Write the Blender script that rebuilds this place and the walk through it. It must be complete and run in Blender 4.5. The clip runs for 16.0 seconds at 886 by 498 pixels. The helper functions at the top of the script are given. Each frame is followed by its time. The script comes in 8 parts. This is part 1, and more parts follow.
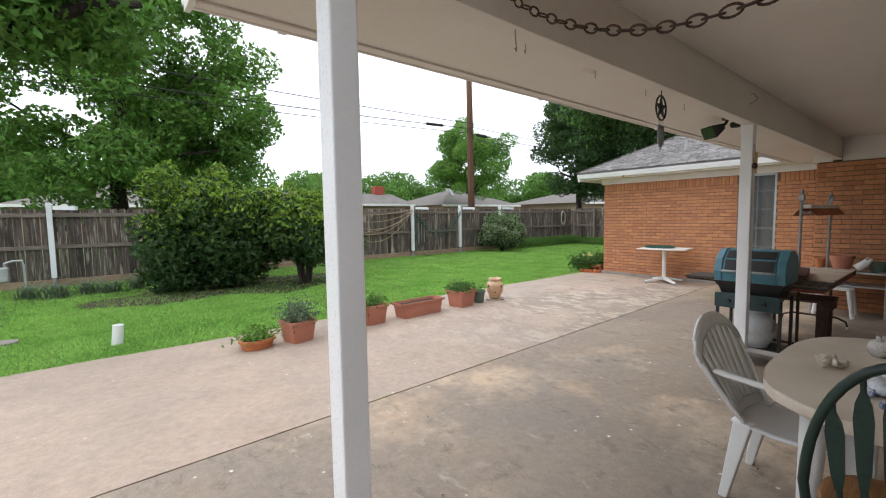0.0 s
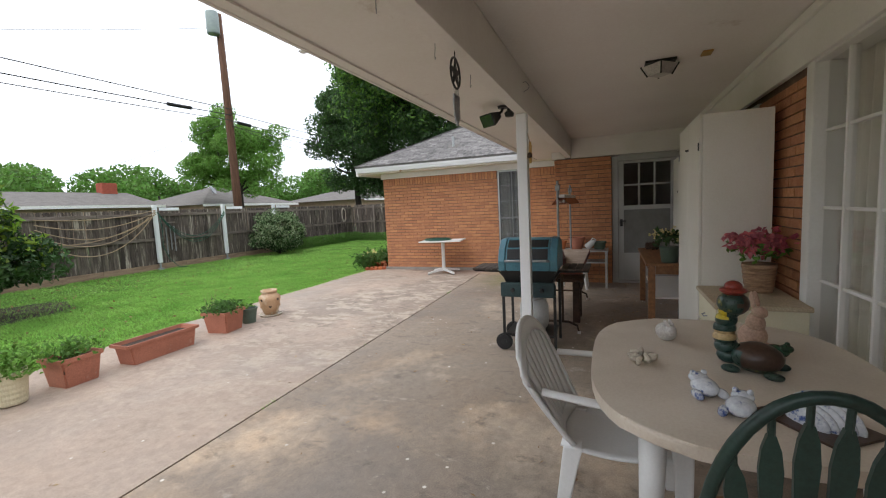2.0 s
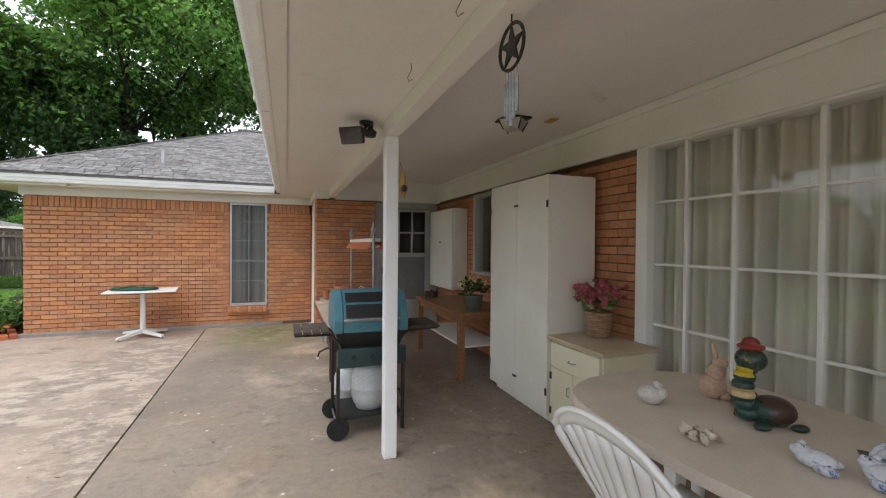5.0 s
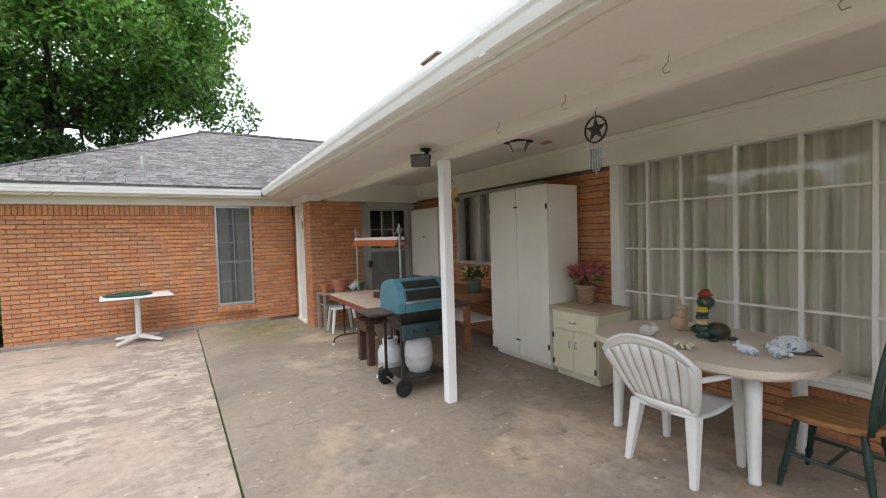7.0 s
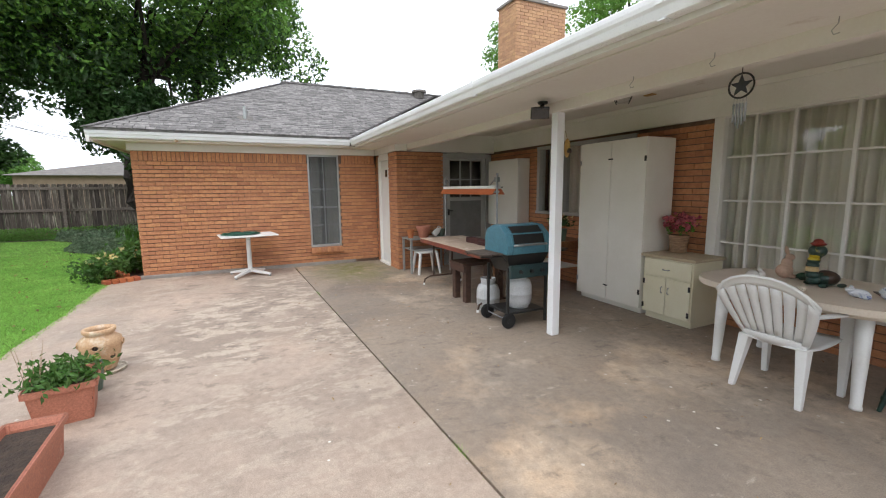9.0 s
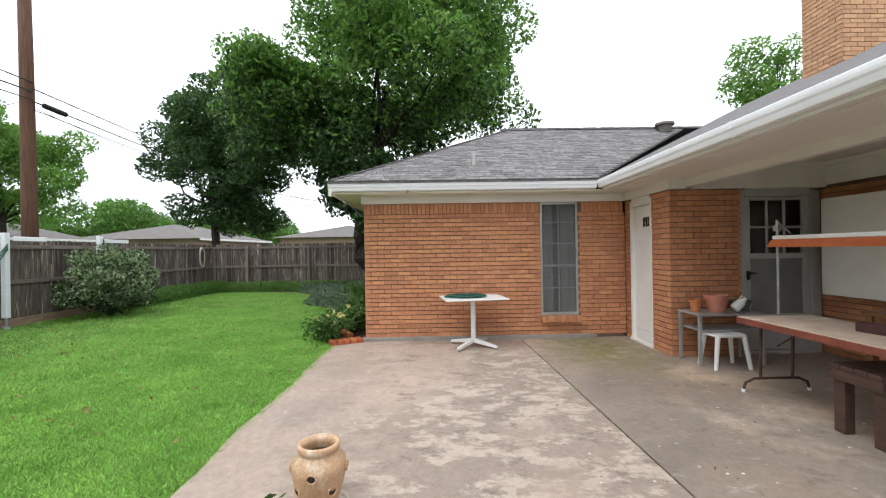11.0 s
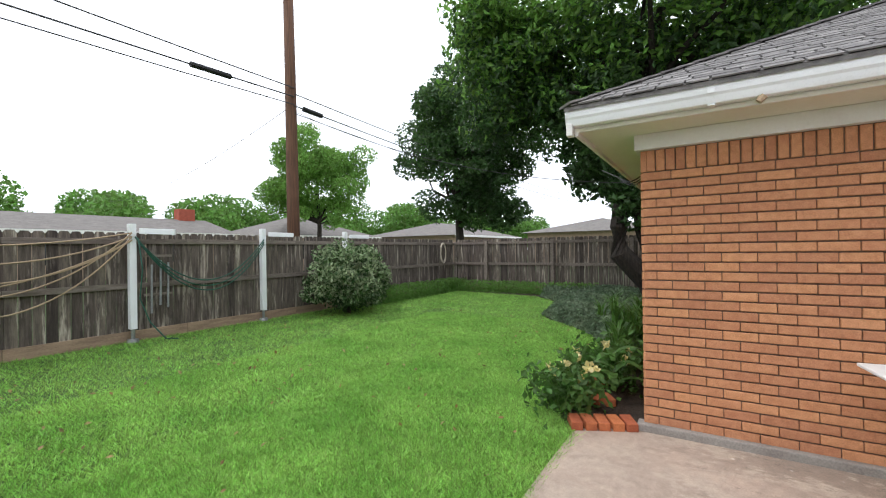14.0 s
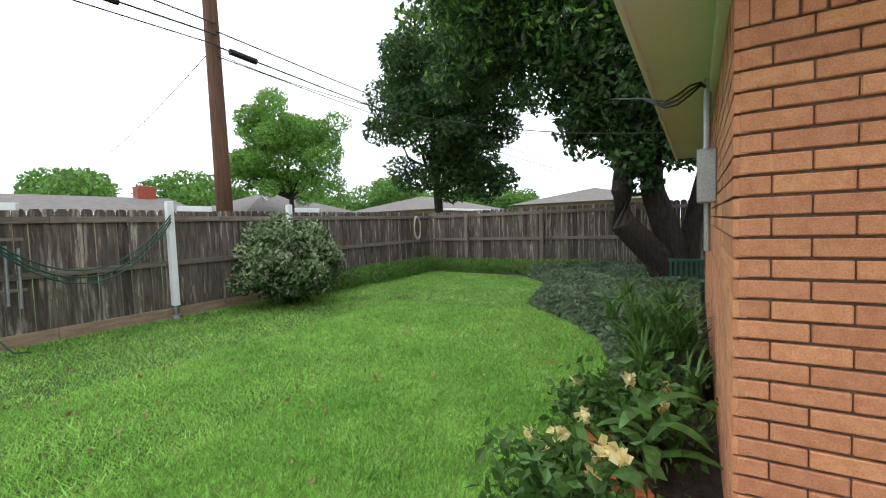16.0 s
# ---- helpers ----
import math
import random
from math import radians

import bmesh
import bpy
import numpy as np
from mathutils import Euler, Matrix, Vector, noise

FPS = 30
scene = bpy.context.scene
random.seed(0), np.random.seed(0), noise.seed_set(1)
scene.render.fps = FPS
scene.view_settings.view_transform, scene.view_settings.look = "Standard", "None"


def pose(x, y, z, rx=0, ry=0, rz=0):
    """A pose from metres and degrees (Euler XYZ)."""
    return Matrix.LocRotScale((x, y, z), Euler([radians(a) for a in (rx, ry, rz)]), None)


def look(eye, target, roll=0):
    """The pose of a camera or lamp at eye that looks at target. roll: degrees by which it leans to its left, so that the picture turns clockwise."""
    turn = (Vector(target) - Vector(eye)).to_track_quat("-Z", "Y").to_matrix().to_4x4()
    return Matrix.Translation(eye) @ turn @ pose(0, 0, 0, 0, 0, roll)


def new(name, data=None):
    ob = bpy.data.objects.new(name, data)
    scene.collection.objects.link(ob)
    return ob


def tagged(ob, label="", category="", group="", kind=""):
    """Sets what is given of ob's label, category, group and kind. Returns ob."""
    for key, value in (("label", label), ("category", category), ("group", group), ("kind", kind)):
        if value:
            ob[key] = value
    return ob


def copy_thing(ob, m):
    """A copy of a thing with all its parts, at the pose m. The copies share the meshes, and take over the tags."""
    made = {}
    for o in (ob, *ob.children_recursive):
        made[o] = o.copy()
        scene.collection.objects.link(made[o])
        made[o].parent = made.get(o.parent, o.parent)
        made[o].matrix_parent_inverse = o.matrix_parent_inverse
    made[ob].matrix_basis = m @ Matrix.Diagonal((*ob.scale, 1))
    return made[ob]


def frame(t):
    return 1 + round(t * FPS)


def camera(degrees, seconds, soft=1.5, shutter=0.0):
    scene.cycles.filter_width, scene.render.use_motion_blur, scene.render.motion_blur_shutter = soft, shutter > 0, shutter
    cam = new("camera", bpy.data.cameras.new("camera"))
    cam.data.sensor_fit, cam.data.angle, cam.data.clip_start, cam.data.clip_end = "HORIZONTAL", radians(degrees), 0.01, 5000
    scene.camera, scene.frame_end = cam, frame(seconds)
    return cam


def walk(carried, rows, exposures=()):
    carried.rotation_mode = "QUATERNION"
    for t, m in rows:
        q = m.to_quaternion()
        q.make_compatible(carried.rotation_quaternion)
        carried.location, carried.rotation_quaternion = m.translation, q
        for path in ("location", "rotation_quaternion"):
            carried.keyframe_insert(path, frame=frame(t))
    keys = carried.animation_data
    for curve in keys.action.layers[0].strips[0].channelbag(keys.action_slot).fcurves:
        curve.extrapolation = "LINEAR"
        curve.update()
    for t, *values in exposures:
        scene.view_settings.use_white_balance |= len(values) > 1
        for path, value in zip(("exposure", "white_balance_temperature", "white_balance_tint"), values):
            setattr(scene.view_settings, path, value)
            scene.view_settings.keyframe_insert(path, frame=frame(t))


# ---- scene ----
cam = camera(92.7, 16.0, soft=1.1)
PATH = [
    (0, (0.153, -0.034, 1.469), (1.411, 1.513, 1.317), -0.9),
    (0.5, (0.238, -0.019, 1.45), (1.679, 1.359, 1.297), -0.5),
    (1, (0.39, 0.091, 1.438), (2.016, 1.242, 1.261), -0.0),
    (1.5, (0.555, 0.253, 1.427), (2.308, 1.198, 1.243), -0.4),
    (2, (0.819, 0.449, 1.457), (2.664, 1.195, 1.26), -2.8),
    (2.5, (1.09, 0.623, 1.433), (3.016, 1.144, 1.297), -3.1),
    (3, (1.346, 0.801, 1.439), (3.327, 1.068, 1.369), -3.1),
    (3.5, (1.576, 0.989, 1.433), (3.576, 1.007, 1.426), -2.5),
    (4, (1.707, 1.252, 1.456), (3.688, 0.973, 1.484), -0.6),
    (4.5, (1.716, 1.544, 1.474), (3.647, 1.025, 1.508), 0.2),
    (4.7, (1.699, 1.657, 1.472), (3.608, 1.061, 1.487), 0.4),
    (6.8, (1.286, 3.037, 1.527), (3.014, 2.034, 1.433), -1.7),
    (7, (1.235, 3.16, 1.536), (2.953, 2.138, 1.471), -1.7),
    (7.5, (1.083, 3.435, 1.534), (2.806, 2.421, 1.497), -2.1),
    (8, (0.933, 3.669, 1.509), (2.675, 2.692, 1.399), -1.7),
    (8.2, (0.927, 3.735, 1.509), (2.668, 2.769, 1.323), -1.3),
    (10.3, (2.37, 4.315, 1.443), (4.311, 3.852, 1.318), -0.4),
    (10.5, (2.582, 4.359, 1.429), (4.553, 4.023, 1.372), -0.4),
    (11, (3.143, 4.464, 1.444), (5.143, 4.432, 1.448), -0.9),
    (11.5, (3.661, 4.574, 1.48), (5.649, 4.789, 1.454), -0.6),
    (12, (4.207, 4.653, 1.48), (6.154, 5.087, 1.349), -1.7),
    (12.5, (4.773, 4.744, 1.454), (6.63, 5.46, 1.263), -2.4),
    (13, (5.28, 4.89, 1.47), (7.043, 5.816, 1.289), -2.0),
    (13.5, (5.805, 5.016, 1.461), (7.509, 6.06, 1.378), -1.0),
    (14, (6.28, 5.164, 1.439), (7.973, 6.229, 1.441), -0.8),
    (14.5, (6.795, 5.317, 1.407), (8.495, 6.37, 1.386), -1.4),
    (15, (7.273, 5.458, 1.389), (8.949, 6.545, 1.296), -1.8),
    (15.5, (7.744, 5.589, 1.422), (9.428, 6.658, 1.278), -2.2),
    (16, (8.158, 5.72, 1.4), (9.868, 6.75, 1.283), -2.0),
]
walk(cam, [(t, look(eye, target, roll)) for t, eye, target, roll in PATH], exposures=[(0, 0.38), (1.5, 0.28), (3.5, 0.38), (7, 0.6), (8, 0.56), (10.5, 0.4), (12.5, 0.5), (14.5, 0.42), (16, 0.45)])

# ---- world and sun: a bright overcast day ----
world = bpy.data.worlds.new("overcast_sky")
scene.world = world
world.use_nodes = True
wn, wl = world.node_tree.nodes, world.node_tree.links
sky = wn.new("ShaderNodeTexSky")
sky.sky_type, sky.sun_disc = "NISHITA", False
sky.sun_elevation, sky.sun_rotation = radians(62), radians(-60)
sky.air_density, sky.dust_density = 1.0, 4.0
grey = wn.new("ShaderNodeHueSaturation")
grey.inputs["Saturation"].default_value = 0.12
wl.new(sky.outputs[0], grey.inputs["Color"])
cloud = wn.new("ShaderNodeMixRGB")
cloud.inputs[0].default_value = 0.72
cloud.inputs[2].default_value = (11.25, 11.9, 13.1, 1)
wl.new(grey.outputs[0], cloud.inputs[1])
wl.new(cloud.outputs[0], wn["Background"].inputs[0])
wn["Background"].inputs[1].default_value = 0.135
sun = new("sun", bpy.data.lights.new("sun", "SUN"))
sun.data.energy, sun.data.angle, sun.data.color = 0.7, radians(25), (1.0, 0.97, 0.92)
sun.matrix_world = look((0, 0, 20), (6.0, -9.0, 0))


# ---- materials ----
def srgb(r, g, b):
    return tuple((c / 255 / 12.92 if c <= 10 else ((c / 255 + 0.055) / 1.055) ** 2.4) for c in (r, g, b)) + (1.0,)


def mat(name, c1, c2=None, scale=6.0, rough=0.7, bump=0.15, fine=90.0, metal=0.0, stain=None, stain_scale=1.2, stain_cut=0.55,
        by_object=0.0, by_island=0.0, stretch=(1, 1, 1), spec=0.4, bump_dist=0.004, grain=0.35):
    """A surface with grain, a broad second tone, optional stains with their own shape, and piece-to-piece variation."""
    m = bpy.data.materials.new(name)
    m.use_nodes = True
    n, l = m.node_tree.nodes, m.node_tree.links
    p = n["Principled BSDF"]
    p.inputs["Metallic"].default_value = metal
    p.inputs["Specular IOR Level"].default_value = spec
    co = n.new("ShaderNodeTexCoord")
    mp = n.new("ShaderNodeMapping")
    mp.inputs["Scale"].default_value = stretch
    l.new(co.outputs["Object"], mp.inputs[0])
    vec = mp.outputs[0]
    if by_object:
        info = n.new("ShaderNodeObjectInfo")
        mul = n.new("ShaderNodeVectorMath")
        mul.operation = "MULTIPLY_ADD"
        l.new(info.outputs["Random"], mul.inputs[0])
        mul.inputs[1].default_value = (37.0, 11.0, 23.0)
        l.new(vec, mul.inputs[2])
        vec = mul.outputs[0]

    def tex(s, detail=4.0, r=0.55):
        t = n.new("ShaderNodeTexNoise")
        t.inputs["Scale"].default_value, t.inputs["Detail"].default_value, t.inputs["Roughness"].default_value = s, detail, r
        l.new(vec, t.inputs["Vector"])
        return t.outputs[0]

    def ramp(src, a, b):
        r = n.new("ShaderNodeMapRange")
        r.inputs[1].default_value, r.inputs[2].default_value = a, b
        l.new(src, r.inputs[0])
        return r.outputs[0]

    def mix(f, a, b, mode="MIX"):
        x = n.new("ShaderNodeMixRGB")
        x.blend_type = mode
        for i, v in enumerate((f, a, b)):
            if isinstance(v, (float, int)):
                x.inputs[i].default_value = v if i == 0 else (v, v, v, 1)
            elif isinstance(v, tuple):
                x.inputs[i].default_value = v
            else:
                l.new(v, x.inputs[i])
        return x.outputs[0]

    c2 = c2 or tuple(c * 0.75 for c in c1[:3]) + (1.0,)
    col = mix(ramp(tex(scale), 0.35, 0.65), c1, c2)
    fine_tex = tex(fine, 3.0, 0.6)
    col = mix(grain, col, ramp(fine_tex, 0.2, 0.9), "OVERLAY")
    if stain:
        col = mix(ramp(tex(stain_scale, 8.0, 0.68), stain_cut, stain_cut + 0.1), col, stain)
    for amount, kind in ((by_object, "o"), (by_island, "i")):
        if amount:
            src = n.new("ShaderNodeObjectInfo").outputs["Random"] if kind == "o" else n.new("ShaderNodeNewGeometry").outputs["Random Per Island"]
            hsv = n.new("ShaderNodeHueSaturation")
            r = n.new("ShaderNodeMapRange")
            r.inputs[3].default_value, r.inputs[4].default_value = 1 - amount, 1 + amount
            l.new(src, r.inputs[0])
            l.new(r.outputs[0], hsv.inputs["Value"])
            h = n.new("ShaderNodeMath")
            h.operation = "MULTIPLY_ADD"
            l.new(src, h.inputs[0])
            h.inputs[1].default_value, h.inputs[2].default_value = amount * 0.06, 0.5 - amount * 0.03
            l.new(h.outputs[0], hsv.inputs["Hue"])
            l.new(col, hsv.inputs["Color"])
            col = hsv.outputs[0]
    l.new(col, p.inputs["Base Color"])
    rr = n.new("ShaderNodeMapRange")
    rr.inputs[3].default_value, rr.inputs[4].default_value = max(rough - 0.12, 0.03), min(rough + 0.12, 1)
    l.new(fine_tex, rr.inputs[0])
    l.new(rr.outputs[0], p.inputs["Roughness"])
    if bump:
        b = n.new("ShaderNodeBump")
        b.inputs["Strength"].default_value, b.inputs["Distance"].default_value = bump, bump_dist
        l.new(fine_tex, b.inputs["Height"])
        l.new(b.outputs[0], p.inputs["Normal"])
    return m


def leaf_mat(name, c1, c2, rough=0.5, amount=0.35):
    m = mat(name, c1, c2, scale=1.3, rough=rough, bump=0, fine=25, by_island=amount, spec=0.3)
    n, l = m.node_tree.nodes, m.node_tree.links
    p = n["Principled BSDF"]
    tr = n.new("ShaderNodeBsdfTranslucent")
    src = p.inputs["Base Color"].links[0].from_socket
    l.new(src, tr.inputs[0])
    ms = n.new("ShaderNodeMixShader")
    ms.inputs[0].default_value = 0.38
    l.new(p.outputs[0], ms.inputs[1])
    l.new(tr.outputs[0], ms.inputs[2])
    l.new(ms.outputs[0], n["Material Output"].inputs[0])
    return m


def concrete(name, c1, c2, dark, pale, dark_cut, pale_cut, specks, flake_from, soft, amount, speck_scale, rust):
    """Weathered slab: two broad tones, sharp-edged flaking, dark grime and pale specks."""
    m = bpy.data.materials.new(name)
    m.use_nodes = True
    n, l = m.node_tree.nodes, m.node_tree.links
    p = n["Principled BSDF"]
    p.inputs["Roughness"].default_value = 0.82
    p.inputs["Specular IOR Level"].default_value = 0.35
    co = n.new("ShaderNodeTexCoord").outputs["Object"]

    def tex(s, detail=6.0, r=0.6, stretch=(1, 1, 1), off=(0, 0, 0), warp=0.0):
        mp = n.new("ShaderNodeMapping")
        mp.inputs["Scale"].default_value, mp.inputs["Location"].default_value = stretch, off
        l.new(co, mp.inputs[0])
        t = n.new("ShaderNodeTexNoise")
        t.inputs["Scale"].default_value, t.inputs["Detail"].default_value, t.inputs["Roughness"].default_value = s, detail, r
        t.inputs["Distortion"].default_value = warp
        l.new(mp.outputs[0], t.inputs["Vector"])
        return t.outputs[0]

    def rng(src, a, b, c=0.0, d=1.0):
        r = n.new("ShaderNodeMapRange")
        for i, v in enumerate((a, b, c, d)):
            r.inputs[i + 1].default_value = v
        l.new(src, r.inputs[0])
        return r.outputs[0]

    def mix(f, a, b, mode="MIX"):
        x = n.new("ShaderNodeMixRGB")
        x.blend_type = mode
        for i, v in enumerate((f, a, b)):
            if isinstance(v, float):
                x.inputs[i].default_value = v
            elif isinstance(v, tuple):
                x.inputs[i].default_value = v
            else:
                l.new(v, x.inputs[i])
        return x.outputs[0]

    def times(a, b):
        x = n.new("ShaderNodeMath")
        x.operation = "MULTIPLY"
        for i, v in enumerate((a, b)):
            if isinstance(v, float):
                x.inputs[i].default_value = v
            else:
                l.new(v, x.inputs[i])
        return x.outputs[0]

    sep = n.new("ShaderNodeSeparateXYZ")
    l.new(co, sep.inputs[0])
    col = mix(rng(tex(0.7), 0.35, 0.65), c1, c2)
    col = mix(rng(tex(2.6, 8, 0.7, off=(3, 9, 0)), 0.45, 0.75, 0.0, 0.45), col, dark)
    worn = times(rng(sep.outputs[0], flake_from, flake_from + 3.5), rng(sep.outputs[1], 5.7, 4.7, 0.3, 1.0))
    blot = tex(0.55, 9, 0.72, off=(11, 4, 2))
    col = mix(times(rng(blot, dark_cut, dark_cut + 0.14), 0.7), col, dark)
    col = mix(times(rng(tex(1.1, 7, 0.68, off=(5, 15, 1)), 0.5, 0.68), amount), col, rust)
    zone = times(rng(tex(0.5, 8, 0.68, off=(6, 2, 0)), 0.38, 0.49), worn)
    col = mix(times(zone, 0.7), col, dark)
    flake = tex(4.6, 12, 0.74, stretch=(1.1, 0.6, 1), off=(1, 7, 3), warp=0.25)
    col = mix(times(times(rng(flake, pale_cut, pale_cut + 0.05), zone), 0.8), col, pale)
    flake2 = tex(5.2, 12, 0.76, stretch=(1.1, 0.65, 1), off=(8, 1, 5), warp=0.25)
    grime = mix(0.5, dark, (0.08, 0.068, 0.058, 1))
    col = mix(times(times(rng(flake2, 0.55, 0.55 + soft), worn), 0.6), col, grime)
    col = mix(0.22, col, rng(tex(16, 9, 0.78, off=(2, 3, 9)), 0.25, 0.7), "OVERLAY")
    vor = n.new("ShaderNodeTexVoronoi")
    vor.inputs["Scale"].default_value = speck_scale
    l.new(co, vor.inputs["Vector"])
    vcol = n.new("ShaderNodeSeparateColor")
    l.new(vor.outputs["Color"], vcol.inputs[0])
    dots = times(rng(vor.outputs["Distance"], 0.13, 0.08), rng(vcol.outputs[0], 0.9 - specks, 0.92 - specks))
    dots = times(dots, rng(tex(0.9, 4, 0.6, off=(4, 4, 1)), 0.42, 0.56))
    col = mix(dots, col, (0.72, 0.68, 0.62, 1))
    moss = n.new("ShaderNodeVectorMath")
    moss.operation = "DISTANCE"
    flat = n.new("ShaderNodeVectorMath")
    flat.operation = "MULTIPLY"
    l.new(co, flat.inputs[0])
    flat.inputs[1].default_value = (0.6, 1.0, 0.0)
    l.new(flat.outputs[0], moss.inputs[0])
    moss.inputs[1].default_value = (9.1 * 0.6, 2.15, 0.0)
    col = mix(times(times(rng(moss.outputs["Value"], 0.95, 0.2), rng(tex(5, 8, 0.7, off=(2, 2, 2)), 0.34, 0.54)), 0.85), col, (0.17, 0.17, 0.055, 1))
    fine = tex(130, 4, 0.7)
    l.new(rng(blot, 0.42, 0.62, 0.85, 0.5), p.inputs["Roughness"])
    col = mix(0.4, col, rng(fine, 0.15, 0.9), "OVERLAY")
    l.new(col, p.inputs["Base Color"])
    hgt = mix(0.45, fine, flake)
    b = n.new("ShaderNodeBump")
    b.inputs["Strength"].default_value, b.inputs["Distance"].default_value = 0.35, 0.006
    l.new(hgt, b.inputs["Height"])
    l.new(b.outputs[0], p.inputs["Normal"])
    return m


M = {}
M["slab_out"] = concrete("pink_weathered_concrete", (0.45, 0.345, 0.275, 1), (0.385, 0.305, 0.25, 1), (0.255, 0.205, 0.168, 1), (0.50, 0.415, 0.335, 1), 0.56, 0.495, 0.03, 2.0, 0.05, 0.15, 11.0, (0.45, 0.31, 0.21, 1))
M["slab_in"] = concrete("grey_stained_concrete", (0.49, 0.40, 0.315, 1), (0.54, 0.405, 0.285, 1), (0.20, 0.168, 0.143, 1), (0.41, 0.35, 0.29, 1), 0.48, 0.60, 0.26, -6.0, 0.09, 0.65, 10.0, (0.52, 0.355, 0.225, 1))
M["footing"] = mat("grey_footing_concrete", (0.33, 0.30, 0.27, 1), (0.25, 0.22, 0.2, 1), scale=3, rough=0.9, bump=0.4)
BRK = dict(scale=22.0, rough=0.85, bump=0.5, fine=160.0, bump_dist=0.003, stain=(0.52, 0.36, 0.27, 1), stain_scale=3.0, stain_cut=0.66)
M["brick"] = mat("orange_brick", (0.56, 0.265, 0.137, 1), (0.48, 0.207, 0.102, 1), by_object=0.13, **BRK)
M["brick_far"] = mat("orange_brick_run", (0.56, 0.265, 0.137, 1), (0.48, 0.207, 0.102, 1), by_island=0.14, **BRK)
M["mortar"] = mat("brown_mortar", (0.21, 0.14, 0.10, 1), (0.14, 0.09, 0.065, 1), scale=9, rough=0.95, bump=0.5)
M["white"] = mat("white_exterior_paint", grain=0.14, c1=(0.82, 0.80, 0.77, 1), c2=(0.76, 0.74, 0.70, 1), scale=2.2, rough=0.5, bump=0.08, fine=60, stain=(0.5, 0.44, 0.36, 1), stain_scale=3.0, stain_cut=0.70)
M["ceiling"] = mat("painted_porch_ceiling", grain=0.14, c1=(0.80, 0.77, 0.73, 1), c2=(0.75, 0.71, 0.67, 1), scale=0.9, rough=0.6, bump=0.06, fine=40, stain=(0.5, 0.42, 0.34, 1), stain_scale=1.4, stain_cut=0.68)
M["soffit"] = mat("cream_soffit_paint", grain=0.14, c1=(0.78, 0.75, 0.65, 1), c2=(0.72, 0.69, 0.59, 1), scale=1.4, rough=0.55, bump=0.06, fine=50)
M["gutter"] = mat("white_gutter_enamel", grain=0.14, c1=(0.88, 0.89, 0.91, 1), c2=(0.82, 0.83, 0.84, 1), scale=2, rough=0.3, bump=0.03, stain=(0.5, 0.47, 0.42, 1), stain_scale=5.0, stain_cut=0.74)
SHG = dict(scale=14.0, rough=0.95, bump=0.6, fine=220.0, bump_dist=0.003)
M["shingle"] = mat("grey_brown_shingle", (0.245, 0.23, 0.222, 1), (0.14, 0.133, 0.132, 1), by_object=0.28, **SHG)
M["shingle_far"] = mat("grey_brown_shingle_run", (0.245, 0.23, 0.222, 1), (0.14, 0.133, 0.132, 1), by_island=0.28, **SHG)
M["fence"] = mat("weathered_cedar_board", (0.15, 0.12, 0.10, 1), (0.07, 0.055, 0.047, 1), scale=5, rough=0.9, bump=0.5, fine=30, stretch=(5, 5, 0.5), by_object=0.42, stain=(0.36, 0.31, 0.26, 1), stain_scale=2.0, stain_cut=0.54)
M["fence_rail"] = mat("grey_fence_rail", (0.24, 0.20, 0.17, 1), (0.15, 0.12, 0.10, 1), scale=6, rough=0.9, bump=0.4, fine=40, stretch=(0.6, 4, 4), by_object=0.15)
M["kick"] = mat("tan_kick_board", (0.36, 0.25, 0.17, 1), (0.25, 0.17, 0.12, 1), scale=4, rough=0.9, bump=0.4, fine=40, stretch=(0.6, 4, 4), by_object=0.15)
M["lawn"] = mat("lawn_soil", (0.07, 0.135, 0.024, 1), (0.045, 0.085, 0.018, 1), scale=1.2, rough=0.95, bump=0.8, fine=60, bump_dist=0.02, stain=(0.10, 0.075, 0.045, 1), stain_scale=0.8, stain_cut=0.69)
M["grass"] = leaf_mat("grass_blades", (0.37, 0.60, 0.14, 1), (0.24, 0.47, 0.085, 1), rough=0.5, amount=0.55)
M["soil"] = mat("dark_bed_soil", (0.08, 0.055, 0.04, 1), (0.045, 0.032, 0.025, 1), scale=12, rough=1.0, bump=1.0, fine=50, bump_dist=0.03)
M["bark"] = mat("dark_bark", (0.055, 0.042, 0.034, 1), (0.025, 0.02, 0.017, 1), scale=8, rough=0.95, bump=1.0, fine=35, stretch=(3, 3, 0.7), bump_dist=0.02)
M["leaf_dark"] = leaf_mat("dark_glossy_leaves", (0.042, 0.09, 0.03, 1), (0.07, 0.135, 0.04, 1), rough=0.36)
M["leaf_mid"] = leaf_mat("mid_green_leaves", (0.11, 0.225, 0.045, 1), (0.15, 0.30, 0.06, 1))
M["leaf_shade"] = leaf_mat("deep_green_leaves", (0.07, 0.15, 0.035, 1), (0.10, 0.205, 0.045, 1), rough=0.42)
M["leaf_pale"] = leaf_mat("pale_variegated_leaves", (0.36, 0.42, 0.25, 1), (0.22, 0.31, 0.15, 1), amount=0.4)
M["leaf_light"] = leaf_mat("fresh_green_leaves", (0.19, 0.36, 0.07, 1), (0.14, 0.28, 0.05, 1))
M["leaf_lime"] = leaf_mat("yellow_green_new_leaves", (0.27, 0.40, 0.05, 1), (0.19, 0.32, 0.045, 1))
M["leaf_grey"] = leaf_mat("grey_green_leaves", (0.20, 0.26, 0.16, 1), (0.10, 0.16, 0.088, 1))
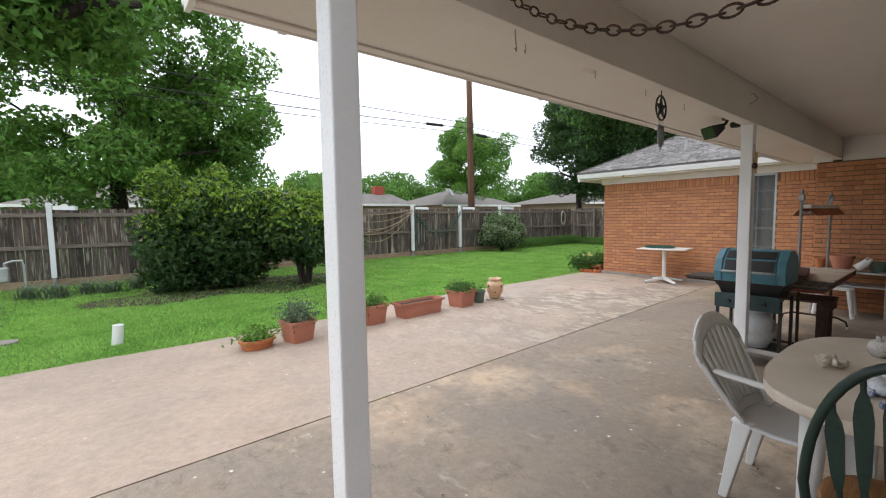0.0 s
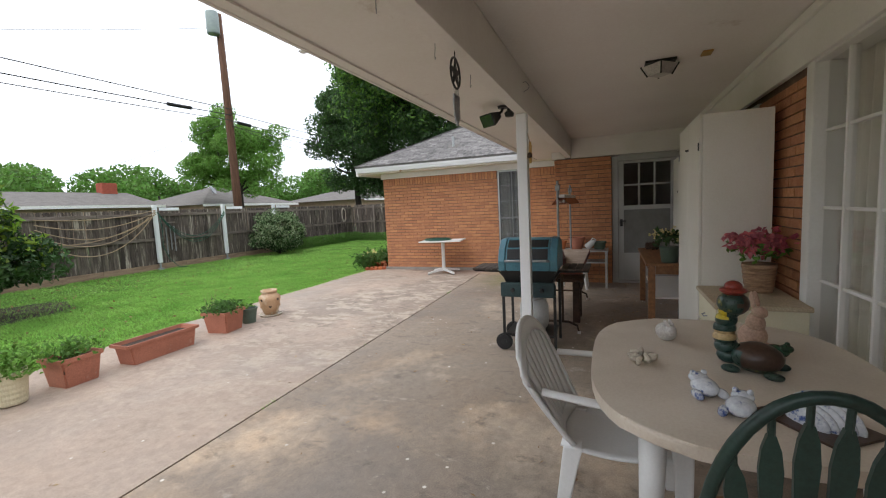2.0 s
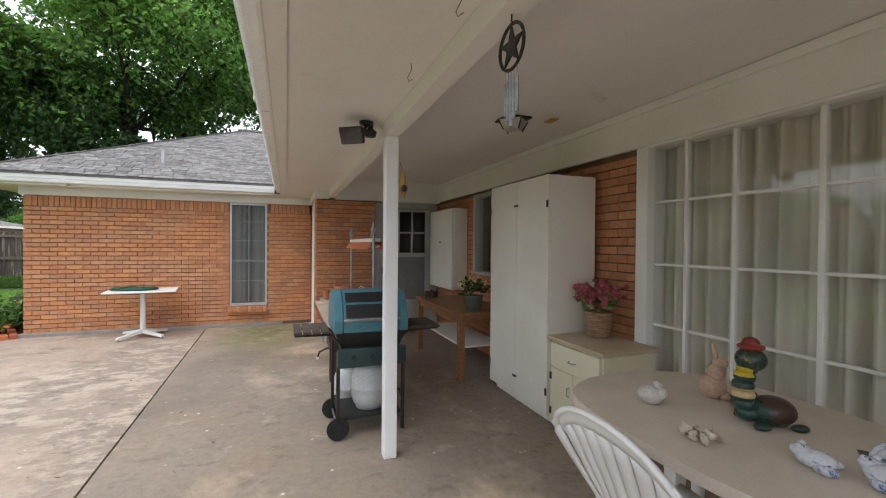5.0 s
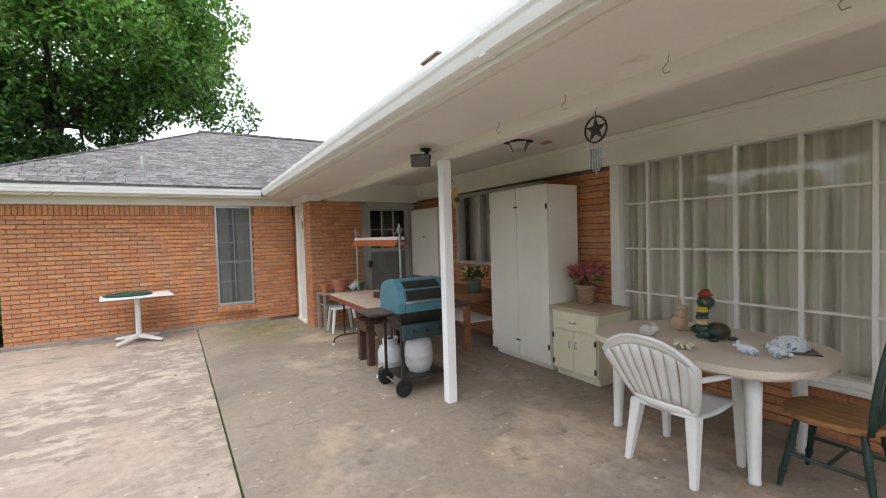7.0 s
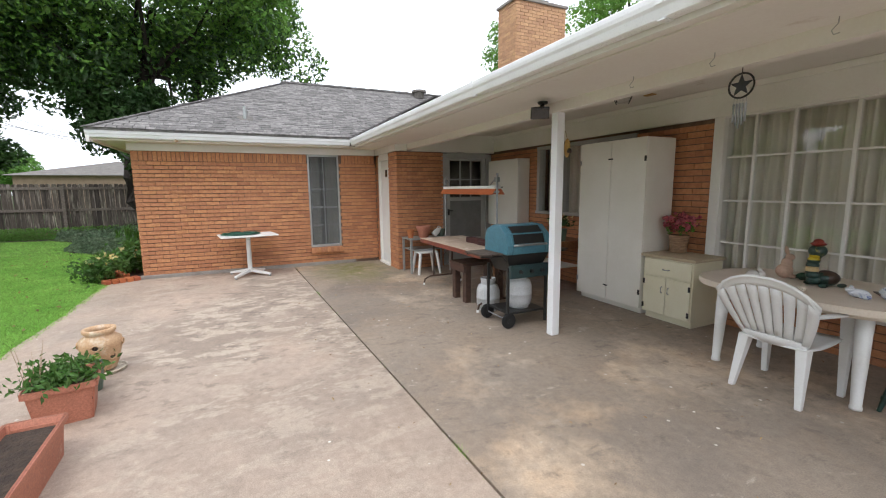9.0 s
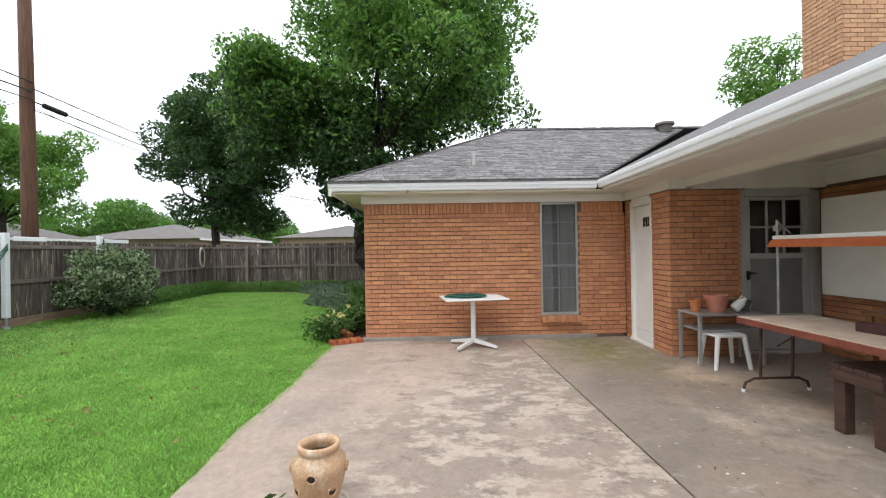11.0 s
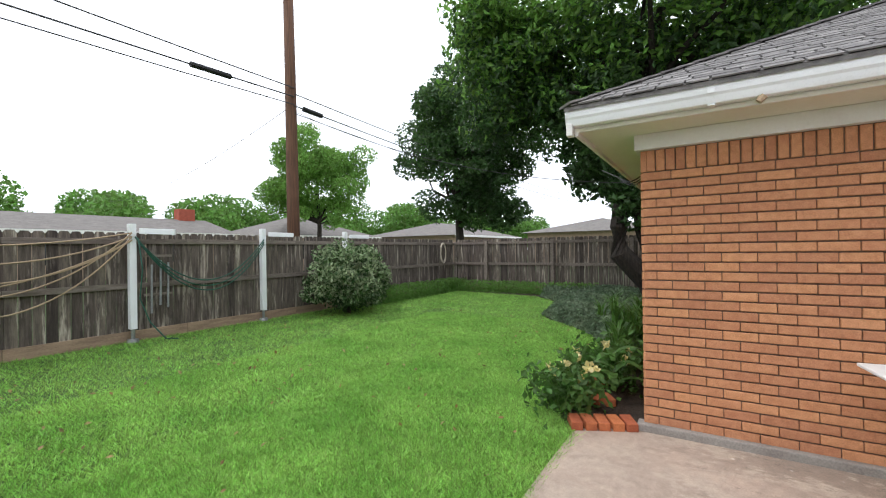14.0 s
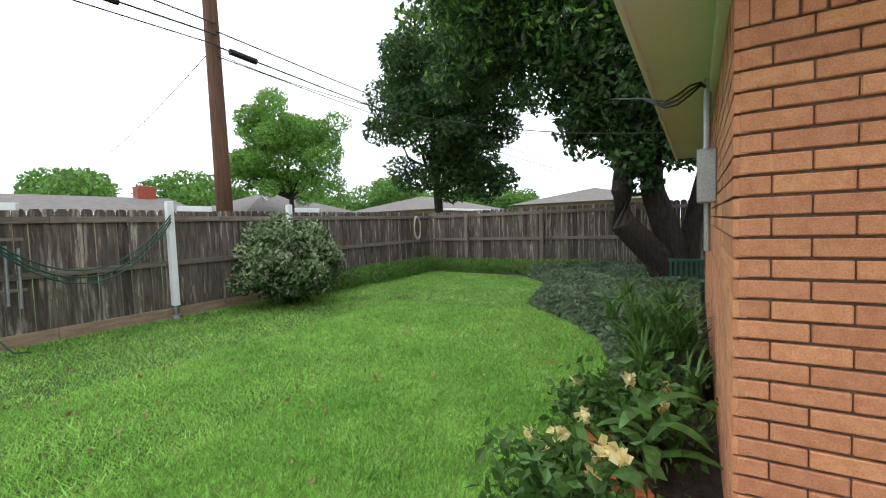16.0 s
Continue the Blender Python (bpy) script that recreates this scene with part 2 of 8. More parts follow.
M["pole_wood"] = mat("creosoted_pole_wood", (0.17, 0.085, 0.05, 1), (0.10, 0.05, 0.032, 1), scale=5, rough=0.85, bump=0.5, fine=40, stretch=(6, 6, 0.4))


# ---- mesh helpers ----
def bm_new():
    return bmesh.new()


def bx(bm, x0, x1, y0, y1, z0, z1, bevel=0.0, m=None):
    """A box between the given planes, its edges rounded by bevel, turned by m."""
    c = Matrix.Translation(((x0 + x1) / 2, (y0 + y1) / 2, (z0 + z1) / 2)) @ Matrix.Diagonal((abs(x1 - x0), abs(y1 - y0), abs(z1 - z0), 1))
    vs = bmesh.ops.create_cube(bm, size=1.0, matrix=c)["verts"]
    if bevel:
        es = list({e for v in vs for e in v.link_edges})
        r = bmesh.ops.bevel(bm, geom=es, offset=bevel, segments=2, profile=0.5, affect="EDGES")
        vs = list({v for f in r["faces"] for v in f.verts} | {v for v in vs if v.is_valid})
    if m is not None:
        bmesh.ops.transform(bm, matrix=m, verts=vs)
    return vs


def rod(bm, p0, p1, r0, r1=None, seg=10, caps=True):
    p0, p1 = Vector(p0), Vector(p1)
    d = p1 - p0
    m = Matrix.Translation((p0 + p1) / 2) @ d.to_track_quat("Z", "Y").to_matrix().to_4x4()
    return bmesh.ops.create_cone(bm, cap_ends=caps, segments=seg, radius1=r0, radius2=r0 if r1 is None else r1, depth=d.length, matrix=m)["verts"]


def lathe(bm, prof, seg=24, at=(0, 0, 0)):
    """Turns the profile, pairs of radius and height, about the upright axis at the given place."""
    rings = []
    for r, z in prof:
        rings.append([bm.verts.new((at[0] + r * math.cos(2 * math.pi * i / seg), at[1] + r * math.sin(2 * math.pi * i / seg), at[2] + z)) for i in range(seg)])
    for a, b in zip(rings, rings[1:]):
        for i in range(seg):
            bm.faces.new((a[i], a[(i + 1) % seg], b[(i + 1) % seg], b[i]))
    for ring, flip in ((rings[0], True), (rings[-1], False)):
        if len(ring) > 2 and (ring[0].co - ring[1].co).length > 1e-5:
            bm.faces.new(ring[::-1] if flip else ring)
    return [v for r in rings for v in r]


def tube(bm, pts, r, seg=8, taper=None):
    """A round bar bent along the given points."""
    pts = [Vector(p) for p in pts]
    rings = []
    for i, p in enumerate(pts):
        d = (pts[min(i + 1, len(pts) - 1)] - pts[max(i - 1, 0)]).normalized()
        side = d.cross(Vector((0.13, 0.27, 0.95))).normalized()
        up = side.cross(d)
        rr = r if taper is None else r + (taper - r) * i / (len(pts) - 1)
        rings.append([bm.verts.new(p + (side * math.cos(2 * math.pi * k / seg) + up * math.sin(2 * math.pi * k / seg)) * rr) for k in range(seg)])
    for a, b in zip(rings, rings[1:]):
        for k in range(seg):
            bm.faces.new((a[k], a[(k + 1) % seg], b[(k + 1) % seg], b[k]))
    bm.faces.new(rings[0][::-1])
    bm.faces.new(rings[-1])
    return [v for ring in rings for v in ring]


def mesh_of(bm, name, material, smooth=False):
    bmesh.ops.recalc_face_normals(bm, faces=bm.faces)
    me = bpy.data.meshes.new(name)
    bm.to_mesh(me)
    bm.free()
    if material is not None:
        me.materials.append(material)
    if smooth:
        me.shade_smooth()
    return me


def part(name, bm, material, parent=None, label="", smooth=False):
    ob = new(name, mesh_of(bm, name, material, smooth))
    ob.parent = parent
    if label:
        tagged(ob, label)
    return ob


def thing(name, at, label, category, group="", turn=0.0):
    ob = new(name)
    ob.empty_display_size = 0.1
    ob.matrix_world = pose(*at, 0, 0, turn)
    return tagged(ob, label, category, group)


def structure(name, bm, material, label="", smooth=False):
    return tagged(part(name, bm, material, None, label, smooth), kind="structure", category=name.split("_")[0])


def raw_mesh(name, verts, faces, material):
    me = bpy.data.meshes.new(name)
    me.from_pydata(verts, [], faces)
    me.materials.append(material)
    return me


def boxes_mesh(name, boxes, material):
    """Many plain boxes (centre, half sizes along three axes) as one mesh."""
    n = len(boxes)
    base = np.array([[sx, sy, sz] for sx in (-1, 1) for sy in (-1, 1) for sz in (-1, 1)], float)
    quad = np.array([[0, 1, 3, 2], [4, 6, 7, 5], [0, 4, 5, 1], [2, 3, 7, 6], [0, 2, 6, 4], [1, 5, 7, 3]])
    b = np.array(boxes, float)
    v = (b[:, None, :3] + base[None] * b[:, None, 3:6]).reshape(-1, 3)
    f = (quad[None] + 8 * np.arange(n)[:, None, None]).reshape(-1, 4)
    return raw_mesh(name, v.tolist(), f.tolist(), material)


def leaves_mesh(name, centres, normals, size, material, rng, slim=0.5):
    """A leaf of four corners, folded along its midrib, at each centre."""
    c = np.asarray(centres, float)
    n = len(c)
    a = rng.normal(size=(n, 3)) + np.asarray(normals) * 0.4
    a /= np.linalg.norm(a, axis=1, keepdims=True)
    t = np.cross(a, rng.normal(size=(n, 3)))
    t /= np.linalg.norm(t, axis=1, keepdims=True) + 1e-9
    s = (size * rng.uniform(0.6, 1.3, n))[:, None]
    side = np.cross(a, t)
    v = np.stack([c - t * s, c + side * s * slim + a * s * 0.18, c + t * s, c - side * s * slim + a * s * 0.18], 1).reshape(-1, 3)
    i = 4 * np.arange(n)[:, None]
    f = np.concatenate([i + [[0, 1, 2]], i + [[0, 2, 3]]], 0)
    return raw_mesh(name, v.tolist(), f.tolist(), material)


def blob_leaves(rng, blobs, per_area, shell=0.55):
    """Leaf centres and outward ways, in the outer shell of lumpy clumps (centre, radii)."""
    cs, ns = [], []
    for cx, cy, cz, rx, ry, rz in blobs:
        k = int(per_area * (rx * ry + ry * rz + rx * rz) / 3)
        d = rng.normal(size=(k, 3))
        d /= np.linalg.norm(d, axis=1, keepdims=True)
        rad = (shell + (1.08 - shell) * rng.random(k) ** 0.6)[:, None]
        cs.append(np.array([cx, cy, cz]) + d * rad * np.array([rx, ry, rz]))
        ns.append(d)
    return np.concatenate(cs), np.concatenate(ns)


def clumps(rng, centre, radii, count, size):
    """Smaller clumps spread over the outside of a big crown, so that its outline is uneven and has gaps."""
    out = []
    for i in range(count):
        d = rng.normal(size=3)
        d /= np.linalg.norm(d)
        k = rng.uniform(0.45, 1.0)
        s = size * rng.uniform(0.6, 1.25)
        out.append((centre[0] + d[0] * radii[0] * k, centre[1] + d[1] * radii[1] * k, centre[2] + d[2] * radii[2] * k, s, s, s * 0.75))
    return out

# ---- plan ----
WING_X, WING_N, WING_S = 9.93, 5.60, 1.40      # wing wall and its two ends
CLOSET_X, DOOR_X, WALL_Y = 8.63, 8.72, -0.70   # closet front, storm door, main wall
BEAM_Y, EAVE_Y, EAVE_X = 1.163, 2.00, 9.47
FRIEZE, CEIL, SOFFIT = 2.19, 2.52, 2.31
FENCE_Y, FENCE_X = 13.35, 20.0
LAWN_Y = 6.10
PORCH_W = 0.50
# the house's west end, unseen, set so sky light reaches the near post
HOUSE_W = 0.62
PITCH = 0.505
COURSE, MODULE = 0.0703, 0.210

# ---- ground and slabs ----
bm = bm_new()
bmesh.ops.create_grid(bm, x_segments=60, y_segments=60, size=300, matrix=Matrix.Translation((8, 8, -0.03)))
ground = structure("ground", bm, M["lawn"], "mown green lawn with bare soil patches")


def joint_y(x):
    return 2.835 + 0.03 * x


def lawn_y(x):
    """The edge between slab and lawn, set back towards the house at its near end."""
    k = np.clip((np.asarray(x, float) - 2.2) / 1.8, 0, 1)
    return LAWN_Y - 0.36 + 0.345 * k * k * (3 - 2 * k)


def slab(name, corners, material, label):
    bm = bm_new()
    top = [bm.verts.new((x, y, 0.0)) for x, y in corners]
    low = [bm.verts.new((x, y, -0.12)) for x, y in corners]
    bm.faces.new(top)
    for i in range(len(top)):
        j = (i + 1) % len(top)
        bm.faces.new((top[i], low[i], low[j], top[j]))
    return structure(name, bm, material, label)


slab("pavement_outer", [(-9, joint_y(-9) + 0.008), (9.95, joint_y(9.95) + 0.008), (9.95, 5.75), (9.72, 6.03)] + [(9.6 - 0.6 * i, float(lawn_y(9.6 - 0.6 * i)) + 0.018 * math.sin(i * 1.7) + 0.012 * math.sin(i * 4.1)) for i in range(0, 31)],
     M["slab_out"], "pinkish concrete patio slab, flaking and weathered")
slab("pavement_inner", [(-9, -0.9), (10.2, -0.9), (10.2, joint_y(10.2) - 0.008), (-9, joint_y(-9) - 0.008)], M["slab_in"], "grey stained concrete patio slab with pale specks")


# ---- brick walls ----
def brick_mesh(name, sx, sy, sz, material, bevel=0.004):
    bm = bm_new()
    bx(bm, -sx, sx, -sy, sy, -sz, sz)
    bmesh.ops.bevel(bm, geom=list(bm.edges), offset=bevel, segments=1, profile=0.5, affect="EDGES")
    return mesh_of(bm, name, material)


def brick_cells(a0, a1, z0, z1, holes, origin):
    """Running bond: (centre, half length, height) of each brick, cut at the ends and round openings."""
    out = []
    rows = int(round((z1 - z0) / COURSE))
    for r in range(rows):
        z = z0 + (r + 0.5) * COURSE
        spans = [(a0, a1)]
        for h0, h1, y0, y1 in holes:
            if y0 < z < y1:
                spans = [s for p, q in spans for s in ((p, min(q, h0)), (max(p, h1), q)) if s[1] - s[0] > 0.01]
        for p, q in spans:
            k = math.floor((p - origin) / MODULE) - 1
            while True:
                b0 = origin + (k + 0.5 * (r % 2)) * MODULE
                if b0 > q:
                    break
                u, v = max(b0, p), min(b0 + MODULE, q)
                if v - u > 0.035:
                    out.append(((u + v) / 2, (v - u) / 2 - 0.0025, z))
                k += 1
    return out


def wall(name, axis, plane, out, a0, a1, z0, z1, holes=(), thick=0.22, soldiers=True, near=None, label="", z_top=None, origin=None):
    """A brick wall with openings; origin: where the bond is counted from. axis: the way it runs; out: the sign of the way it faces; near: the stretch whose bricks are separate."""
    def box(bm, p, q, za, zb, d0, d1):
        lo, hi = sorted((plane - out * d0, plane - out * d1))
        bx(bm, p, q, lo, hi, za, zb) if axis == "x" else bx(bm, lo, hi, p, q, za, zb)

    top = z_top or z1
    bm = bm_new()
    cuts = sorted({a0, a1, *[h for hole in holes for h in hole[:2]]})
    for p, q in zip(cuts, cuts[1:]):
        gaps = sorted(h[2:] for h in holes if h[0] <= p + 1e-6 and h[1] >= q - 1e-6)
        z = -0.1
        for g0, g1 in gaps + [(top, top)]:
            if g0 - z > 0.002:
                box(bm, max(p, a0 + 0.025), min(q, a1 - 0.006), z, g0, 0.016, thick)
            z = g1
    ob = structure(name, bm, M["mortar"], label)
    s_h = 0.170 if soldiers else 0.0
    origin = a0 if origin is None else origin
    cells = [(c, h, z, COURSE / 2 - 0.0056) for c, h, z in brick_cells(a0, a1, z0, z1 - s_h, holes, origin)]
    if soldiers:
        k = origin - math.floor((origin - a0) / 0.0678) * 0.0678
        while k < a1 - 0.03:
            if not any(h0 - 0.03 < k + 0.034 < h1 + 0.03 and hz1 > z1 - 0.1 for h0, h1, _, hz1 in holes):
                cells.append((k + 0.034, 0.0295, z1 - s_h / 2, s_h / 2 - 0.004))
            k += 0.0678
    shared, rest = {}, []
    d = 0.02
    rnd = random.Random(name)
    for c, h, z, hz in cells:
        proud = rnd.uniform(-0.0015, 0.0015)
        pos = (c, plane - out * (d + proud), z) if axis == "x" else (plane - out * (d + proud), c, z)
        half = (h, d, hz) if axis == "x" else (d, h, hz)
        if near and near[0] < c < near[1]:
            key = tuple(round(v, 3) for v in half)
            if key not in shared:
                shared[key] = brick_mesh("brick", *half, M["brick"])
            pieces.append((shared[key], pos, ob))
        else:
            rest.append((*pos, *half))
    if rest:
        run = new("brick_run", boxes_mesh("brick_run", rest, M["brick_far"]))
        run.parent = ob
        tagged(run, kind="stuff")
    return ob


pieces = []
WIN = (2.17, 2.78, 0.36, FRIEZE)
wall("wall_wing", "y", WING_X, -1, WING_S, WING_N, 0.052, FRIEZE, [WIN], near=(3.95, 5.7), origin=5.507, label="orange brick wing wall, raked brown mortar joints", z_top=SOFFIT)
wall("wall_wing_north", "x", WING_N + 0.012, 1, WING_X, 15.6, 0.05, FRIEZE, [], label="orange brick side wall of the wing", z_top=SOFFIT, thick=0.2)
wall("wall_closet", "y", CLOSET_X, -1, 0.46, WING_S - 0.012, 0.0, FRIEZE, [], label="orange brick closet wall under the porch", thick=0.2, soldiers=False)
wall("wall_closet_side", "x", WING_S, 1, CLOSET_X, WING_X, 0.0, FRIEZE, [(9.10, 9.76, -0.2, 2.15)], label="orange brick closet wall beside a white door", thick=0.2, soldiers=False)
BIGWIN, DARKWIN = (1.30, 4.20, 0.40, 2.25), (5.20, 7.25, 1.08, 2.19)
wall("wall_main", "x", WALL_Y, 1, HOUSE_W, 8.95, 0.0, FRIEZE, [BIGWIN, DARKWIN], label="shaded red-orange brick house wall", soldiers=False, z_top=CEIL)

bm = bm_new()
bx(bm, 9.885, 10.0, 1.9, 5.66, -0.05, 0.06, 0.012)
structure("footing_wing", bm, M["footing"], "grey concrete footing under the brick wall")
bm = bm_new()
bx(bm, 15.4, 15.6, -4, 5.4, -0.1, SOFFIT)
# unseen free-standing wall, added to cut the light from the west
bx(bm, -1.5, -1.3, -4, 0.75, -0.1, 2.8)
bx(bm, HOUSE_W, HOUSE_W + 0.2, -10, -0.93, -0.1, 3.3)
bx(bm, PORCH_W + 0.02, PORCH_W + 0.05, -0.7, EAVE_Y - 0.08, CEIL + 0.06, 2.585)
structure("wall_outer", bm, M["mortar"], "plain outer house walls and an added unseen wall that blocks western light")

# ---- frieze, ceiling, soffits, beam ----
bm = bm_new()
bx(bm, HOUSE_W, DOOR_X + 0.2, WALL_Y + 0.004, WALL_Y + 0.045, FRIEZE + 0.03, CEIL, 0.004)
bx(bm, CLOSET_X - 0.045, CLOSET_X + 0.2, WALL_Y + 0.045, 1.11, FRIEZE, CEIL, 0.004)
bx(bm, CLOSET_X - 0.06, WING_X - 0.05, 1.21, 1.44, FRIEZE, SOFFIT, 0.004)
bx(bm, WING_X - 0.05, WING_X + 0.1, WING_S, WING_N + 0.05, FRIEZE, SOFFIT - 0.002, 0.004)
bx(bm, WING_X + 0.1, 15.6, WING_N - 0.08, WING_N + 0.05, FRIEZE, SOFFIT - 0.002, 0.004)
bx(bm, PORCH_W, CLOSET_X + 0.1, WALL_Y + 0.046, WALL_Y + 0.075, CEIL - 0.06, CEIL - 0.003, 0.006)
structure("trim_frieze", bm, M["white"], "white painted frieze boards above the brick")
bm = bm_new()
bx(bm, PORCH_W, CLOSET_X + 0.2, WALL_Y - 0.2, BEAM_Y - 0.05, CEIL, CEIL + 0.06)
structure("ceiling", bm, M["ceiling"], "flat painted porch ceiling")
bm = bm_new()
bx(bm, PORCH_W - 0.015, CLOSET_X + 0.1, BEAM_Y - 0.048, BEAM_Y + 0.048, 2.215, CEIL + 0.05, 0.004)
structure("beam", bm, M["ceiling"], "long painted porch beam over the posts")
bm = bm_new()
bx(bm, PORCH_W, EAVE_X + 0.03, BEAM_Y + 0.049, EAVE_Y - 0.07, SOFFIT, SOFFIT + 0.02)
bx(bm, PORCH_W, EAVE_X + 0.03, EAVE_Y - 0.16, EAVE_Y - 0.135, SOFFIT - 0.012, SOFFIT - 0.001)
structure("soffit_porch", bm, M["ceiling"], "painted boards under the porch eave")
bm = bm_new()
bx(bm, EAVE_X + 0.05, WING_X + 0.12, EAVE_Y - 0.6, 6.0, SOFFIT, SOFFIT + 0.02)
bx(bm, WING_X + 0.12, 16.0, WING_N, 6.0, SOFFIT, SOFFIT + 0.02)
structure("soffit_wing", bm, M["soffit"], "cream painted soffit of the wing")


def gutter(name, along, fixed, a0, a1, out, hang):
    """An open box gutter on its fascia board. out: the way it faces."""
    bm = bm_new()

    def b(p0, p1, z0, z1, bev=0.0):
        lo, hi = sorted((fixed + out * p0, fixed + out * p1))
        bx(bm, a0, a1, lo, hi, z0, z1, bev) if along == "x" else bx(bm, lo, hi, a0, a1, z0, z1, bev)
    b(-0.095, -0.075, 2.305, 2.475, 0.003)
    trim = structure(name.replace("gutter", "trim_fascia"), bm, M["white"], "white fascia board")
    bm = bm_new()
    prof = [(-0.074, 2.455), (-0.074, 2.338), (-0.022, 2.336), (-0.010, 2.342), (-0.004, 2.358), (0.004, 2.385), (0.014, 2.402), (0.018, 2.424), (0.018, 2.450), (0.012, 2.457),
            (0.004, 2.454), (0.012, 2.448), (0.013, 2.426), (0.009, 2.404), (-0.001, 2.386), (-0.009, 2.360), (-0.014, 2.347), (-0.023, 2.341), (-0.069, 2.343), (-0.069, 2.455)]
    ends = []
    for e in (a0, a1):
        ends.append([bm.verts.new((e, fixed + out * p, z) if along == "x" else (fixed + out * p, e, z)) for p, z in prof])
    for i in range(len(prof)):
        j = (i + 1) % len(prof)
        bm.faces.new((ends[0][i], ends[0][j], ends[1][j], ends[1][i]))
    for ring in ends:
        bm.faces.new(ring[:11])
    ob = structure(name, bm, M["gutter"], "white metal rain gutter along the eave")
    k = a0 + 0.4
    while k < a1:
        bm = bm_new()
        lo, hi = sorted((fixed - out * 0.07, fixed - out * 0.004))
        bx(bm, k - 0.02, k + 0.02, lo, hi, 2.328, 2.335) if along == "x" else bx(bm, lo, hi, k - 0.02, k + 0.02, 2.328, 2.335)
        lo, hi = sorted((fixed + out * 0.019, fixed + out * 0.023))
        bx(bm, k - 0.02, k + 0.02, lo, hi, 2.40, 2.46) if along == "x" else bx(bm, lo, hi, k - 0.02, k + 0.02, 2.40, 2.46)
        part("gutter_strap", bm, M["gutter"], ob)
        k += hang
    return ob


gutter("gutter_porch", "x", EAVE_Y + 0.02, PORCH_W - 0.03, EAVE_X - 0.02, 1, 1.9)
gutter("gutter_wing", "y", EAVE_X - 0.02, EAVE_Y + 0.04, 6.06, -1, 1.35)
bm = bm_new()
bx(bm, EAVE_X + 0.05, 16.0, 5.985, 6.01, 2.275, 2.475, 0.003)
bx(bm, EAVE_X - 0.025, EAVE_X + 0.045, 6.01, 6.055, 2.27, 2.36, 0.004)
structure("trim_fascia_north", bm, M["white"], "white fascia board on the wing's side")

bm = bm_new()
bx(bm, PORCH_W - 0.04, PORCH_W - 0.018, BEAM_Y + 0.05, EAVE_Y - 0.09, 2.275, 2.60, 0.003)
structure("trim_rake", bm, M["white"], "white end board of the porch roof")

# ---- roofs ----
RIDGE_S, Z_EAVE = 3.28, 2.475


def roof_deck(name, corners, label):
    bm = bm_new()
    top = [bm.verts.new(c) for c in corners]
    low = [bm.verts.new((c[0], c[1], c[2] - 0.03)) for c in corners]
    bm.faces.new(top)
    bm.faces.new(low[::-1])
    for i in range(len(top)):
        j = (i + 1) % len(top)
        bm.faces.new((top[i], low[i], low[j], top[j]))
    return structure(name, bm, M["shingle_far"], label)


ex, ny = EAVE_X - 0.05, 6.06
rx, rz = ex + RIDGE_S, Z_EAVE + RIDGE_S * PITCH
MAIN_RUN = 7.5
west = roof_deck("roof_wing_west", [(ex, EAVE_Y + 0.05, Z_EAVE), (ex, ny, Z_EAVE), (rx, ny - RIDGE_S, rz), (rx, EAVE_Y + 0.05 - RIDGE_S, rz)], "grey-brown shingled hip roof slope of the wing")
roof_deck("roof_wing_north", [(ex, ny, Z_EAVE), (rx * 2 - ex, ny, Z_EAVE), (rx, ny - RIDGE_S, rz)], "grey-brown shingled hip end")
roof_deck("roof_wing_east", [(rx * 2 - ex, ny, Z_EAVE), (rx * 2 - ex, -6, Z_EAVE), (rx, -6, rz), (rx, ny - RIDGE_S, rz)], "grey-brown shingled roof slope")
my, mz = EAVE_Y + 0.05 - MAIN_RUN, Z_EAVE + MAIN_RUN * 0.46
main = roof_deck("roof_main", [(PORCH_W - 0.02, EAVE_Y - 0.02, Z_EAVE - 0.006), (ex + 0.07, EAVE_Y - 0.02, Z_EAVE - 0.006), (ex + MAIN_RUN, my, mz), (PORCH_W - 0.02, my, mz)], "grey-brown shingled main roof slope")
roof_deck("roof_main_back", [(PORCH_W - 0.02, my, mz), (ex + MAIN_RUN, my, mz), (ex + MAIN_RUN, my - MAIN_RUN, Z_EAVE), (PORCH_W - 0.02, my - MAIN_RUN, Z_EAVE)], "grey-brown shingled back slope")
rnd = random.Random("shingles")
tilt = math.atan(PITCH)
EXPO = 0.108
rows = int(RIDGE_S / math.cos(tilt) / EXPO)
far_boxes_v, far_boxes_f = [], []
sh_shared = {}
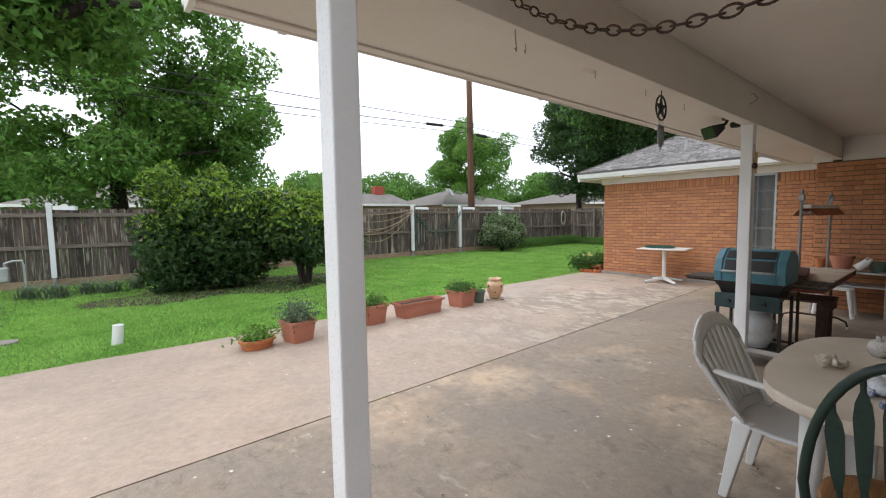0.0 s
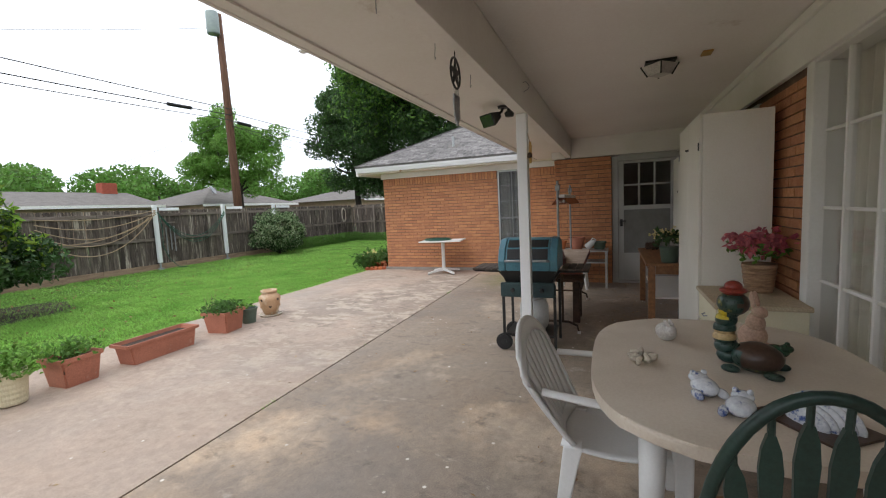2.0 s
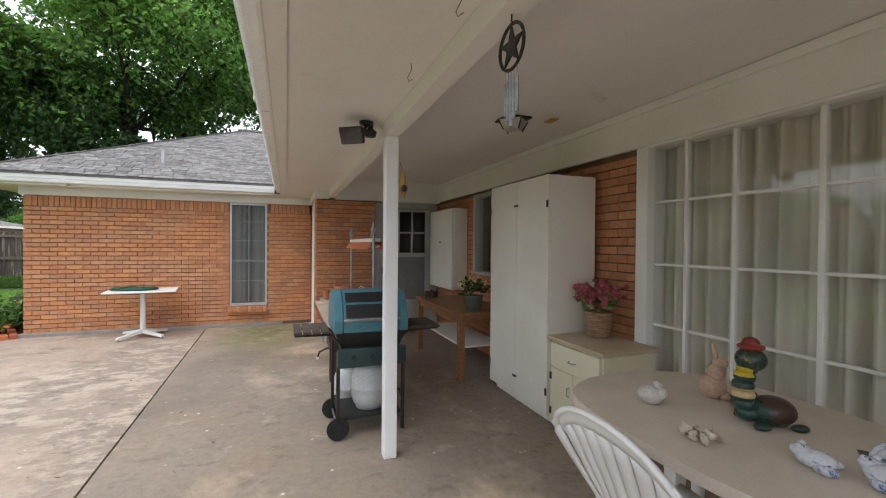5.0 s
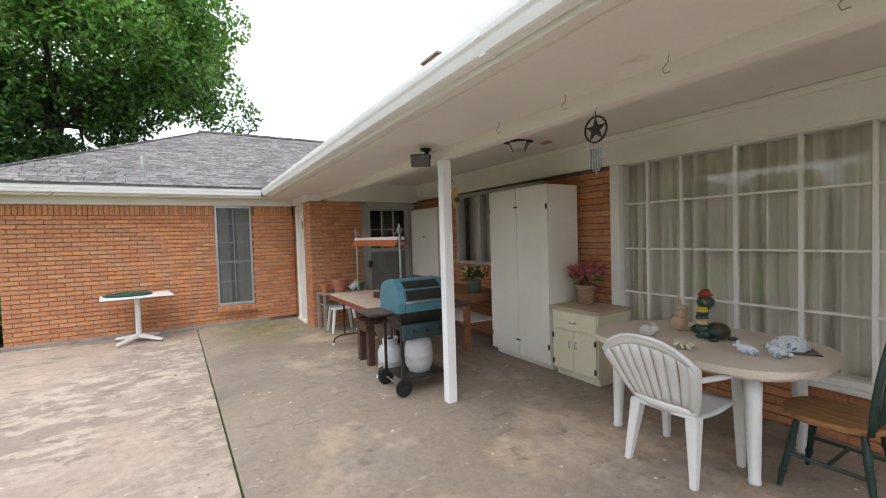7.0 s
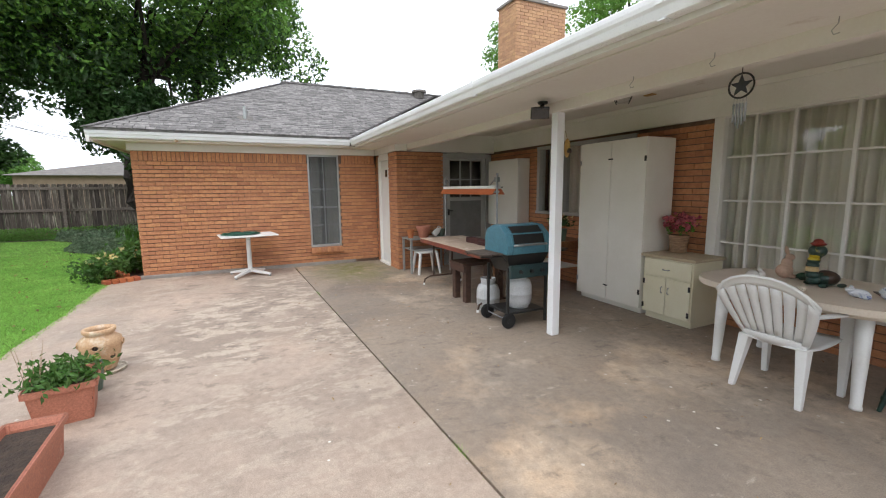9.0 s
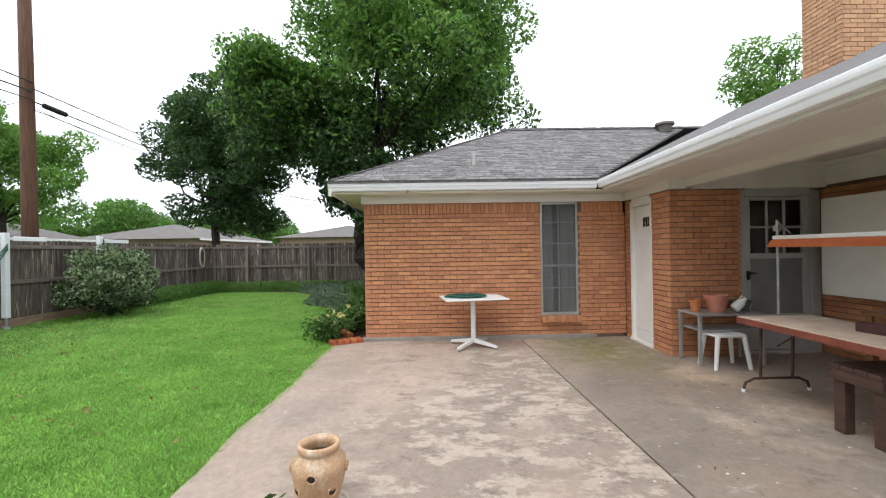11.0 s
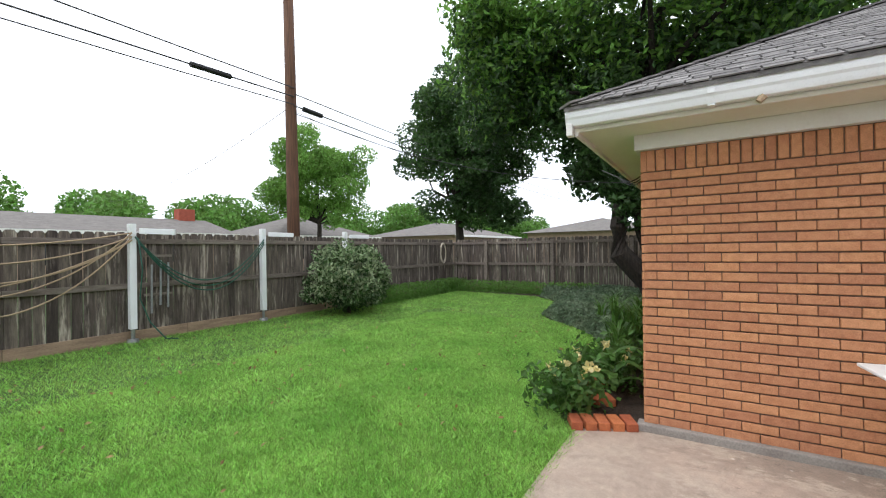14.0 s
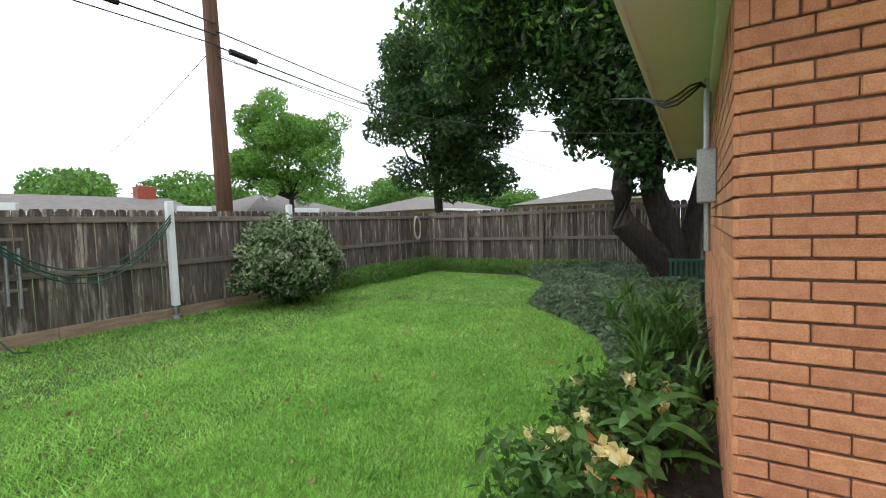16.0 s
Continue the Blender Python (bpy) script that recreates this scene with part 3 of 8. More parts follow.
for r in range(rows):
    s = (r + 0.5) * EXPO * math.cos(tilt)
    y0, y1 = EAVE_Y + 0.05 - s, ny - s
    y = y0 + rnd.uniform(-0.2, 0)
    while y < y1:
        w = rnd.choice((0.14, 0.17, 0.2, 0.26))
        u, v = max(y, y0), min(y + w - 0.006, y1)
        y += w
        if v - u < 0.03:
            continue
        lift = rnd.choice((0.006, 0.006, 0.009))
        m = Matrix.Translation((ex + s, (u + v) / 2, Z_EAVE + s * PITCH + 0.010 + lift * 0.5)) @ Euler((0, -tilt + 0.03, 0)).to_matrix().to_4x4()
        if r < 17 and u > 3.3:
            key = (round(v - u, 2), lift)
            if key not in sh_shared:
                b2 = bm_new()
                bx(b2, -EXPO * 0.62, EXPO * 0.62, -key[0] / 2 + 0.002, key[0] / 2 - 0.002, -lift / 2 - 0.003, lift / 2)
                sh_shared[key] = mesh_of(b2, "shingle", M["shingle"])
            pieces.append((sh_shared[key], m, west))
        else:
            k = len(far_boxes_v)
            for sx in (-1, 1):
                for sy in (-1, 1):
                    for sz in (-1, 1):
                        far_boxes_v.append(tuple(m @ Vector((sx * EXPO * 0.62, sy * (v - u) / 2, sz * lift / 2))))
            far_boxes_f += [tuple(k + i for i in q) for q in ((0, 1, 3, 2), (4, 6, 7, 5), (0, 4, 5, 1), (2, 3, 7, 6), (0, 2, 6, 4), (1, 5, 7, 3))]
run = tagged(new("shingle_run", raw_mesh("shingle_run", far_boxes_v, far_boxes_f, M["shingle_far"])), kind="stuff")
run.parent = west
# hip cap
bm = bm_new()
for i in range(30):
    a, b = i / 30, (i + 1.25) / 30
    p, q = Vector((ex + a * RIDGE_S, ny - a * RIDGE_S, Z_EAVE + a * RIDGE_S * PITCH + 0.018)), Vector((ex + b * RIDGE_S, ny - b * RIDGE_S, Z_EAVE + b * RIDGE_S * PITCH + 0.010))
    m = Matrix.Translation((p + q) / 2) @ (q - p).to_track_quat("X", "Z").to_matrix().to_4x4()
    bx(bm, -(q - p).length / 2, (q - p).length / 2, -0.075 - 0.005 * (i % 2), 0.075 + 0.005 * (i % 2), -0.008, 0.006, 0, m)
cap = part("hip_cap", bm, M["shingle_far"], west)
bm = bm_new()
for i in range(40):
    y = ny - RIDGE_S - 0.2 * i
    bx(bm, rx - 0.13 - 0.005 * (i % 2), rx + 0.13 + 0.005 * (i % 2), y - 0.14, y + 0.14, rz - 0.03 - 0.003 * (i % 2), rz + 0.006 + 0.004 * (i % 2))
part("ridge_cap", bm, M["shingle_far"], west)

# ---- chimney ----
bm = bm_new()
bx(bm, 9.41, 10.09, -3.07, -1.71, 3.2, 5.56)
M["brick_tan"] = mat("pale_tan_chimney_brick", (0.60, 0.36, 0.21, 1), (0.54, 0.31, 0.17, 1), by_island=0.14, **BRK)
M["mortar_tan"] = mat("tan_chimney_mortar", (0.36, 0.22, 0.14, 1), (0.30, 0.18, 0.11, 1), scale=9, rough=0.95, bump=0.5)
chimney = structure("chimney", bm, M["mortar_tan"], "square pale orange brick chimney with a dark metal cap")
cb = []
for r in range(34):
    z = 3.25 + r * COURSE
    for face in range(2):
        n = 7 if face else 4
        for k in range(n + 1):
            if face:
                u, v = max(-3.08, -3.08 + (k - 0.5 * (r % 2)) * MODULE), min(-1.70, -3.08 + (k + 1 - 0.5 * (r % 2)) * MODULE)
                if v - u > 0.03:
                    cb.append((9.41, (u + v) / 2, z, 0.014, (v - u) / 2 - 0.005, COURSE / 2 - 0.005))
            else:
                u, v = max(9.40, 9.40 + (k - 0.5 * (r % 2)) * MODULE), min(10.1, 9.40 + (k + 1 - 0.5 * (r % 2)) * MODULE)
                if v - u > 0.03:
                    cb.append(((u + v) / 2, -1.71, z, (v - u) / 2 - 0.005, 0.014, COURSE / 2 - 0.005))
run = tagged(new("brick_run", boxes_mesh("brick_run", cb, M["brick_tan"])), kind="stuff")
run.parent = chimney

# ---- fence ----
def fence_line(name, label, along, fixed, a0, a1, face, drop=0.0):
    """A board fence with two rails and a kick board towards the yard. face: the sign of the way to the yard."""
    ob = thing(name, (a0, fixed, 0) if along == "x" else (fixed, a0, 0), label, "fence")
    shared = {}
    rnd = random.Random(name)
    n = int((a1 - a0) / 0.145)

    def put(nm, u0, u1, d0, d1, z0, z1, material, bev=0.004):
        bm = bm_new()
        lo, hi = sorted((face * d0, face * d1))
        bx(bm, u0, u1, lo, hi, z0, z1, bev) if along == "x" else bx(bm, lo, hi, u0, u1, z0, z1, bev)
        return part(nm, bm, material, ob)
    for v in range(5):
        bm = bm_new()
        w, h = 0.0685, 1.66 + rnd.uniform(-0.012, 0.012)
        pts = [(-w, 0), (w, 0), (w, h - 0.04), (w - 0.025, h), (-w + 0.025, h), (-w, h - 0.04)]
        fr = [bm.verts.new((x, -0.008, z)) for x, z in pts]
        bk = [bm.verts.new((x, 0.008, z)) for x, z in pts]
        bm.faces.new(fr)
        bm.faces.new(bk[::-1])
        for i in range(6):
            bm.faces.new((fr[i], bk[i], bk[(i + 1) % 6], fr[(i + 1) % 6]))
        shared[v] = mesh_of(bm, "board", M["fence"])
    for i in range(n):
        b = new("board", shared[rnd.randrange(5)])
        b.parent = ob
        u = (i + 0.5) * 0.145
        m = pose(u, rnd.uniform(-0.004, 0.004), 0.14, rnd.uniform(-0.3, 0.3), rnd.uniform(-0.5, 0.5), 0)
        b.matrix_local = m if along == "x" else pose(0, 0, 0, 0, 0, 90) @ m
    span = 2.42
    k = 0.0
    while k < a1 - a0 - 0.1:
        e = min(k + span, a1 - a0)
        put("rail", k + 0.003, e - 0.003, 0.012, 0.05, 1.60, 1.69, M["fence_rail"])
        put("rail", k + 0.003, e - 0.003, 0.012, 0.05, 0.86, 0.95, M["fence_rail"])
        put("kick_board", k + 0.003, e - 0.003, 0.012, 0.035, -0.03, 0.15, M["kick"])
        put("post", e - 0.045, e + 0.045, -0.1, -0.012, -0.1, 1.7, M["fence_rail"])
        k = e
    return ob


fence_line("fence", "tall weathered grey-brown board fence behind the lawn", "x", FENCE_Y, -9.0, FENCE_X, -1)
fence_line("fence", "tall weathered board fence across the yard's end", "y", FENCE_X + 0.02, 2.0, FENCE_Y - 0.05, -1)
for y in (11.9, 9.5, 7.1):
    bm = bm_new()
    bx(bm, -0.05, 0.05, -0.05, 0.05, -0.1, 1.72, 0.006)
    p = thing("fence_post", (FENCE_X - 0.12, y, 0), "grey square wooden post against the fence", "fence post", "posts along the far fence")
    part("shaft", bm, M["fence_rail"], p)


# ---- trees and shrubs ----
def tree(name, at, label, trunk, limbs, blobs, leaf, size, per_area, seed, slim=0.5, mix=None):
    """trunk: points with radii; limbs: lists of points with start radius; blobs: clumps of leaves; mix: a second leaf
    colour, likelier higher up.
    """
    rng = np.random.default_rng(seed)
    ob = thing(name, (at[0], at[1], 0), label, "shrub" if "shrub" in name or "bush" in name or "hedge" in name else "tree")
    o = Vector((at[0], at[1], 0))
    bm = bm_new()
    for pts, r0, r1 in trunk:
        tube(bm, [Vector(p) - o for p in pts], r0, 9, r1)
    part("trunk", bm, M["bark"], ob)
    for pts, r0, r1 in limbs:
        bm = bm_new()
        tube(bm, [Vector(p) - o for p in pts], r0, 7, r1)
        part("limb", bm, M["bark"], ob)
    c, nrm = blob_leaves(rng, blobs, per_area)
    keep = c[:, 2] > 0.02
    c, nrm = c[keep], nrm[keep]
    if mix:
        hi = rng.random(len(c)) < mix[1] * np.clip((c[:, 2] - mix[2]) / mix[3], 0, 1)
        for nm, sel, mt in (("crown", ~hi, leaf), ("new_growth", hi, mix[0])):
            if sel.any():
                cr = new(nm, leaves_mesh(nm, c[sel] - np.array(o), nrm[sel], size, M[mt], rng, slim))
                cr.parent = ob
    else:
        cr = new("crown", leaves_mesh("crown", c - np.array(o), nrm, size, M[leaf], rng, slim))
        cr.parent = ob
    return ob


def limb_set(rng, base, blobs, count, r):
    out = []
    for i in rng.choice(len(blobs), min(count, len(blobs)), replace=False):
        b = Vector(blobs[i][:3])
        a = Vector(base)
        mid = a.lerp(b, 0.5) + Vector(rng.normal(size=3) * 0.25)
        out.append(([a, a.lerp(mid, 0.5) + Vector(rng.normal(size=3) * 0.1), mid, b], r, 0.02))
    return out


rng = np.random.default_rng(5)
# dark tree behind the wing, with several stems
blobs = clumps(rng, (17.2, 4.9, 7.7), (4.1, 4.0, 3.0), 120, 0.85) + clumps(rng, (17.3, 8.4, 5.8), (2.0, 2.2, 1.6), 46, 0.6) + clumps(rng, (16.9, 9.9, 5.9), (1.6, 1.4, 1.5), 36, 0.55) + clumps(rng, (16.9, 7.0, 4.2), (1.2, 1.2, 1.5), 44, 0.48) + clumps(rng, (17.1, 6.1, 3.5), (1.0, 0.8, 1.3), 26, 0.45) + clumps(rng, (16.4, 9.7, 6.9), (1.5, 1.2, 1.0), 34, 0.5) + clumps(rng, (16.8, 8.7, 6.5), (1.4, 1.4, 1.2), 36, 0.5) + clumps(rng, (17.0, 7.25, 3.3), (0.7, 0.85, 0.9), 40, 0.38) + clumps(rng, (17.0, 6.7, 2.7), (0.5, 0.5, 0.7), 22, 0.32)
# lighter leaf colour towards the top stands for daylight on the crown
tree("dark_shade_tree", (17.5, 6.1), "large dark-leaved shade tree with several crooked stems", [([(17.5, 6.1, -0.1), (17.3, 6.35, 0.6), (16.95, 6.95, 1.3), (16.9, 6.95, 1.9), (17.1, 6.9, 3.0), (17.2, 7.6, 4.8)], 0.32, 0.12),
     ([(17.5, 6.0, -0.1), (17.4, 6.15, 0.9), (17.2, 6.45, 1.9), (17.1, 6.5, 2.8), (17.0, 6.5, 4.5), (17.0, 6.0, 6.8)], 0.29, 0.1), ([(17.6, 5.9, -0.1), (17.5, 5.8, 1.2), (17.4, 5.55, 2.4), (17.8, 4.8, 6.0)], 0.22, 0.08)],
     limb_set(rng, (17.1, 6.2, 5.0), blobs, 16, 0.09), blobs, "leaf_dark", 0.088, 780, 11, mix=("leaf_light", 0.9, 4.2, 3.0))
# second dark tree, past the corner of the fence
blobs = clumps(rng, (22.0, 13.6, 6.0), (2.6, 3.1, 3.1), 112, 0.66) + clumps(rng, (22.0, 13.4, 3.6), (1.8, 2.2, 1.3), 34, 0.55) + clumps(rng, (21.6, 12.3, 2.8), (1.0, 1.2, 0.8), 8, 0.5)
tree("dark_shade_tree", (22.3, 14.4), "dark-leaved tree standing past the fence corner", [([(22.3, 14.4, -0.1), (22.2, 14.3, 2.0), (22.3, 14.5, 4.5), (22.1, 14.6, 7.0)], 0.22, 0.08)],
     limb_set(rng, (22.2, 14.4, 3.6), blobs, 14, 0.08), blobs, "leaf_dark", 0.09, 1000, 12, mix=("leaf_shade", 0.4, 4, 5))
# fresh green tree past the fence
blobs = clumps(rng, (26.8, 28.4, 6.3), (4.0, 4.2, 3.7), 95, 0.85)
tree("light_green_tree", (26.8, 28.4), "round fresh-green tree in a neighbouring yard", [([(26.8, 28.4, -0.1), (26.9, 28.4, 3.0), (26.8, 28.5, 6.5)], 0.22, 0.08)],
     limb_set(rng, (26.8, 28.4, 3.4), blobs, 14, 0.08), blobs, "leaf_light", 0.10, 800, 13)
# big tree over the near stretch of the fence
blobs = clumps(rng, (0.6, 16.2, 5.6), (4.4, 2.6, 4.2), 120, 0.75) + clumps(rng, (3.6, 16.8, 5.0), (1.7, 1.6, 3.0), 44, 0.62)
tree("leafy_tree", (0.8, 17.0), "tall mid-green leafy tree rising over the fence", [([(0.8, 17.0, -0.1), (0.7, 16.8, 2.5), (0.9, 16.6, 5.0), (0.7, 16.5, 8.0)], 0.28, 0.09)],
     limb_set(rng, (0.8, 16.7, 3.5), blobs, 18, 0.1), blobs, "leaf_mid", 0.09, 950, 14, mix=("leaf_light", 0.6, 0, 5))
# limbs of a near tree that hang over the lawn
blobs = clumps(rng, (-1.6, 8.2, 4.9), (1.6, 1.5, 1.2), 26, 0.6) + clumps(rng, (-0.2, 8.5, 4.7), (1.3, 1.1, 0.8), 34, 0.45)
tree("shade_tree", (-4.0, 8.4), "dark shade tree with limbs hanging over the lawn", [([(-4.0, 8.4, -0.1), (-3.9, 8.4, 1.8), (-3.6, 8.3, 3.2)], 0.26, 0.2)],
     [([(-3.6, 8.3, 3.1), (-1.9, 8.2, 3.4), (-0.7, 8.2, 4.0), (0.2, 8.3, 4.65), (0.9, 8.5, 4.95)], 0.2, 0.05), ([(-3.6, 8.3, 3.1), (-3.4, 8.8, 4.6), (-2.4, 9.0, 5.6)], 0.15, 0.04)], blobs, "leaf_mid", 0.10, 700, 15)
# clipped shrubs by the lawn
blobs = clumps(rng, (1.95, 10.4, 1.2), (1.2, 0.9, 1.1), 95, 0.40) + clumps(rng, (2.0, 10.4, 0.35), (1.1, 0.8, 0.3), 34, 0.34) + clumps(rng, (2.9, 10.2, 0.75), (0.5, 0.6, 0.5), 16, 0.32) + [(1.0 + 0.33 * i, 10.6, 2.25 + 0.2 * math.sin(i * 2.1), 0.22, 0.25, 0.32) for i in range(6)] + clumps(rng, (3.0, 10.0, 1.35), (0.6, 0.5, 0.6), 22, 0.3)
tree("tall_shrub", (1.9, 10.7), "broad glossy green shrub with pale new shoots", [([(1.6 + 0.2 * i, 10.6 + 0.1 * (i % 2), -0.05), (1.5 + 0.28 * i, 10.6, 1.0)], 0.045, 0.03) for i in range(5)], [], blobs, "leaf_dark", 0.06, 2400, 16, mix=("leaf_lime", 0.8, 0.9, 1.7))
blobs = clumps(rng, (3.95, 9.6, 1.2), (1.0, 0.9, 0.8), 56, 0.38) + [(3.2 + 0.3 * i, 9.6, 1.95 + 0.12 * math.sin(i * 1.7), 0.18, 0.2, 0.26) for i in range(5)]
tree("small_shrub_tree", (3.75, 9.5), "small shrub tree with bare stems and yellow-green top", [([(3.7 + 0.06 * i, 9.45 + 0.05 * (i % 2), -0.05), (3.55 + 0.16 * i, 9.5, 0.95)], 0.05, 0.03) for i in range(4)], [], blobs, "leaf_dark", 0.06, 2200, 17, mix=("leaf_lime", 0.85, 0.8, 1.4))
# round variegated bush at the fence
blobs = clumps(rng, (13.5, 12.3, 0.8), (1.02, 0.88, 0.8), 100, 0.24) + [(13.5, 12.3, 0.74, 0.85, 0.72, 0.7)]
tree("round_bush", (13.55, 12.35), "round dense bush with grey-green variegated leaves", [([(13.5, 12.35, -0.05), (13.5, 12.35, 0.5)], 0.05, 0.03)], [], blobs, "leaf_dark", 0.05, 2600, 18, mix=("leaf_pale", 0.65, -0.1, 0.9))

# ---- utility pole ----
pole = thing("utility_pole", (13.45, 14.2, 0), "tall brown creosoted wooden utility pole with cables", "utility pole")
bm = bm_new()
tube(bm, [(0, 0, -0.1), (-0.02, 0, 3), (-0.05, 0, 6), (-0.1, 0, 9.1)], 0.17, 14, 0.12)
part("shaft", bm, M["pole_wood"], pole, smooth=True)
M["black"] = mat("black_rubber", (0.012, 0.012, 0.013, 1), (0.02, 0.02, 0.02, 1), rough=0.6, bump=0.1)
M["cable"] = mat("dark_cable", (0.03, 0.03, 0.032, 1), (0.05, 0.05, 0.05, 1), rough=0.6, bump=0)
M["steel"] = mat("grey_galvanised_steel", (0.42, 0.43, 0.44, 1), (0.3, 0.31, 0.32, 1), scale=9, rough=0.45, metal=0.8, bump=0.1)
M["can"] = mat("grey_green_enamel", (0.36, 0.42, 0.40, 1), (0.3, 0.35, 0.34, 1), rough=0.45, bump=0.05)
bm = bm_new()
lathe(bm, [(0.0, 0), (0.2, 0.0), (0.22, 0.05), (0.22, 0.75), (0.2, 0.8), (0.0, 0.84)], 20, (-0.42, -0.05, 8.25))
part("transformer", bm, M["can"], pole, "grey-green transformer can", True)
bm = bm_new()
bx(bm, -0.3, 0.0, -0.04, 0.04, 8.4, 8.46)
bx(bm, -0.3, 0.0, -0.04, 0.04, 8.8, 8.86)
part("bracket", bm, M["steel"], pole)


def cable(p, q, sag, r, name="overhead_cable", label="thin dark overhead cable", boxes=()):
    ob = thing(name, p, label, "cable", "overhead cables")
    p, q = Vector(p), Vector(q)
    pt = lambda k: (q - p) * k + Vector((0, 0, -4 * sag * k * (1 - k)))
    bm = bm_new()
    tube(bm, [pt(i / 16) for i in range(17)], r, 5)
    part("wire", bm, M["cable"], ob)
    for k0, k1, rr in boxes:
        bm = bm_new()
        rod(bm, pt(k0), pt(k1), rr, seg=10)
        part("splice_case", bm, M["black"], ob, "black splice case")
    return ob


PX, PY = 13.4, 14.05
cable((PX, PY, 5.6), (-30, PY + 0.3, 7.2), 0.55, 0.014)
cable((PX, PY, 5.38), (-30, PY + 0.3, 6.15), 0.6, 0.016, boxes=((0.039, 0.0585, 0.06),))
cable((PX, PY, 5.18), (-30, PY + 0.3, 5.75), 0.6, 0.012)
cable((PX, PY, 5.45), (60, PY - 0.3, 6.5), 0.7, 0.014)
cable((PX, PY, 5.15), (60, PY - 0.3, 6.1), 0.75, 0.016, boxes=((0.006, 0.019, 0.065),))
cable((PX, PY, 4.95), (60, PY - 0.3, 5.8), 0.75, 0.011)
cable((PX, PY, 5.0), (16.0, 6.05, 2.75), 0.5, 0.008, label="thin service cable to the house eave")
cable((PX, PY, 8.6), (-6.0, 40, 9.0), 0.8, 0.007)
cable((PX, PY, 5.2), (20, 45, 5.6), 0.8, 0.008)

# ---- houses and woods beyond the fence ----
M["far_roof"] = mat("pale_grey_far_shingle", (0.186, 0.171, 0.155, 1), (0.143, 0.13, 0.121, 1), scale=2.5, rough=0.95, bump=0.3, fine=12)
M["far_wall"] = mat("tan_far_brick", (0.42, 0.30, 0.22, 1), (0.36, 0.25, 0.18, 1), scale=3, rough=0.9, bump=0.2)
M["far_brick"] = mat("red_far_brick", (0.40, 0.10, 0.06, 1), (0.32, 0.08, 0.05, 1), scale=6, rough=0.9, bump=0.2)
M["glass_dark"] = mat("dark_window_glass", (0.02, 0.025, 0.03, 1), (0.03, 0.03, 0.035, 1), rough=0.08, bump=0, spec=0.8)


def far_house(x0, x1, y0, y1, eave, ridge, gable, chimney_at=None, label="low house with a pale grey hip roof", dish=None):
    cx, cy = (x0 + x1) / 2, (y0 + y1) / 2
    ob = thing("house", (cx, cy, 0), label, "house", "houses past the fence")
    X, Y = (x1 - x0) / 2, (y1 - y0) / 2
    bm = bm_new()
    bx(bm, -X, X, -Y, Y, -0.1, eave)
    part("wall", bm, M["far_wall"], ob)
    bm = bm_new()
    o = 0.5
    inset = 0.0 if gable else min(X, Y)
    v = [bm.verts.new(p) for p in ((-X - o, -Y - o, eave), (X + o, -Y - o, eave), (X + o, Y + o, eave), (-X - o, Y + o, eave))]
    r = [bm.verts.new((-X - o * gable + inset, 0, ridge)), bm.verts.new((X + o * gable - inset, 0, ridge))]
    for f in ((v[0], v[1], r[1], r[0]), (v[1], v[2], r[1]), (v[2], v[3], r[0], r[1]), (v[3], v[0], r[0]), (v[3], v[2], v[1], v[0])):
        bm.faces.new(f)
    rf = part("roof", bm, M["far_roof"], ob)
    bm = bm_new()
    bx(bm, -X - o, X + o, -Y - o - 0.03, -Y - o, eave - 0.16, eave + 0.03)
    part("fascia", bm, M["white"], ob)
    if chimney_at:
        bm = bm_new()
        bx(bm, chimney_at - cx - 0.55, chimney_at - cx + 0.55, -0.4, 0.4, ridge - 1.2, ridge + 0.75, 0.03)
        part("chimney", bm, M["far_brick"], rf, "red brick chimney")
    for k in (-0.5, 0.45):
        bm = bm_new()
        bx(bm, k * X - 0.6, k * X + 0.6, -Y - 0.03, -Y + 0.02, 0.9, 2.0)
        part("window", bm, M["glass_dark"], ob)
    if dish:
        bm = bm_new()
        lathe(bm, [(0.05, 0.0), (0.3, 0.05), (0.42, 0.14), (0.40, 0.15), (0.28, 0.07), (0.0, 0.03)], 18)
        d = part("satellite_dish", bm, M["steel"], rf, "grey satellite dish", True)
        d.matrix_local = Matrix.Translation(dish) @ Euler((radians(60), 0, radians(30))).to_matrix().to_4x4()
        bm = bm_new()
        rod(bm, (0, 0, -0.6), (0, 0, 0), 0.03)
        part("mast", bm, M["steel"], rf).matrix_local = Matrix.Translation(dish)
    return ob


far_house(11.0, 23.6, 34.0, 42.0, 2.7, 3.9, 1, 22.6, "low house with a gabled pale roof and red brick chimney")
far_house(25.5, 35.5, 31.0, 40.0, 2.6, 4.4, 0, None, "low house with a pale grey hip roof and satellite dish", (-2.2, -2.2, 3.9))
far_house(-4.0, 6.0, 36.0, 45.0, 2.6, 4.2, 0)
far_house(38.0, 52.0, 24.0, 34.0, 2.7, 4.2, 0, None, "low house with a tan hip roof far behind the fence")
far_house(40.0, 54.0, 8.0, 18.0, 2.7, 4.0, 0, None, "low house with a tan hip roof far behind the fence")
rng = np.random.default_rng(8)
woods = []
for i in range(46):
    a = i / 45
    x = -30 + 130 * a
    y = 62 + 10 * math.sin(i * 1.3) - 60 * max(0, (a - 0.62)) ** 1.2
    s = rng.uniform(2.2, 3.6)
    for k in range(6):
        woods.append((x + rng.normal() * 2.6, y + rng.normal() * 2, 3.4 + rng.uniform(-1.8, 3.6), s, s, s * 0.8))
c, nrm = blob_leaves(rng, woods, 110)
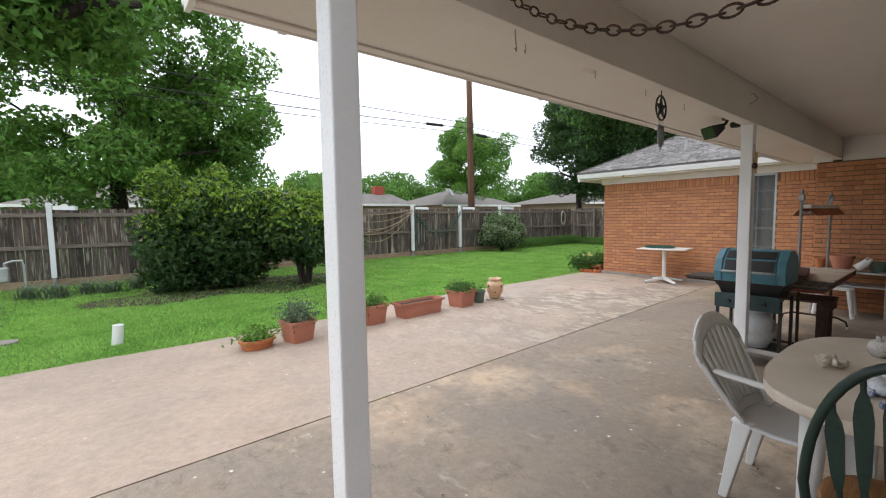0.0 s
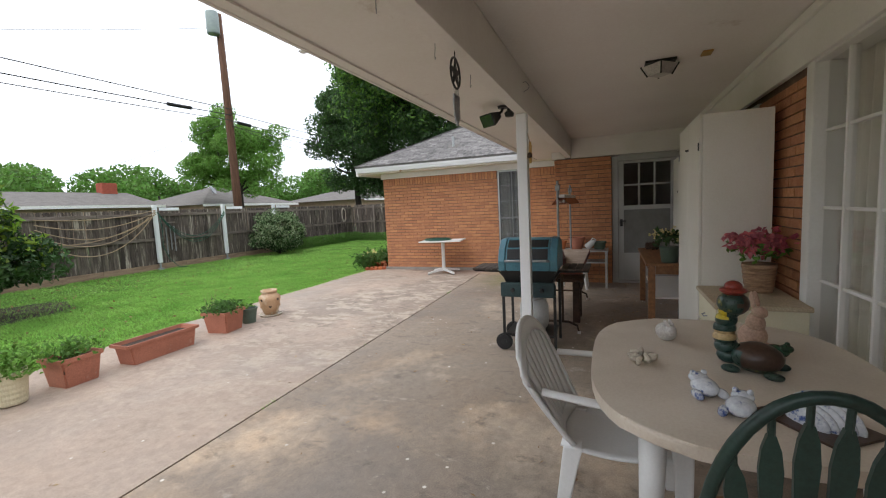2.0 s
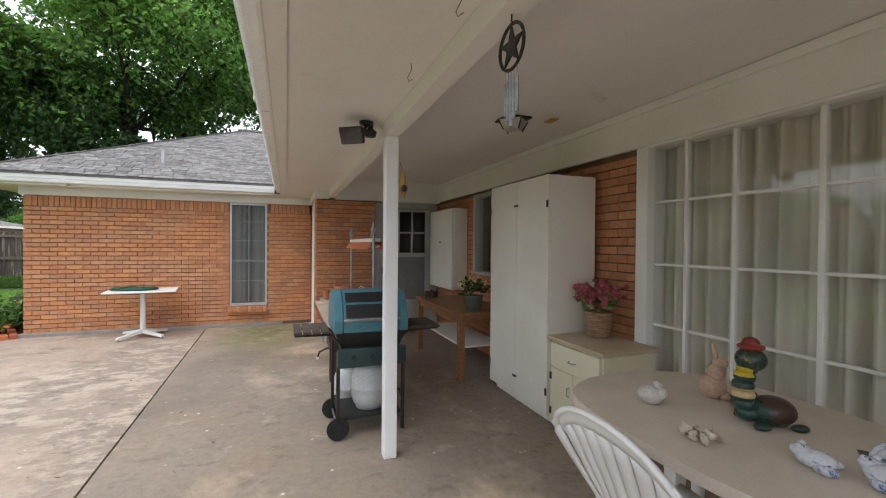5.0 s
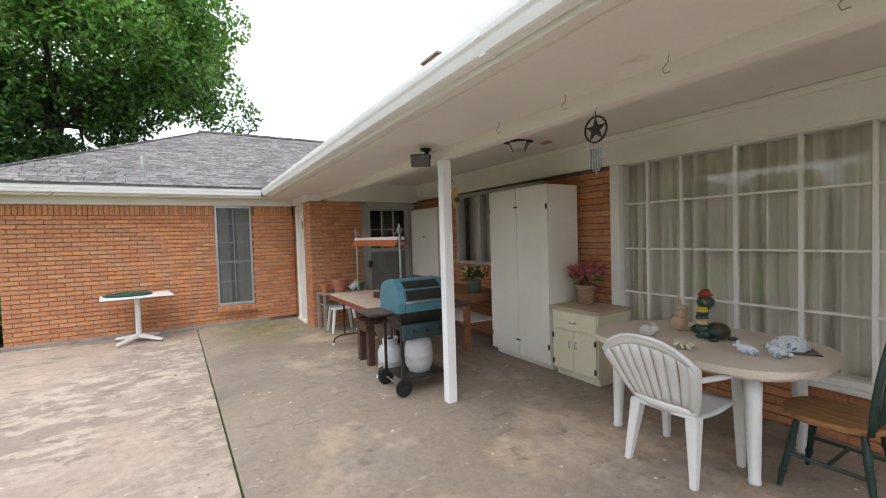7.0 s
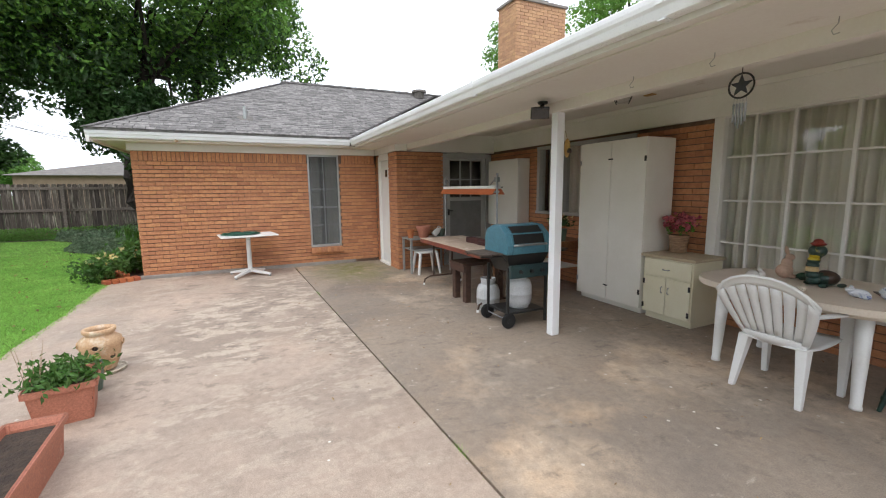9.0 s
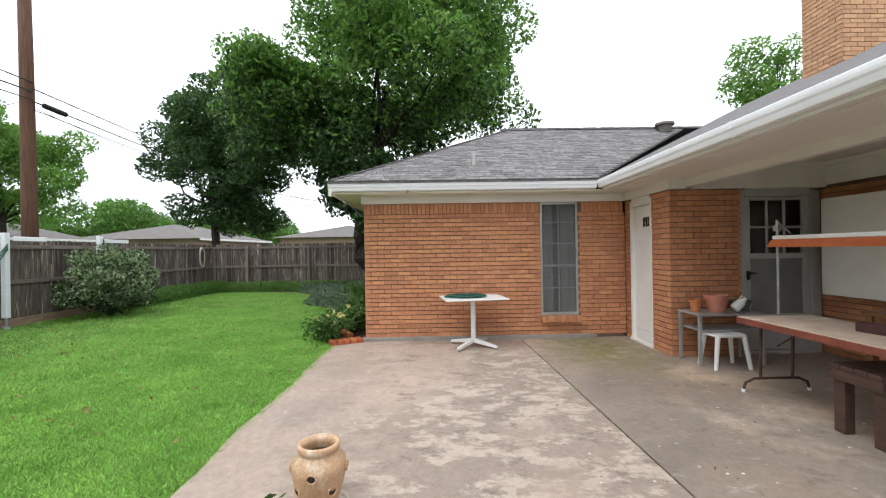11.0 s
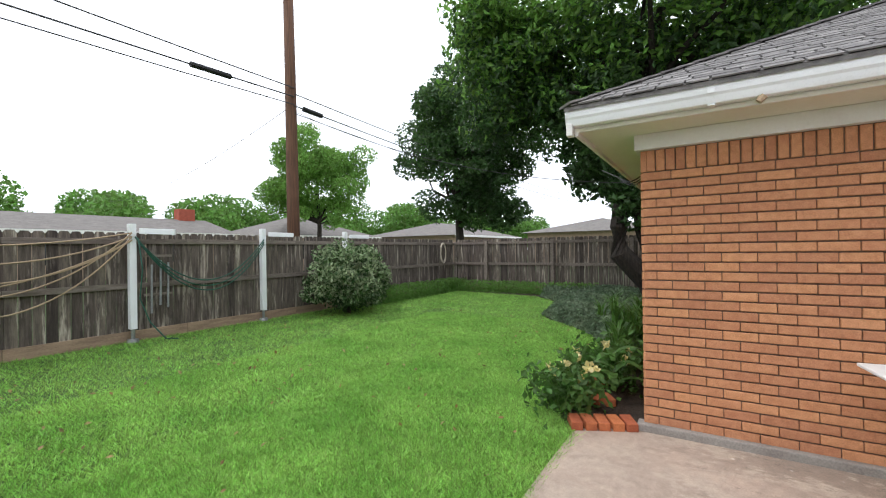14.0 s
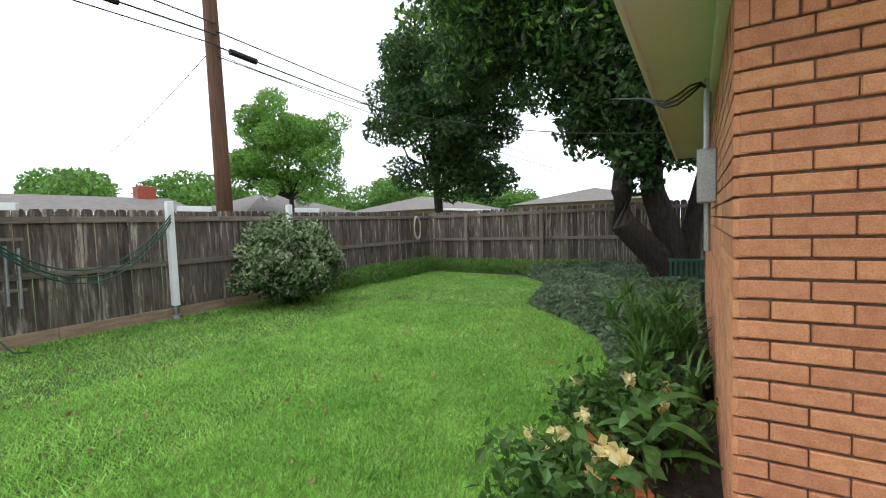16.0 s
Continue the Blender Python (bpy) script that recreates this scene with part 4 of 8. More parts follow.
w = new("far_trees", leaves_mesh("far_trees", c, nrm, 0.26, M["leaf_mid"], rng, 0.6))
tagged(w, "distant line of green trees behind the houses", "trees", kind="stuff")
bm = bm_new()
for i in range(46):
    a = i / 45
    x, y = -30 + 130 * a, 62 + 10 * math.sin(i * 1.3) - 60 * max(0, (a - 0.62)) ** 1.2
    rod(bm, (x, y, -0.1), (x, y, 4.5), 0.25, 0.12, 6)
tagged(part("far_trunks", bm, M["bark"], w), kind="stuff")

# ---- more materials ----
M["resin"] = mat("white_moulded_resin", grain=0.14, c1=(0.74, 0.74, 0.73, 1), c2=(0.68, 0.68, 0.67, 1), scale=3, rough=0.42, bump=0.04, stain=(0.5, 0.46, 0.4, 1), stain_scale=4, stain_cut=0.7)
M["resin_tan"] = mat("dusty_beige_resin", grain=0.14, c1=(0.66, 0.58, 0.49, 1), c2=(0.58, 0.50, 0.41, 1), scale=3, rough=0.5, bump=0.05, stain=(0.42, 0.33, 0.24, 1), stain_scale=5, stain_cut=0.66)
M["cream"] = mat("cream_cabinet_paint", grain=0.14, c1=(0.80, 0.775, 0.71, 1), c2=(0.74, 0.71, 0.64, 1), scale=1.5, rough=0.5, bump=0.05, stain=(0.5, 0.4, 0.28, 1), stain_scale=4, stain_cut=0.72)
M["chest"] = mat("yellowed_cream_paint", grain=0.14, c1=(0.78, 0.74, 0.58, 1), c2=(0.72, 0.67, 0.50, 1), scale=2, rough=0.5, bump=0.06, stain=(0.4, 0.3, 0.18, 1), stain_scale=6, stain_cut=0.72)
M["chest_top"] = mat("dusty_tan_worktop", (0.55, 0.46, 0.32, 1), (0.46, 0.37, 0.25, 1), scale=3, rough=0.55, bump=0.08)
M["green_paint"] = mat("dark_green_worn_paint", (0.022, 0.05, 0.04, 1), (0.014, 0.032, 0.027, 1), scale=6, rough=0.4, bump=0.1, stain=(0.42, 0.36, 0.22, 1), stain_scale=9, stain_cut=0.71)
M["seat_wood"] = mat("worn_orange_wood", (0.36, 0.18, 0.07, 1), (0.22, 0.10, 0.04, 1), scale=7, rough=0.5, bump=0.15, fine=40, stretch=(0.6, 5, 5), stain=(0.10, 0.06, 0.04, 1), stain_scale=4, stain_cut=0.62)
M["table_wood"] = mat("brown_table_wood", (0.30, 0.14, 0.06, 1), (0.20, 0.09, 0.04, 1), scale=6, rough=0.5, bump=0.15, fine=40, stretch=(0.6, 5, 5))
M["red_wood"] = mat("dark_red_stained_wood", (0.085, 0.03, 0.026, 1), (0.05, 0.02, 0.018, 1), scale=6, rough=0.6, bump=0.2, fine=40, stretch=(4, 4, 0.6))
M["ply"] = mat("paint_splashed_plywood", (0.56, 0.45, 0.35, 1), (0.44, 0.34, 0.26, 1), scale=4, rough=0.75, bump=0.15, stain=(0.75, 0.7, 0.64, 1), stain_scale=5, stain_cut=0.6)
M["edge_red"] = mat("red_brown_table_edge", (0.26, 0.07, 0.04, 1), (0.16, 0.045, 0.03, 1), rough=0.6)
M["terra"] = mat("terracotta_plastic", (0.50, 0.20, 0.13, 1), (0.43, 0.165, 0.105, 1), scale=5, rough=0.6, bump=0.1, stain=(0.58, 0.36, 0.28, 1), stain_scale=5, stain_cut=0.62)
M["clay"] = mat("orange_clay", (0.52, 0.19, 0.075, 1), (0.43, 0.14, 0.05, 1), scale=6, rough=0.7, bump=0.15)
M["jar"] = mat("tan_glazed_clay", (0.60, 0.40, 0.24, 1), (0.52, 0.30, 0.16, 1), scale=4, rough=0.5, bump=0.1, stain=(0.74, 0.66, 0.52, 1), stain_scale=3, stain_cut=0.52)
M["cream_pot"] = mat("cream_ribbed_plastic", (0.72, 0.66, 0.46, 1), (0.64, 0.58, 0.40, 1), rough=0.5)
M["pot_green"] = mat("grey_green_plastic", (0.12, 0.17, 0.13, 1), (0.09, 0.13, 0.10, 1), rough=0.5)
M["metal_black"] = mat("black_painted_steel", (0.016, 0.017, 0.018, 1), (0.025, 0.024, 0.022, 1), scale=8, rough=0.42, bump=0.08)
M["teal"] = mat("teal_enamel", (0.09, 0.24, 0.30, 1), (0.07, 0.19, 0.25, 1), scale=5, rough=0.35, bump=0.04)
M["tank"] = mat("white_tank_enamel", (0.55, 0.56, 0.57, 1), (0.45, 0.46, 0.46, 1), scale=4, rough=0.35, bump=0.05, stain=(0.34, 0.3, 0.26, 1), stain_scale=6, stain_cut=0.66)
M["alu"] = mat("dull_aluminium", (0.50, 0.52, 0.52, 1), (0.42, 0.43, 0.43, 1), scale=4, rough=0.4, metal=0.6, bump=0.05)
M["door_grey"] = mat("grey_white_door_paint", grain=0.14, c1=(0.46, 0.46, 0.44, 1), c2=(0.40, 0.40, 0.38, 1), scale=2, rough=0.45, bump=0.05)
M["screen"] = mat("grey_insect_screen", (0.23, 0.23, 0.22, 1), (0.19, 0.19, 0.18, 1), rough=0.8, bump=0.2, fine=300)
M["curtain"] = mat("ivory_curtain_cloth", (0.78, 0.75, 0.67, 1), (0.70, 0.67, 0.59, 1), scale=2, rough=0.9, bump=0.2, fine=200)
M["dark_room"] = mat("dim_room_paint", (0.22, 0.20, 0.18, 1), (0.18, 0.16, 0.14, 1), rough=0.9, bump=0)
M["hose"] = mat("green_garden_hose", (0.02, 0.10, 0.065, 1), (0.015, 0.075, 0.05, 1), rough=0.4, bump=0.05)
M["rope"] = mat("tan_rope", (0.46, 0.34, 0.22, 1), (0.36, 0.26, 0.17, 1), scale=60, rough=0.9, bump=0.5, fine=200)
M["pvc"] = mat("white_painted_pipe", grain=0.14, c1=(0.80, 0.80, 0.79, 1), c2=(0.72, 0.72, 0.7, 1), scale=3, rough=0.4, bump=0.05, stain=(0.5, 0.44, 0.36, 1), stain_scale=7, stain_cut=0.72)
M["pink"] = leaf_mat("pink_petals", (0.50, 0.07, 0.12, 1), (0.62, 0.26, 0.28, 1), amount=0.35)
M["yellow"] = leaf_mat("pale_yellow_petals", (0.80, 0.68, 0.28, 1), (0.82, 0.76, 0.46, 1), amount=0.12)
M["brown"] = mat("brown_glaze", (0.075, 0.042, 0.03, 1), (0.05, 0.03, 0.02, 1), rough=0.35)
M["plaster_pink"] = mat("pink_beige_plaster", (0.56, 0.38, 0.29, 1), (0.48, 0.31, 0.23, 1), rough=0.6)
M["plaster_grey"] = mat("pale_grey_ceramic", (0.56, 0.53, 0.50, 1), (0.48, 0.45, 0.42, 1), rough=0.4)
M["blue_white"] = mat("blue_and_white_china", (0.62, 0.64, 0.68, 1), (0.56, 0.58, 0.62, 1), rough=0.2, bump=0.03, stain=(0.06, 0.10, 0.28, 1), stain_scale=26, stain_cut=0.54)
M["motley"] = mat("dark_green_and_yellow_glaze", (0.02, 0.055, 0.05, 1), (0.03, 0.05, 0.035, 1), rough=0.3, bump=0.08, stain=(0.55, 0.44, 0.06, 1), stain_scale=11, stain_cut=0.62)
M["frog"] = mat("dark_green_glaze", (0.02, 0.055, 0.03, 1), (0.03, 0.075, 0.04, 1), rough=0.25)
M["shell"] = mat("shell_white_and_brown", (0.60, 0.54, 0.44, 1), (0.5, 0.44, 0.35, 1), rough=0.5, stain=(0.10, 0.05, 0.03, 1), stain_scale=22, stain_cut=0.58)
M["wicker"] = mat("tan_striped_basket", (0.38, 0.24, 0.14, 1), (0.22, 0.13, 0.08, 1), scale=14, rough=0.7, bump=0.3, stretch=(1, 1, 6))
M["slat"] = mat("greyed_shelf_wood", (0.10, 0.075, 0.06, 1), (0.06, 0.045, 0.038, 1), scale=6, rough=0.8, bump=0.3, stretch=(4, 0.6, 4))
M["orange"] = mat("orange_lamp_enamel", (0.56, 0.15, 0.05, 1), (0.48, 0.12, 0.04, 1), rough=0.4)
M["tan_wood"] = mat("honey_wood", (0.50, 0.31, 0.10, 1), (0.40, 0.24, 0.08, 1), rough=0.5)


def glass_mat(name, rough=0.0, tint=(0.96, 0.96, 0.955, 1)):
    m = bpy.data.materials.new(name)
    m.use_nodes = True
    n, l = m.node_tree.nodes, m.node_tree.links
    tr = n.new("ShaderNodeBsdfTransparent")
    tr.inputs[0].default_value = tint
    gl = n.new("ShaderNodeBsdfGlossy")
    gl.inputs["Roughness"].default_value = rough
    fr = n.new("ShaderNodeLayerWeight")
    fr.inputs[0].default_value = 0.5
    steep = n.new("ShaderNodeMath")
    steep.operation = "POWER"
    l.new(fr.outputs["Facing"], steep.inputs[0])
    steep.inputs[1].default_value = 4.0
    amount = n.new("ShaderNodeMath")
    amount.operation = "MULTIPLY_ADD"
    l.new(steep.outputs[0], amount.inputs[0])
    amount.inputs[1].default_value, amount.inputs[2].default_value = 0.6, 0.035
    mx = n.new("ShaderNodeMixShader")
    l.new(amount.outputs[0], mx.inputs[0])
    l.new(tr.outputs[0], mx.inputs[1])
    l.new(gl.outputs[0], mx.inputs[2])
    l.new(mx.outputs[0], n["Material Output"].inputs[0])
    return m


M["glass"] = glass_mat("window_glass", 0.01)


def mesh_mat(name, colour, cover):
    m = mat(name, colour, None, rough=0.8, bump=0)
    n, l = m.node_tree.nodes, m.node_tree.links
    tr = n.new("ShaderNodeBsdfTransparent")
    mx = n.new("ShaderNodeMixShader")
    mx.inputs[0].default_value = cover
    l.new(tr.outputs[0], mx.inputs[1])
    l.new(n["Principled BSDF"].outputs[0], mx.inputs[2])
    l.new(mx.outputs[0], n["Material Output"].inputs[0])
    return m


M["mesh"] = mesh_mat("fine_grey_screen", (0.14, 0.15, 0.155, 1), 0.42)


def pane(x0, x1, y0, y1, z0, z1, parent):
    bm = bm_new()
    bx(bm, x0, x1, y0, y1, z0, z1)
    ob = part("pane", bm, M["glass"], parent)
    ob.visible_shadow = False
    return ob


def one(name, label, category, at, bm, material, part_name, group="", turn=0.0, smooth=False):
    """A thing of one mesh."""
    ob = part(name, bm, material, None, "", smooth)
    ob.matrix_world = pose(*at, 0, 0, turn)
    return tagged(ob, label, category, group)


def plate(bm, pts, z0, z1, bevel=0.0):
    lo = [bm.verts.new((x, y, z0)) for x, y in pts]
    hi = [bm.verts.new((x, y, z1)) for x, y in pts]
    f = [bm.faces.new(hi), bm.faces.new(lo[::-1])]
    for i in range(len(pts)):
        j = (i + 1) % len(pts)
        bm.faces.new((lo[i], lo[j], hi[j], hi[i]))
    if bevel:
        es = [e for e in f[0].edges] + [e for e in f[1].edges]
        bmesh.ops.bevel(bm, geom=es, offset=bevel, segments=3, profile=0.5, affect="EDGES")


def oval(rx, ry, power=3.0, n=48):
    out = []
    for i in range(n):
        a = 2 * math.pi * i / n
        c, s = math.cos(a), math.sin(a)
        out.append((rx * math.copysign(abs(c) ** (2 / power), c), ry * math.copysign(abs(s) ** (2 / power), s)))
    return out


# ---- windows and doors ----
# wide window of the main wall, with small panes
bm = bm_new()
for x0, x1 in ((4.08, 4.19), (1.31, 1.40)):
    bx(bm, x0, x1, WALL_Y - 0.16, WALL_Y + 0.025, 0.40, 2.25, 0.006)
bx(bm, 1.40, 4.08, WALL_Y - 0.16, WALL_Y + 0.02, 2.205, 2.25, 0.004)
bx(bm, 1.40, 4.08, WALL_Y - 0.16, WALL_Y + 0.02, 0.40, 0.455, 0.004)
win = structure("window_1", bm, M["white"], "wide white window with many small panes")
bm = bm_new()
bx(bm, 1.28, 4.21, WALL_Y + 0.003, WALL_Y + 0.07, 0.37, 0.405, 0.006)
part("window_sill", bm, M["white"], win)
VX = [4.08, 3.80, 3.465, 3.012, 2.573, 2.175, 1.77, 1.40]
HZ = [0.455, 0.895, 1.342, 1.80, 2.205]
for i, x in enumerate(VX[1:-1]):
    w = 0.012 if i in (0, 1) else 0.015
    bm = bm_new()
    bx(bm, x - w, x + w, WALL_Y - 0.07, WALL_Y - 0.025, 0.455, 2.205, 0.004)
    part("mullion", bm, M["white"], win)
for z in HZ[1:-1]:
    for a, b in zip(VX, VX[1:]):
        bm = bm_new()
        bx(bm, b + 0.016, a - 0.016, WALL_Y - 0.062, WALL_Y - 0.032, z - 0.009, z + 0.009, 0.003)
        part("glazing_bar", bm, M["white"], win)
for a, b in zip(VX, VX[1:]):
    for z0, z1 in zip(HZ, HZ[1:]):
        pane(b, a, WALL_Y - 0.05, WALL_Y - 0.046, z0, z1, win)


def curtain(name, x0, x1, y, z0, z1, folds, depth, label, along="x", seed=1):
    rnd = random.Random(seed)
    n = int((x1 - x0) / 0.008)
    bm = bm_new()
    ph, cols = 0.0, []
    for i in range(n + 1):
        a = x0 + (x1 - x0) * i / n
        ph += 2 * math.pi * folds / n * (0.7 + 0.6 * noise.noise((a * 2.5, seed, 0)))
        d = depth * (math.sin(ph) + 0.35 * math.sin(2.3 * ph + seed)) * (0.75 + 0.5 * noise.noise((a * 4, 3, seed)))
        col = []
        for k in range(4):
            z = z0 + (z1 - z0) * k / 3
            dd = d * (1.15 - 0.35 * k / 3)
            col.append(bm.verts.new((a, y + dd, z) if along == "x" else (y + dd, a, z)))
        cols.append(col)
    for p, q in zip(cols, cols[1:]):
        for k in range(3):
            bm.faces.new((p[k], q[k], q[k + 1], p[k + 1]))
    ob = part(name, bm, M["curtain"], None, "", True)
    return tagged(ob, label, "curtain")


curtain("curtain", 1.15, 4.48, WALL_Y - 0.19, 0.38, 2.24, 31, 0.062, "long ivory pleated curtain drawn behind the window", seed=3)
# room walls added behind the glass; their dark colour stands for unlit interiors
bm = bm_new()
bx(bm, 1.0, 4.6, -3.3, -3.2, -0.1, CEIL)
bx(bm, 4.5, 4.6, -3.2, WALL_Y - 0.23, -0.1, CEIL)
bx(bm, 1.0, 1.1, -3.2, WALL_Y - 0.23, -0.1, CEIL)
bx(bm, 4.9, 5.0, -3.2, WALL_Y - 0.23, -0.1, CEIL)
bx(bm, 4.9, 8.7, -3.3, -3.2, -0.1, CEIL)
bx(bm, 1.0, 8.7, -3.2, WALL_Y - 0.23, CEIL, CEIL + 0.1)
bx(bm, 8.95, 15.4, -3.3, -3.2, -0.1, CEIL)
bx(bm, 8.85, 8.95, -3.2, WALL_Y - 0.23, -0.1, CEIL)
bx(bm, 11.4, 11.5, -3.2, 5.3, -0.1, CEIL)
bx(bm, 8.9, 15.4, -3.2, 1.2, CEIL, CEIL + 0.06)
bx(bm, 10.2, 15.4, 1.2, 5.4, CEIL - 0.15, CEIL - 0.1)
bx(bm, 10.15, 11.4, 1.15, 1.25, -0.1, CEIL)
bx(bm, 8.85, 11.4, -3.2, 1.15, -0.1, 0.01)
structure("wall_inside", bm, M["dark_room"], "added plain walls behind the windows, coloured dark for unlit rooms")

# dark window behind the tall cabinet
bm = bm_new()
for x in (7.21, 6.60, 5.90, 5.24):
    bx(bm, x - 0.035, x + 0.035, WALL_Y - 0.12, WALL_Y + 0.01, 1.10, 2.19, 0.004)
bx(bm, 5.2, 7.25, WALL_Y - 0.12, WALL_Y + 0.03, 1.06, 1.105, 0.004)
bx(bm, 5.2, 7.25, WALL_Y - 0.12, WALL_Y + 0.012, 2.14, 2.19, 0.004)
win = structure("window_2", bm, M["door_grey"], "dim grey-framed window under the porch")
for a, b in zip((5.27, 5.935, 6.635), (5.865, 6.565, 7.175)):
    pane(a, b, WALL_Y - 0.06, WALL_Y - 0.056, 1.105, 2.14, win)
curtain("curtain", 5.2, 7.3, WALL_Y - 0.3, 0.9, 2.2, 13, 0.03, "dim ivory curtain behind the porch window", seed=5)

# tall narrow window of the wing
bm = bm_new()
y0, y1, z0, z1 = WIN
for a, b in ((y0, y0 + 0.035), (y1 - 0.035, y1)):
    bx(bm, WING_X + 0.02, WING_X + 0.12, a, b, z0, z1, 0.004)
for a, b in ((z0, z0 + 0.05), (z1 - 0.04, z1)):
    bx(bm, WING_X + 0.02, WING_X + 0.12, y0 + 0.035, y1 - 0.035, a, b, 0.004)
win = structure("window_3", bm, M["alu"], "tall narrow grey aluminium window with white bars")
bm = bm_new()
bx(bm, WING_X + 0.035, WING_X + 0.07, y0 + 0.035, y1 - 0.035, 1.14, 1.18, 0.004)
part("meeting_rail", bm, M["white"], win)
for z in (0.80, 1.52, 1.86):
    bm = bm_new()
    bx(bm, WING_X + 0.05, WING_X + 0.062, y0 + 0.035, y1 - 0.035, z - 0.009, z + 0.009)
    part("glazing_bar", bm, M["white"], win)
for za, zb in ((0.41, 1.14), (1.18, 2.15)):
    bm = bm_new()
    bx(bm, WING_X + 0.049, WING_X + 0.063, 2.466, 2.484, za, zb)
    part("glazing_bar", bm, M["white"], win)
    pane(WING_X + 0.066, WING_X + 0.07, y0 + 0.035, y1 - 0.035, za, zb, win)
bm = bm_new()
bx(bm, WING_X + 0.028, WING_X + 0.0295, y0 + 0.035, y1 - 0.035, z0 + 0.05, z1 - 0.04)
part("screen", bm, M["mesh"], win, "grey insect screen").visible_shadow = False
curtain("curtain", y0, 2.42, WING_X + 0.16, 0.3, 2.2, 3.2, 0.022, "white curtain gathered behind the narrow window", "y", 7)
curtain("curtain", 2.54, y1, WING_X + 0.16, 0.3, 2.2, 3.0, 0.022, "white curtain gathered behind the narrow window", "y", 9)
for i in range(10):
    bm = bm_new()
    bx(bm, -0.045, 0.045, -0.029, 0.029, -0.05, 0.05, 0.004)
    b = part("sill_brick", bm, M["brick"], win)
    b.matrix_world = Matrix.Translation((WING_X - 0.045, y0 - 0.0 + 0.0305 + 0.0622 * i, z0 - 0.05))

# white closet door
bm = bm_new()
bx(bm, 9.705, 9.76, WING_S - 0.12, WING_S + 0.005, 0.0, 2.15, 0.004)
bx(bm, 9.10, 9.155, WING_S - 0.12, WING_S + 0.005, 0.0, 2.15, 0.004)
bx(bm, 9.155, 9.705, WING_S - 0.12, WING_S + 0.003, 2.06, 2.19, 0.004)
bx(bm, 9.10, 9.76, WING_S - 0.1, WING_S + 0.03, -0.01, 0.035, 0.006)
frame_ob = structure("door_1", bm, M["white"], "plain white door with a small three-light window")
bm = bm_new()
bx(bm, 9.158, 9.702, WING_S - 0.085, WING_S - 0.045, 0.04, 2.055, 0.003)
leaf = part("door_leaf", bm, M["white"], frame_ob)
for k in range(3):
    bm = bm_new()
    bx(bm, 9.22 + k * 0.075, 9.28 + k * 0.075, WING_S - 0.044, WING_S - 0.04, 1.74, 1.88)
    part("light", bm, M["glass_dark"], leaf)
bm = bm_new()
bx(bm, 9.17, 9.69, WING_S - 0.044, WING_S - 0.036, 0.06, 0.2)
part("kick_plate", bm, M["pvc"], leaf)

# storm door at the porch's end
bm = bm_new()
for a, b in ((0.36, 0.455), (-0.655, -0.53)):
    bx(bm, DOOR_X - 0.03, DOOR_X + 0.14, a, b, 0.0, 2.17, 0.005)
bx(bm, DOOR_X - 0.03, DOOR_X + 0.14, -0.53, 0.36, 2.09, 2.19, 0.005)
bx(bm, DOOR_X - 0.05, DOOR_X + 0.14, -0.53, 0.36, -0.01, 0.04, 0.005)
frame_ob = structure("door_2", bm, M["door_grey"], "grey-white storm door with nine small panes")
bm = bm_new()
for a, b in ((0.27, 0.355), (-0.525, -0.44)):
    bx(bm, DOOR_X, DOOR_X + 0.04, a, b, 0.045, 2.085, 0.004)
for a, b in ((0.045, 0.52), (1.26, 1.33), (2.04, 2.085)):
    bx(bm, DOOR_X, DOOR_X + 0.04, -0.44, 0.27, a, b, 0.004)
leaf = part("door_leaf", bm, M["door_grey"], frame_ob)
for z in (1.68,):
    bm = bm_new()
    bx(bm, DOOR_X + 0.008, DOOR_X + 0.034, -0.44, 0.27, z - 0.013, z + 0.013)
    part("glazing_bar", bm, M["door_grey"], leaf)
for y in (0.033, -0.203):
    bm = bm_new()
    bx(bm, DOOR_X + 0.008, DOOR_X + 0.034, y - 0.013, y + 0.013, 1.33, 2.04)
    part("glazing_bar", bm, M["door_grey"], leaf)
for a, b in ((0.046, 0.27), (-0.19, 0.02), (-0.44, -0.216)):
    for za, zb in ((1.33, 1.667), (1.693, 2.04)):
        pane(DOOR_X + 0.02, DOOR_X + 0.024, a, b, za, zb, leaf)
bm = bm_new()
bx(bm, DOOR_X + 0.018, DOOR_X + 0.024, -0.44, 0.27, 0.52, 1.26)
part("screen", bm, M["screen"], leaf, "dark insect screen")
bm = bm_new()
bx(bm, DOOR_X - 0.02, DOOR_X, 0.29, 0.33, 0.98, 1.10, 0.004)
rod(bm, (DOOR_X - 0.05, 0.31, 1.07), (DOOR_X - 0.005, 0.31, 1.07), 0.012)
bx(bm, DOOR_X - 0.06, DOOR_X - 0.045, 0.24, 0.32, 1.06, 1.08, 0.003)
part("door_handle", bm, M["metal_black"], leaf)

# ---- porch posts and fixtures ----
post = thing("porch_post", (4.53, BEAM_Y, 0), "square white painted porch post", "post", "porch posts")
bm = bm_new()
bx(bm, -0.0445, 0.0445, -0.0445, 0.0445, 0.0, 2.214, 0.006)
part("shaft", bm, M["gutter"], post)
copy_thing(post, pose(0.722, BEAM_Y - 0.028, 0))

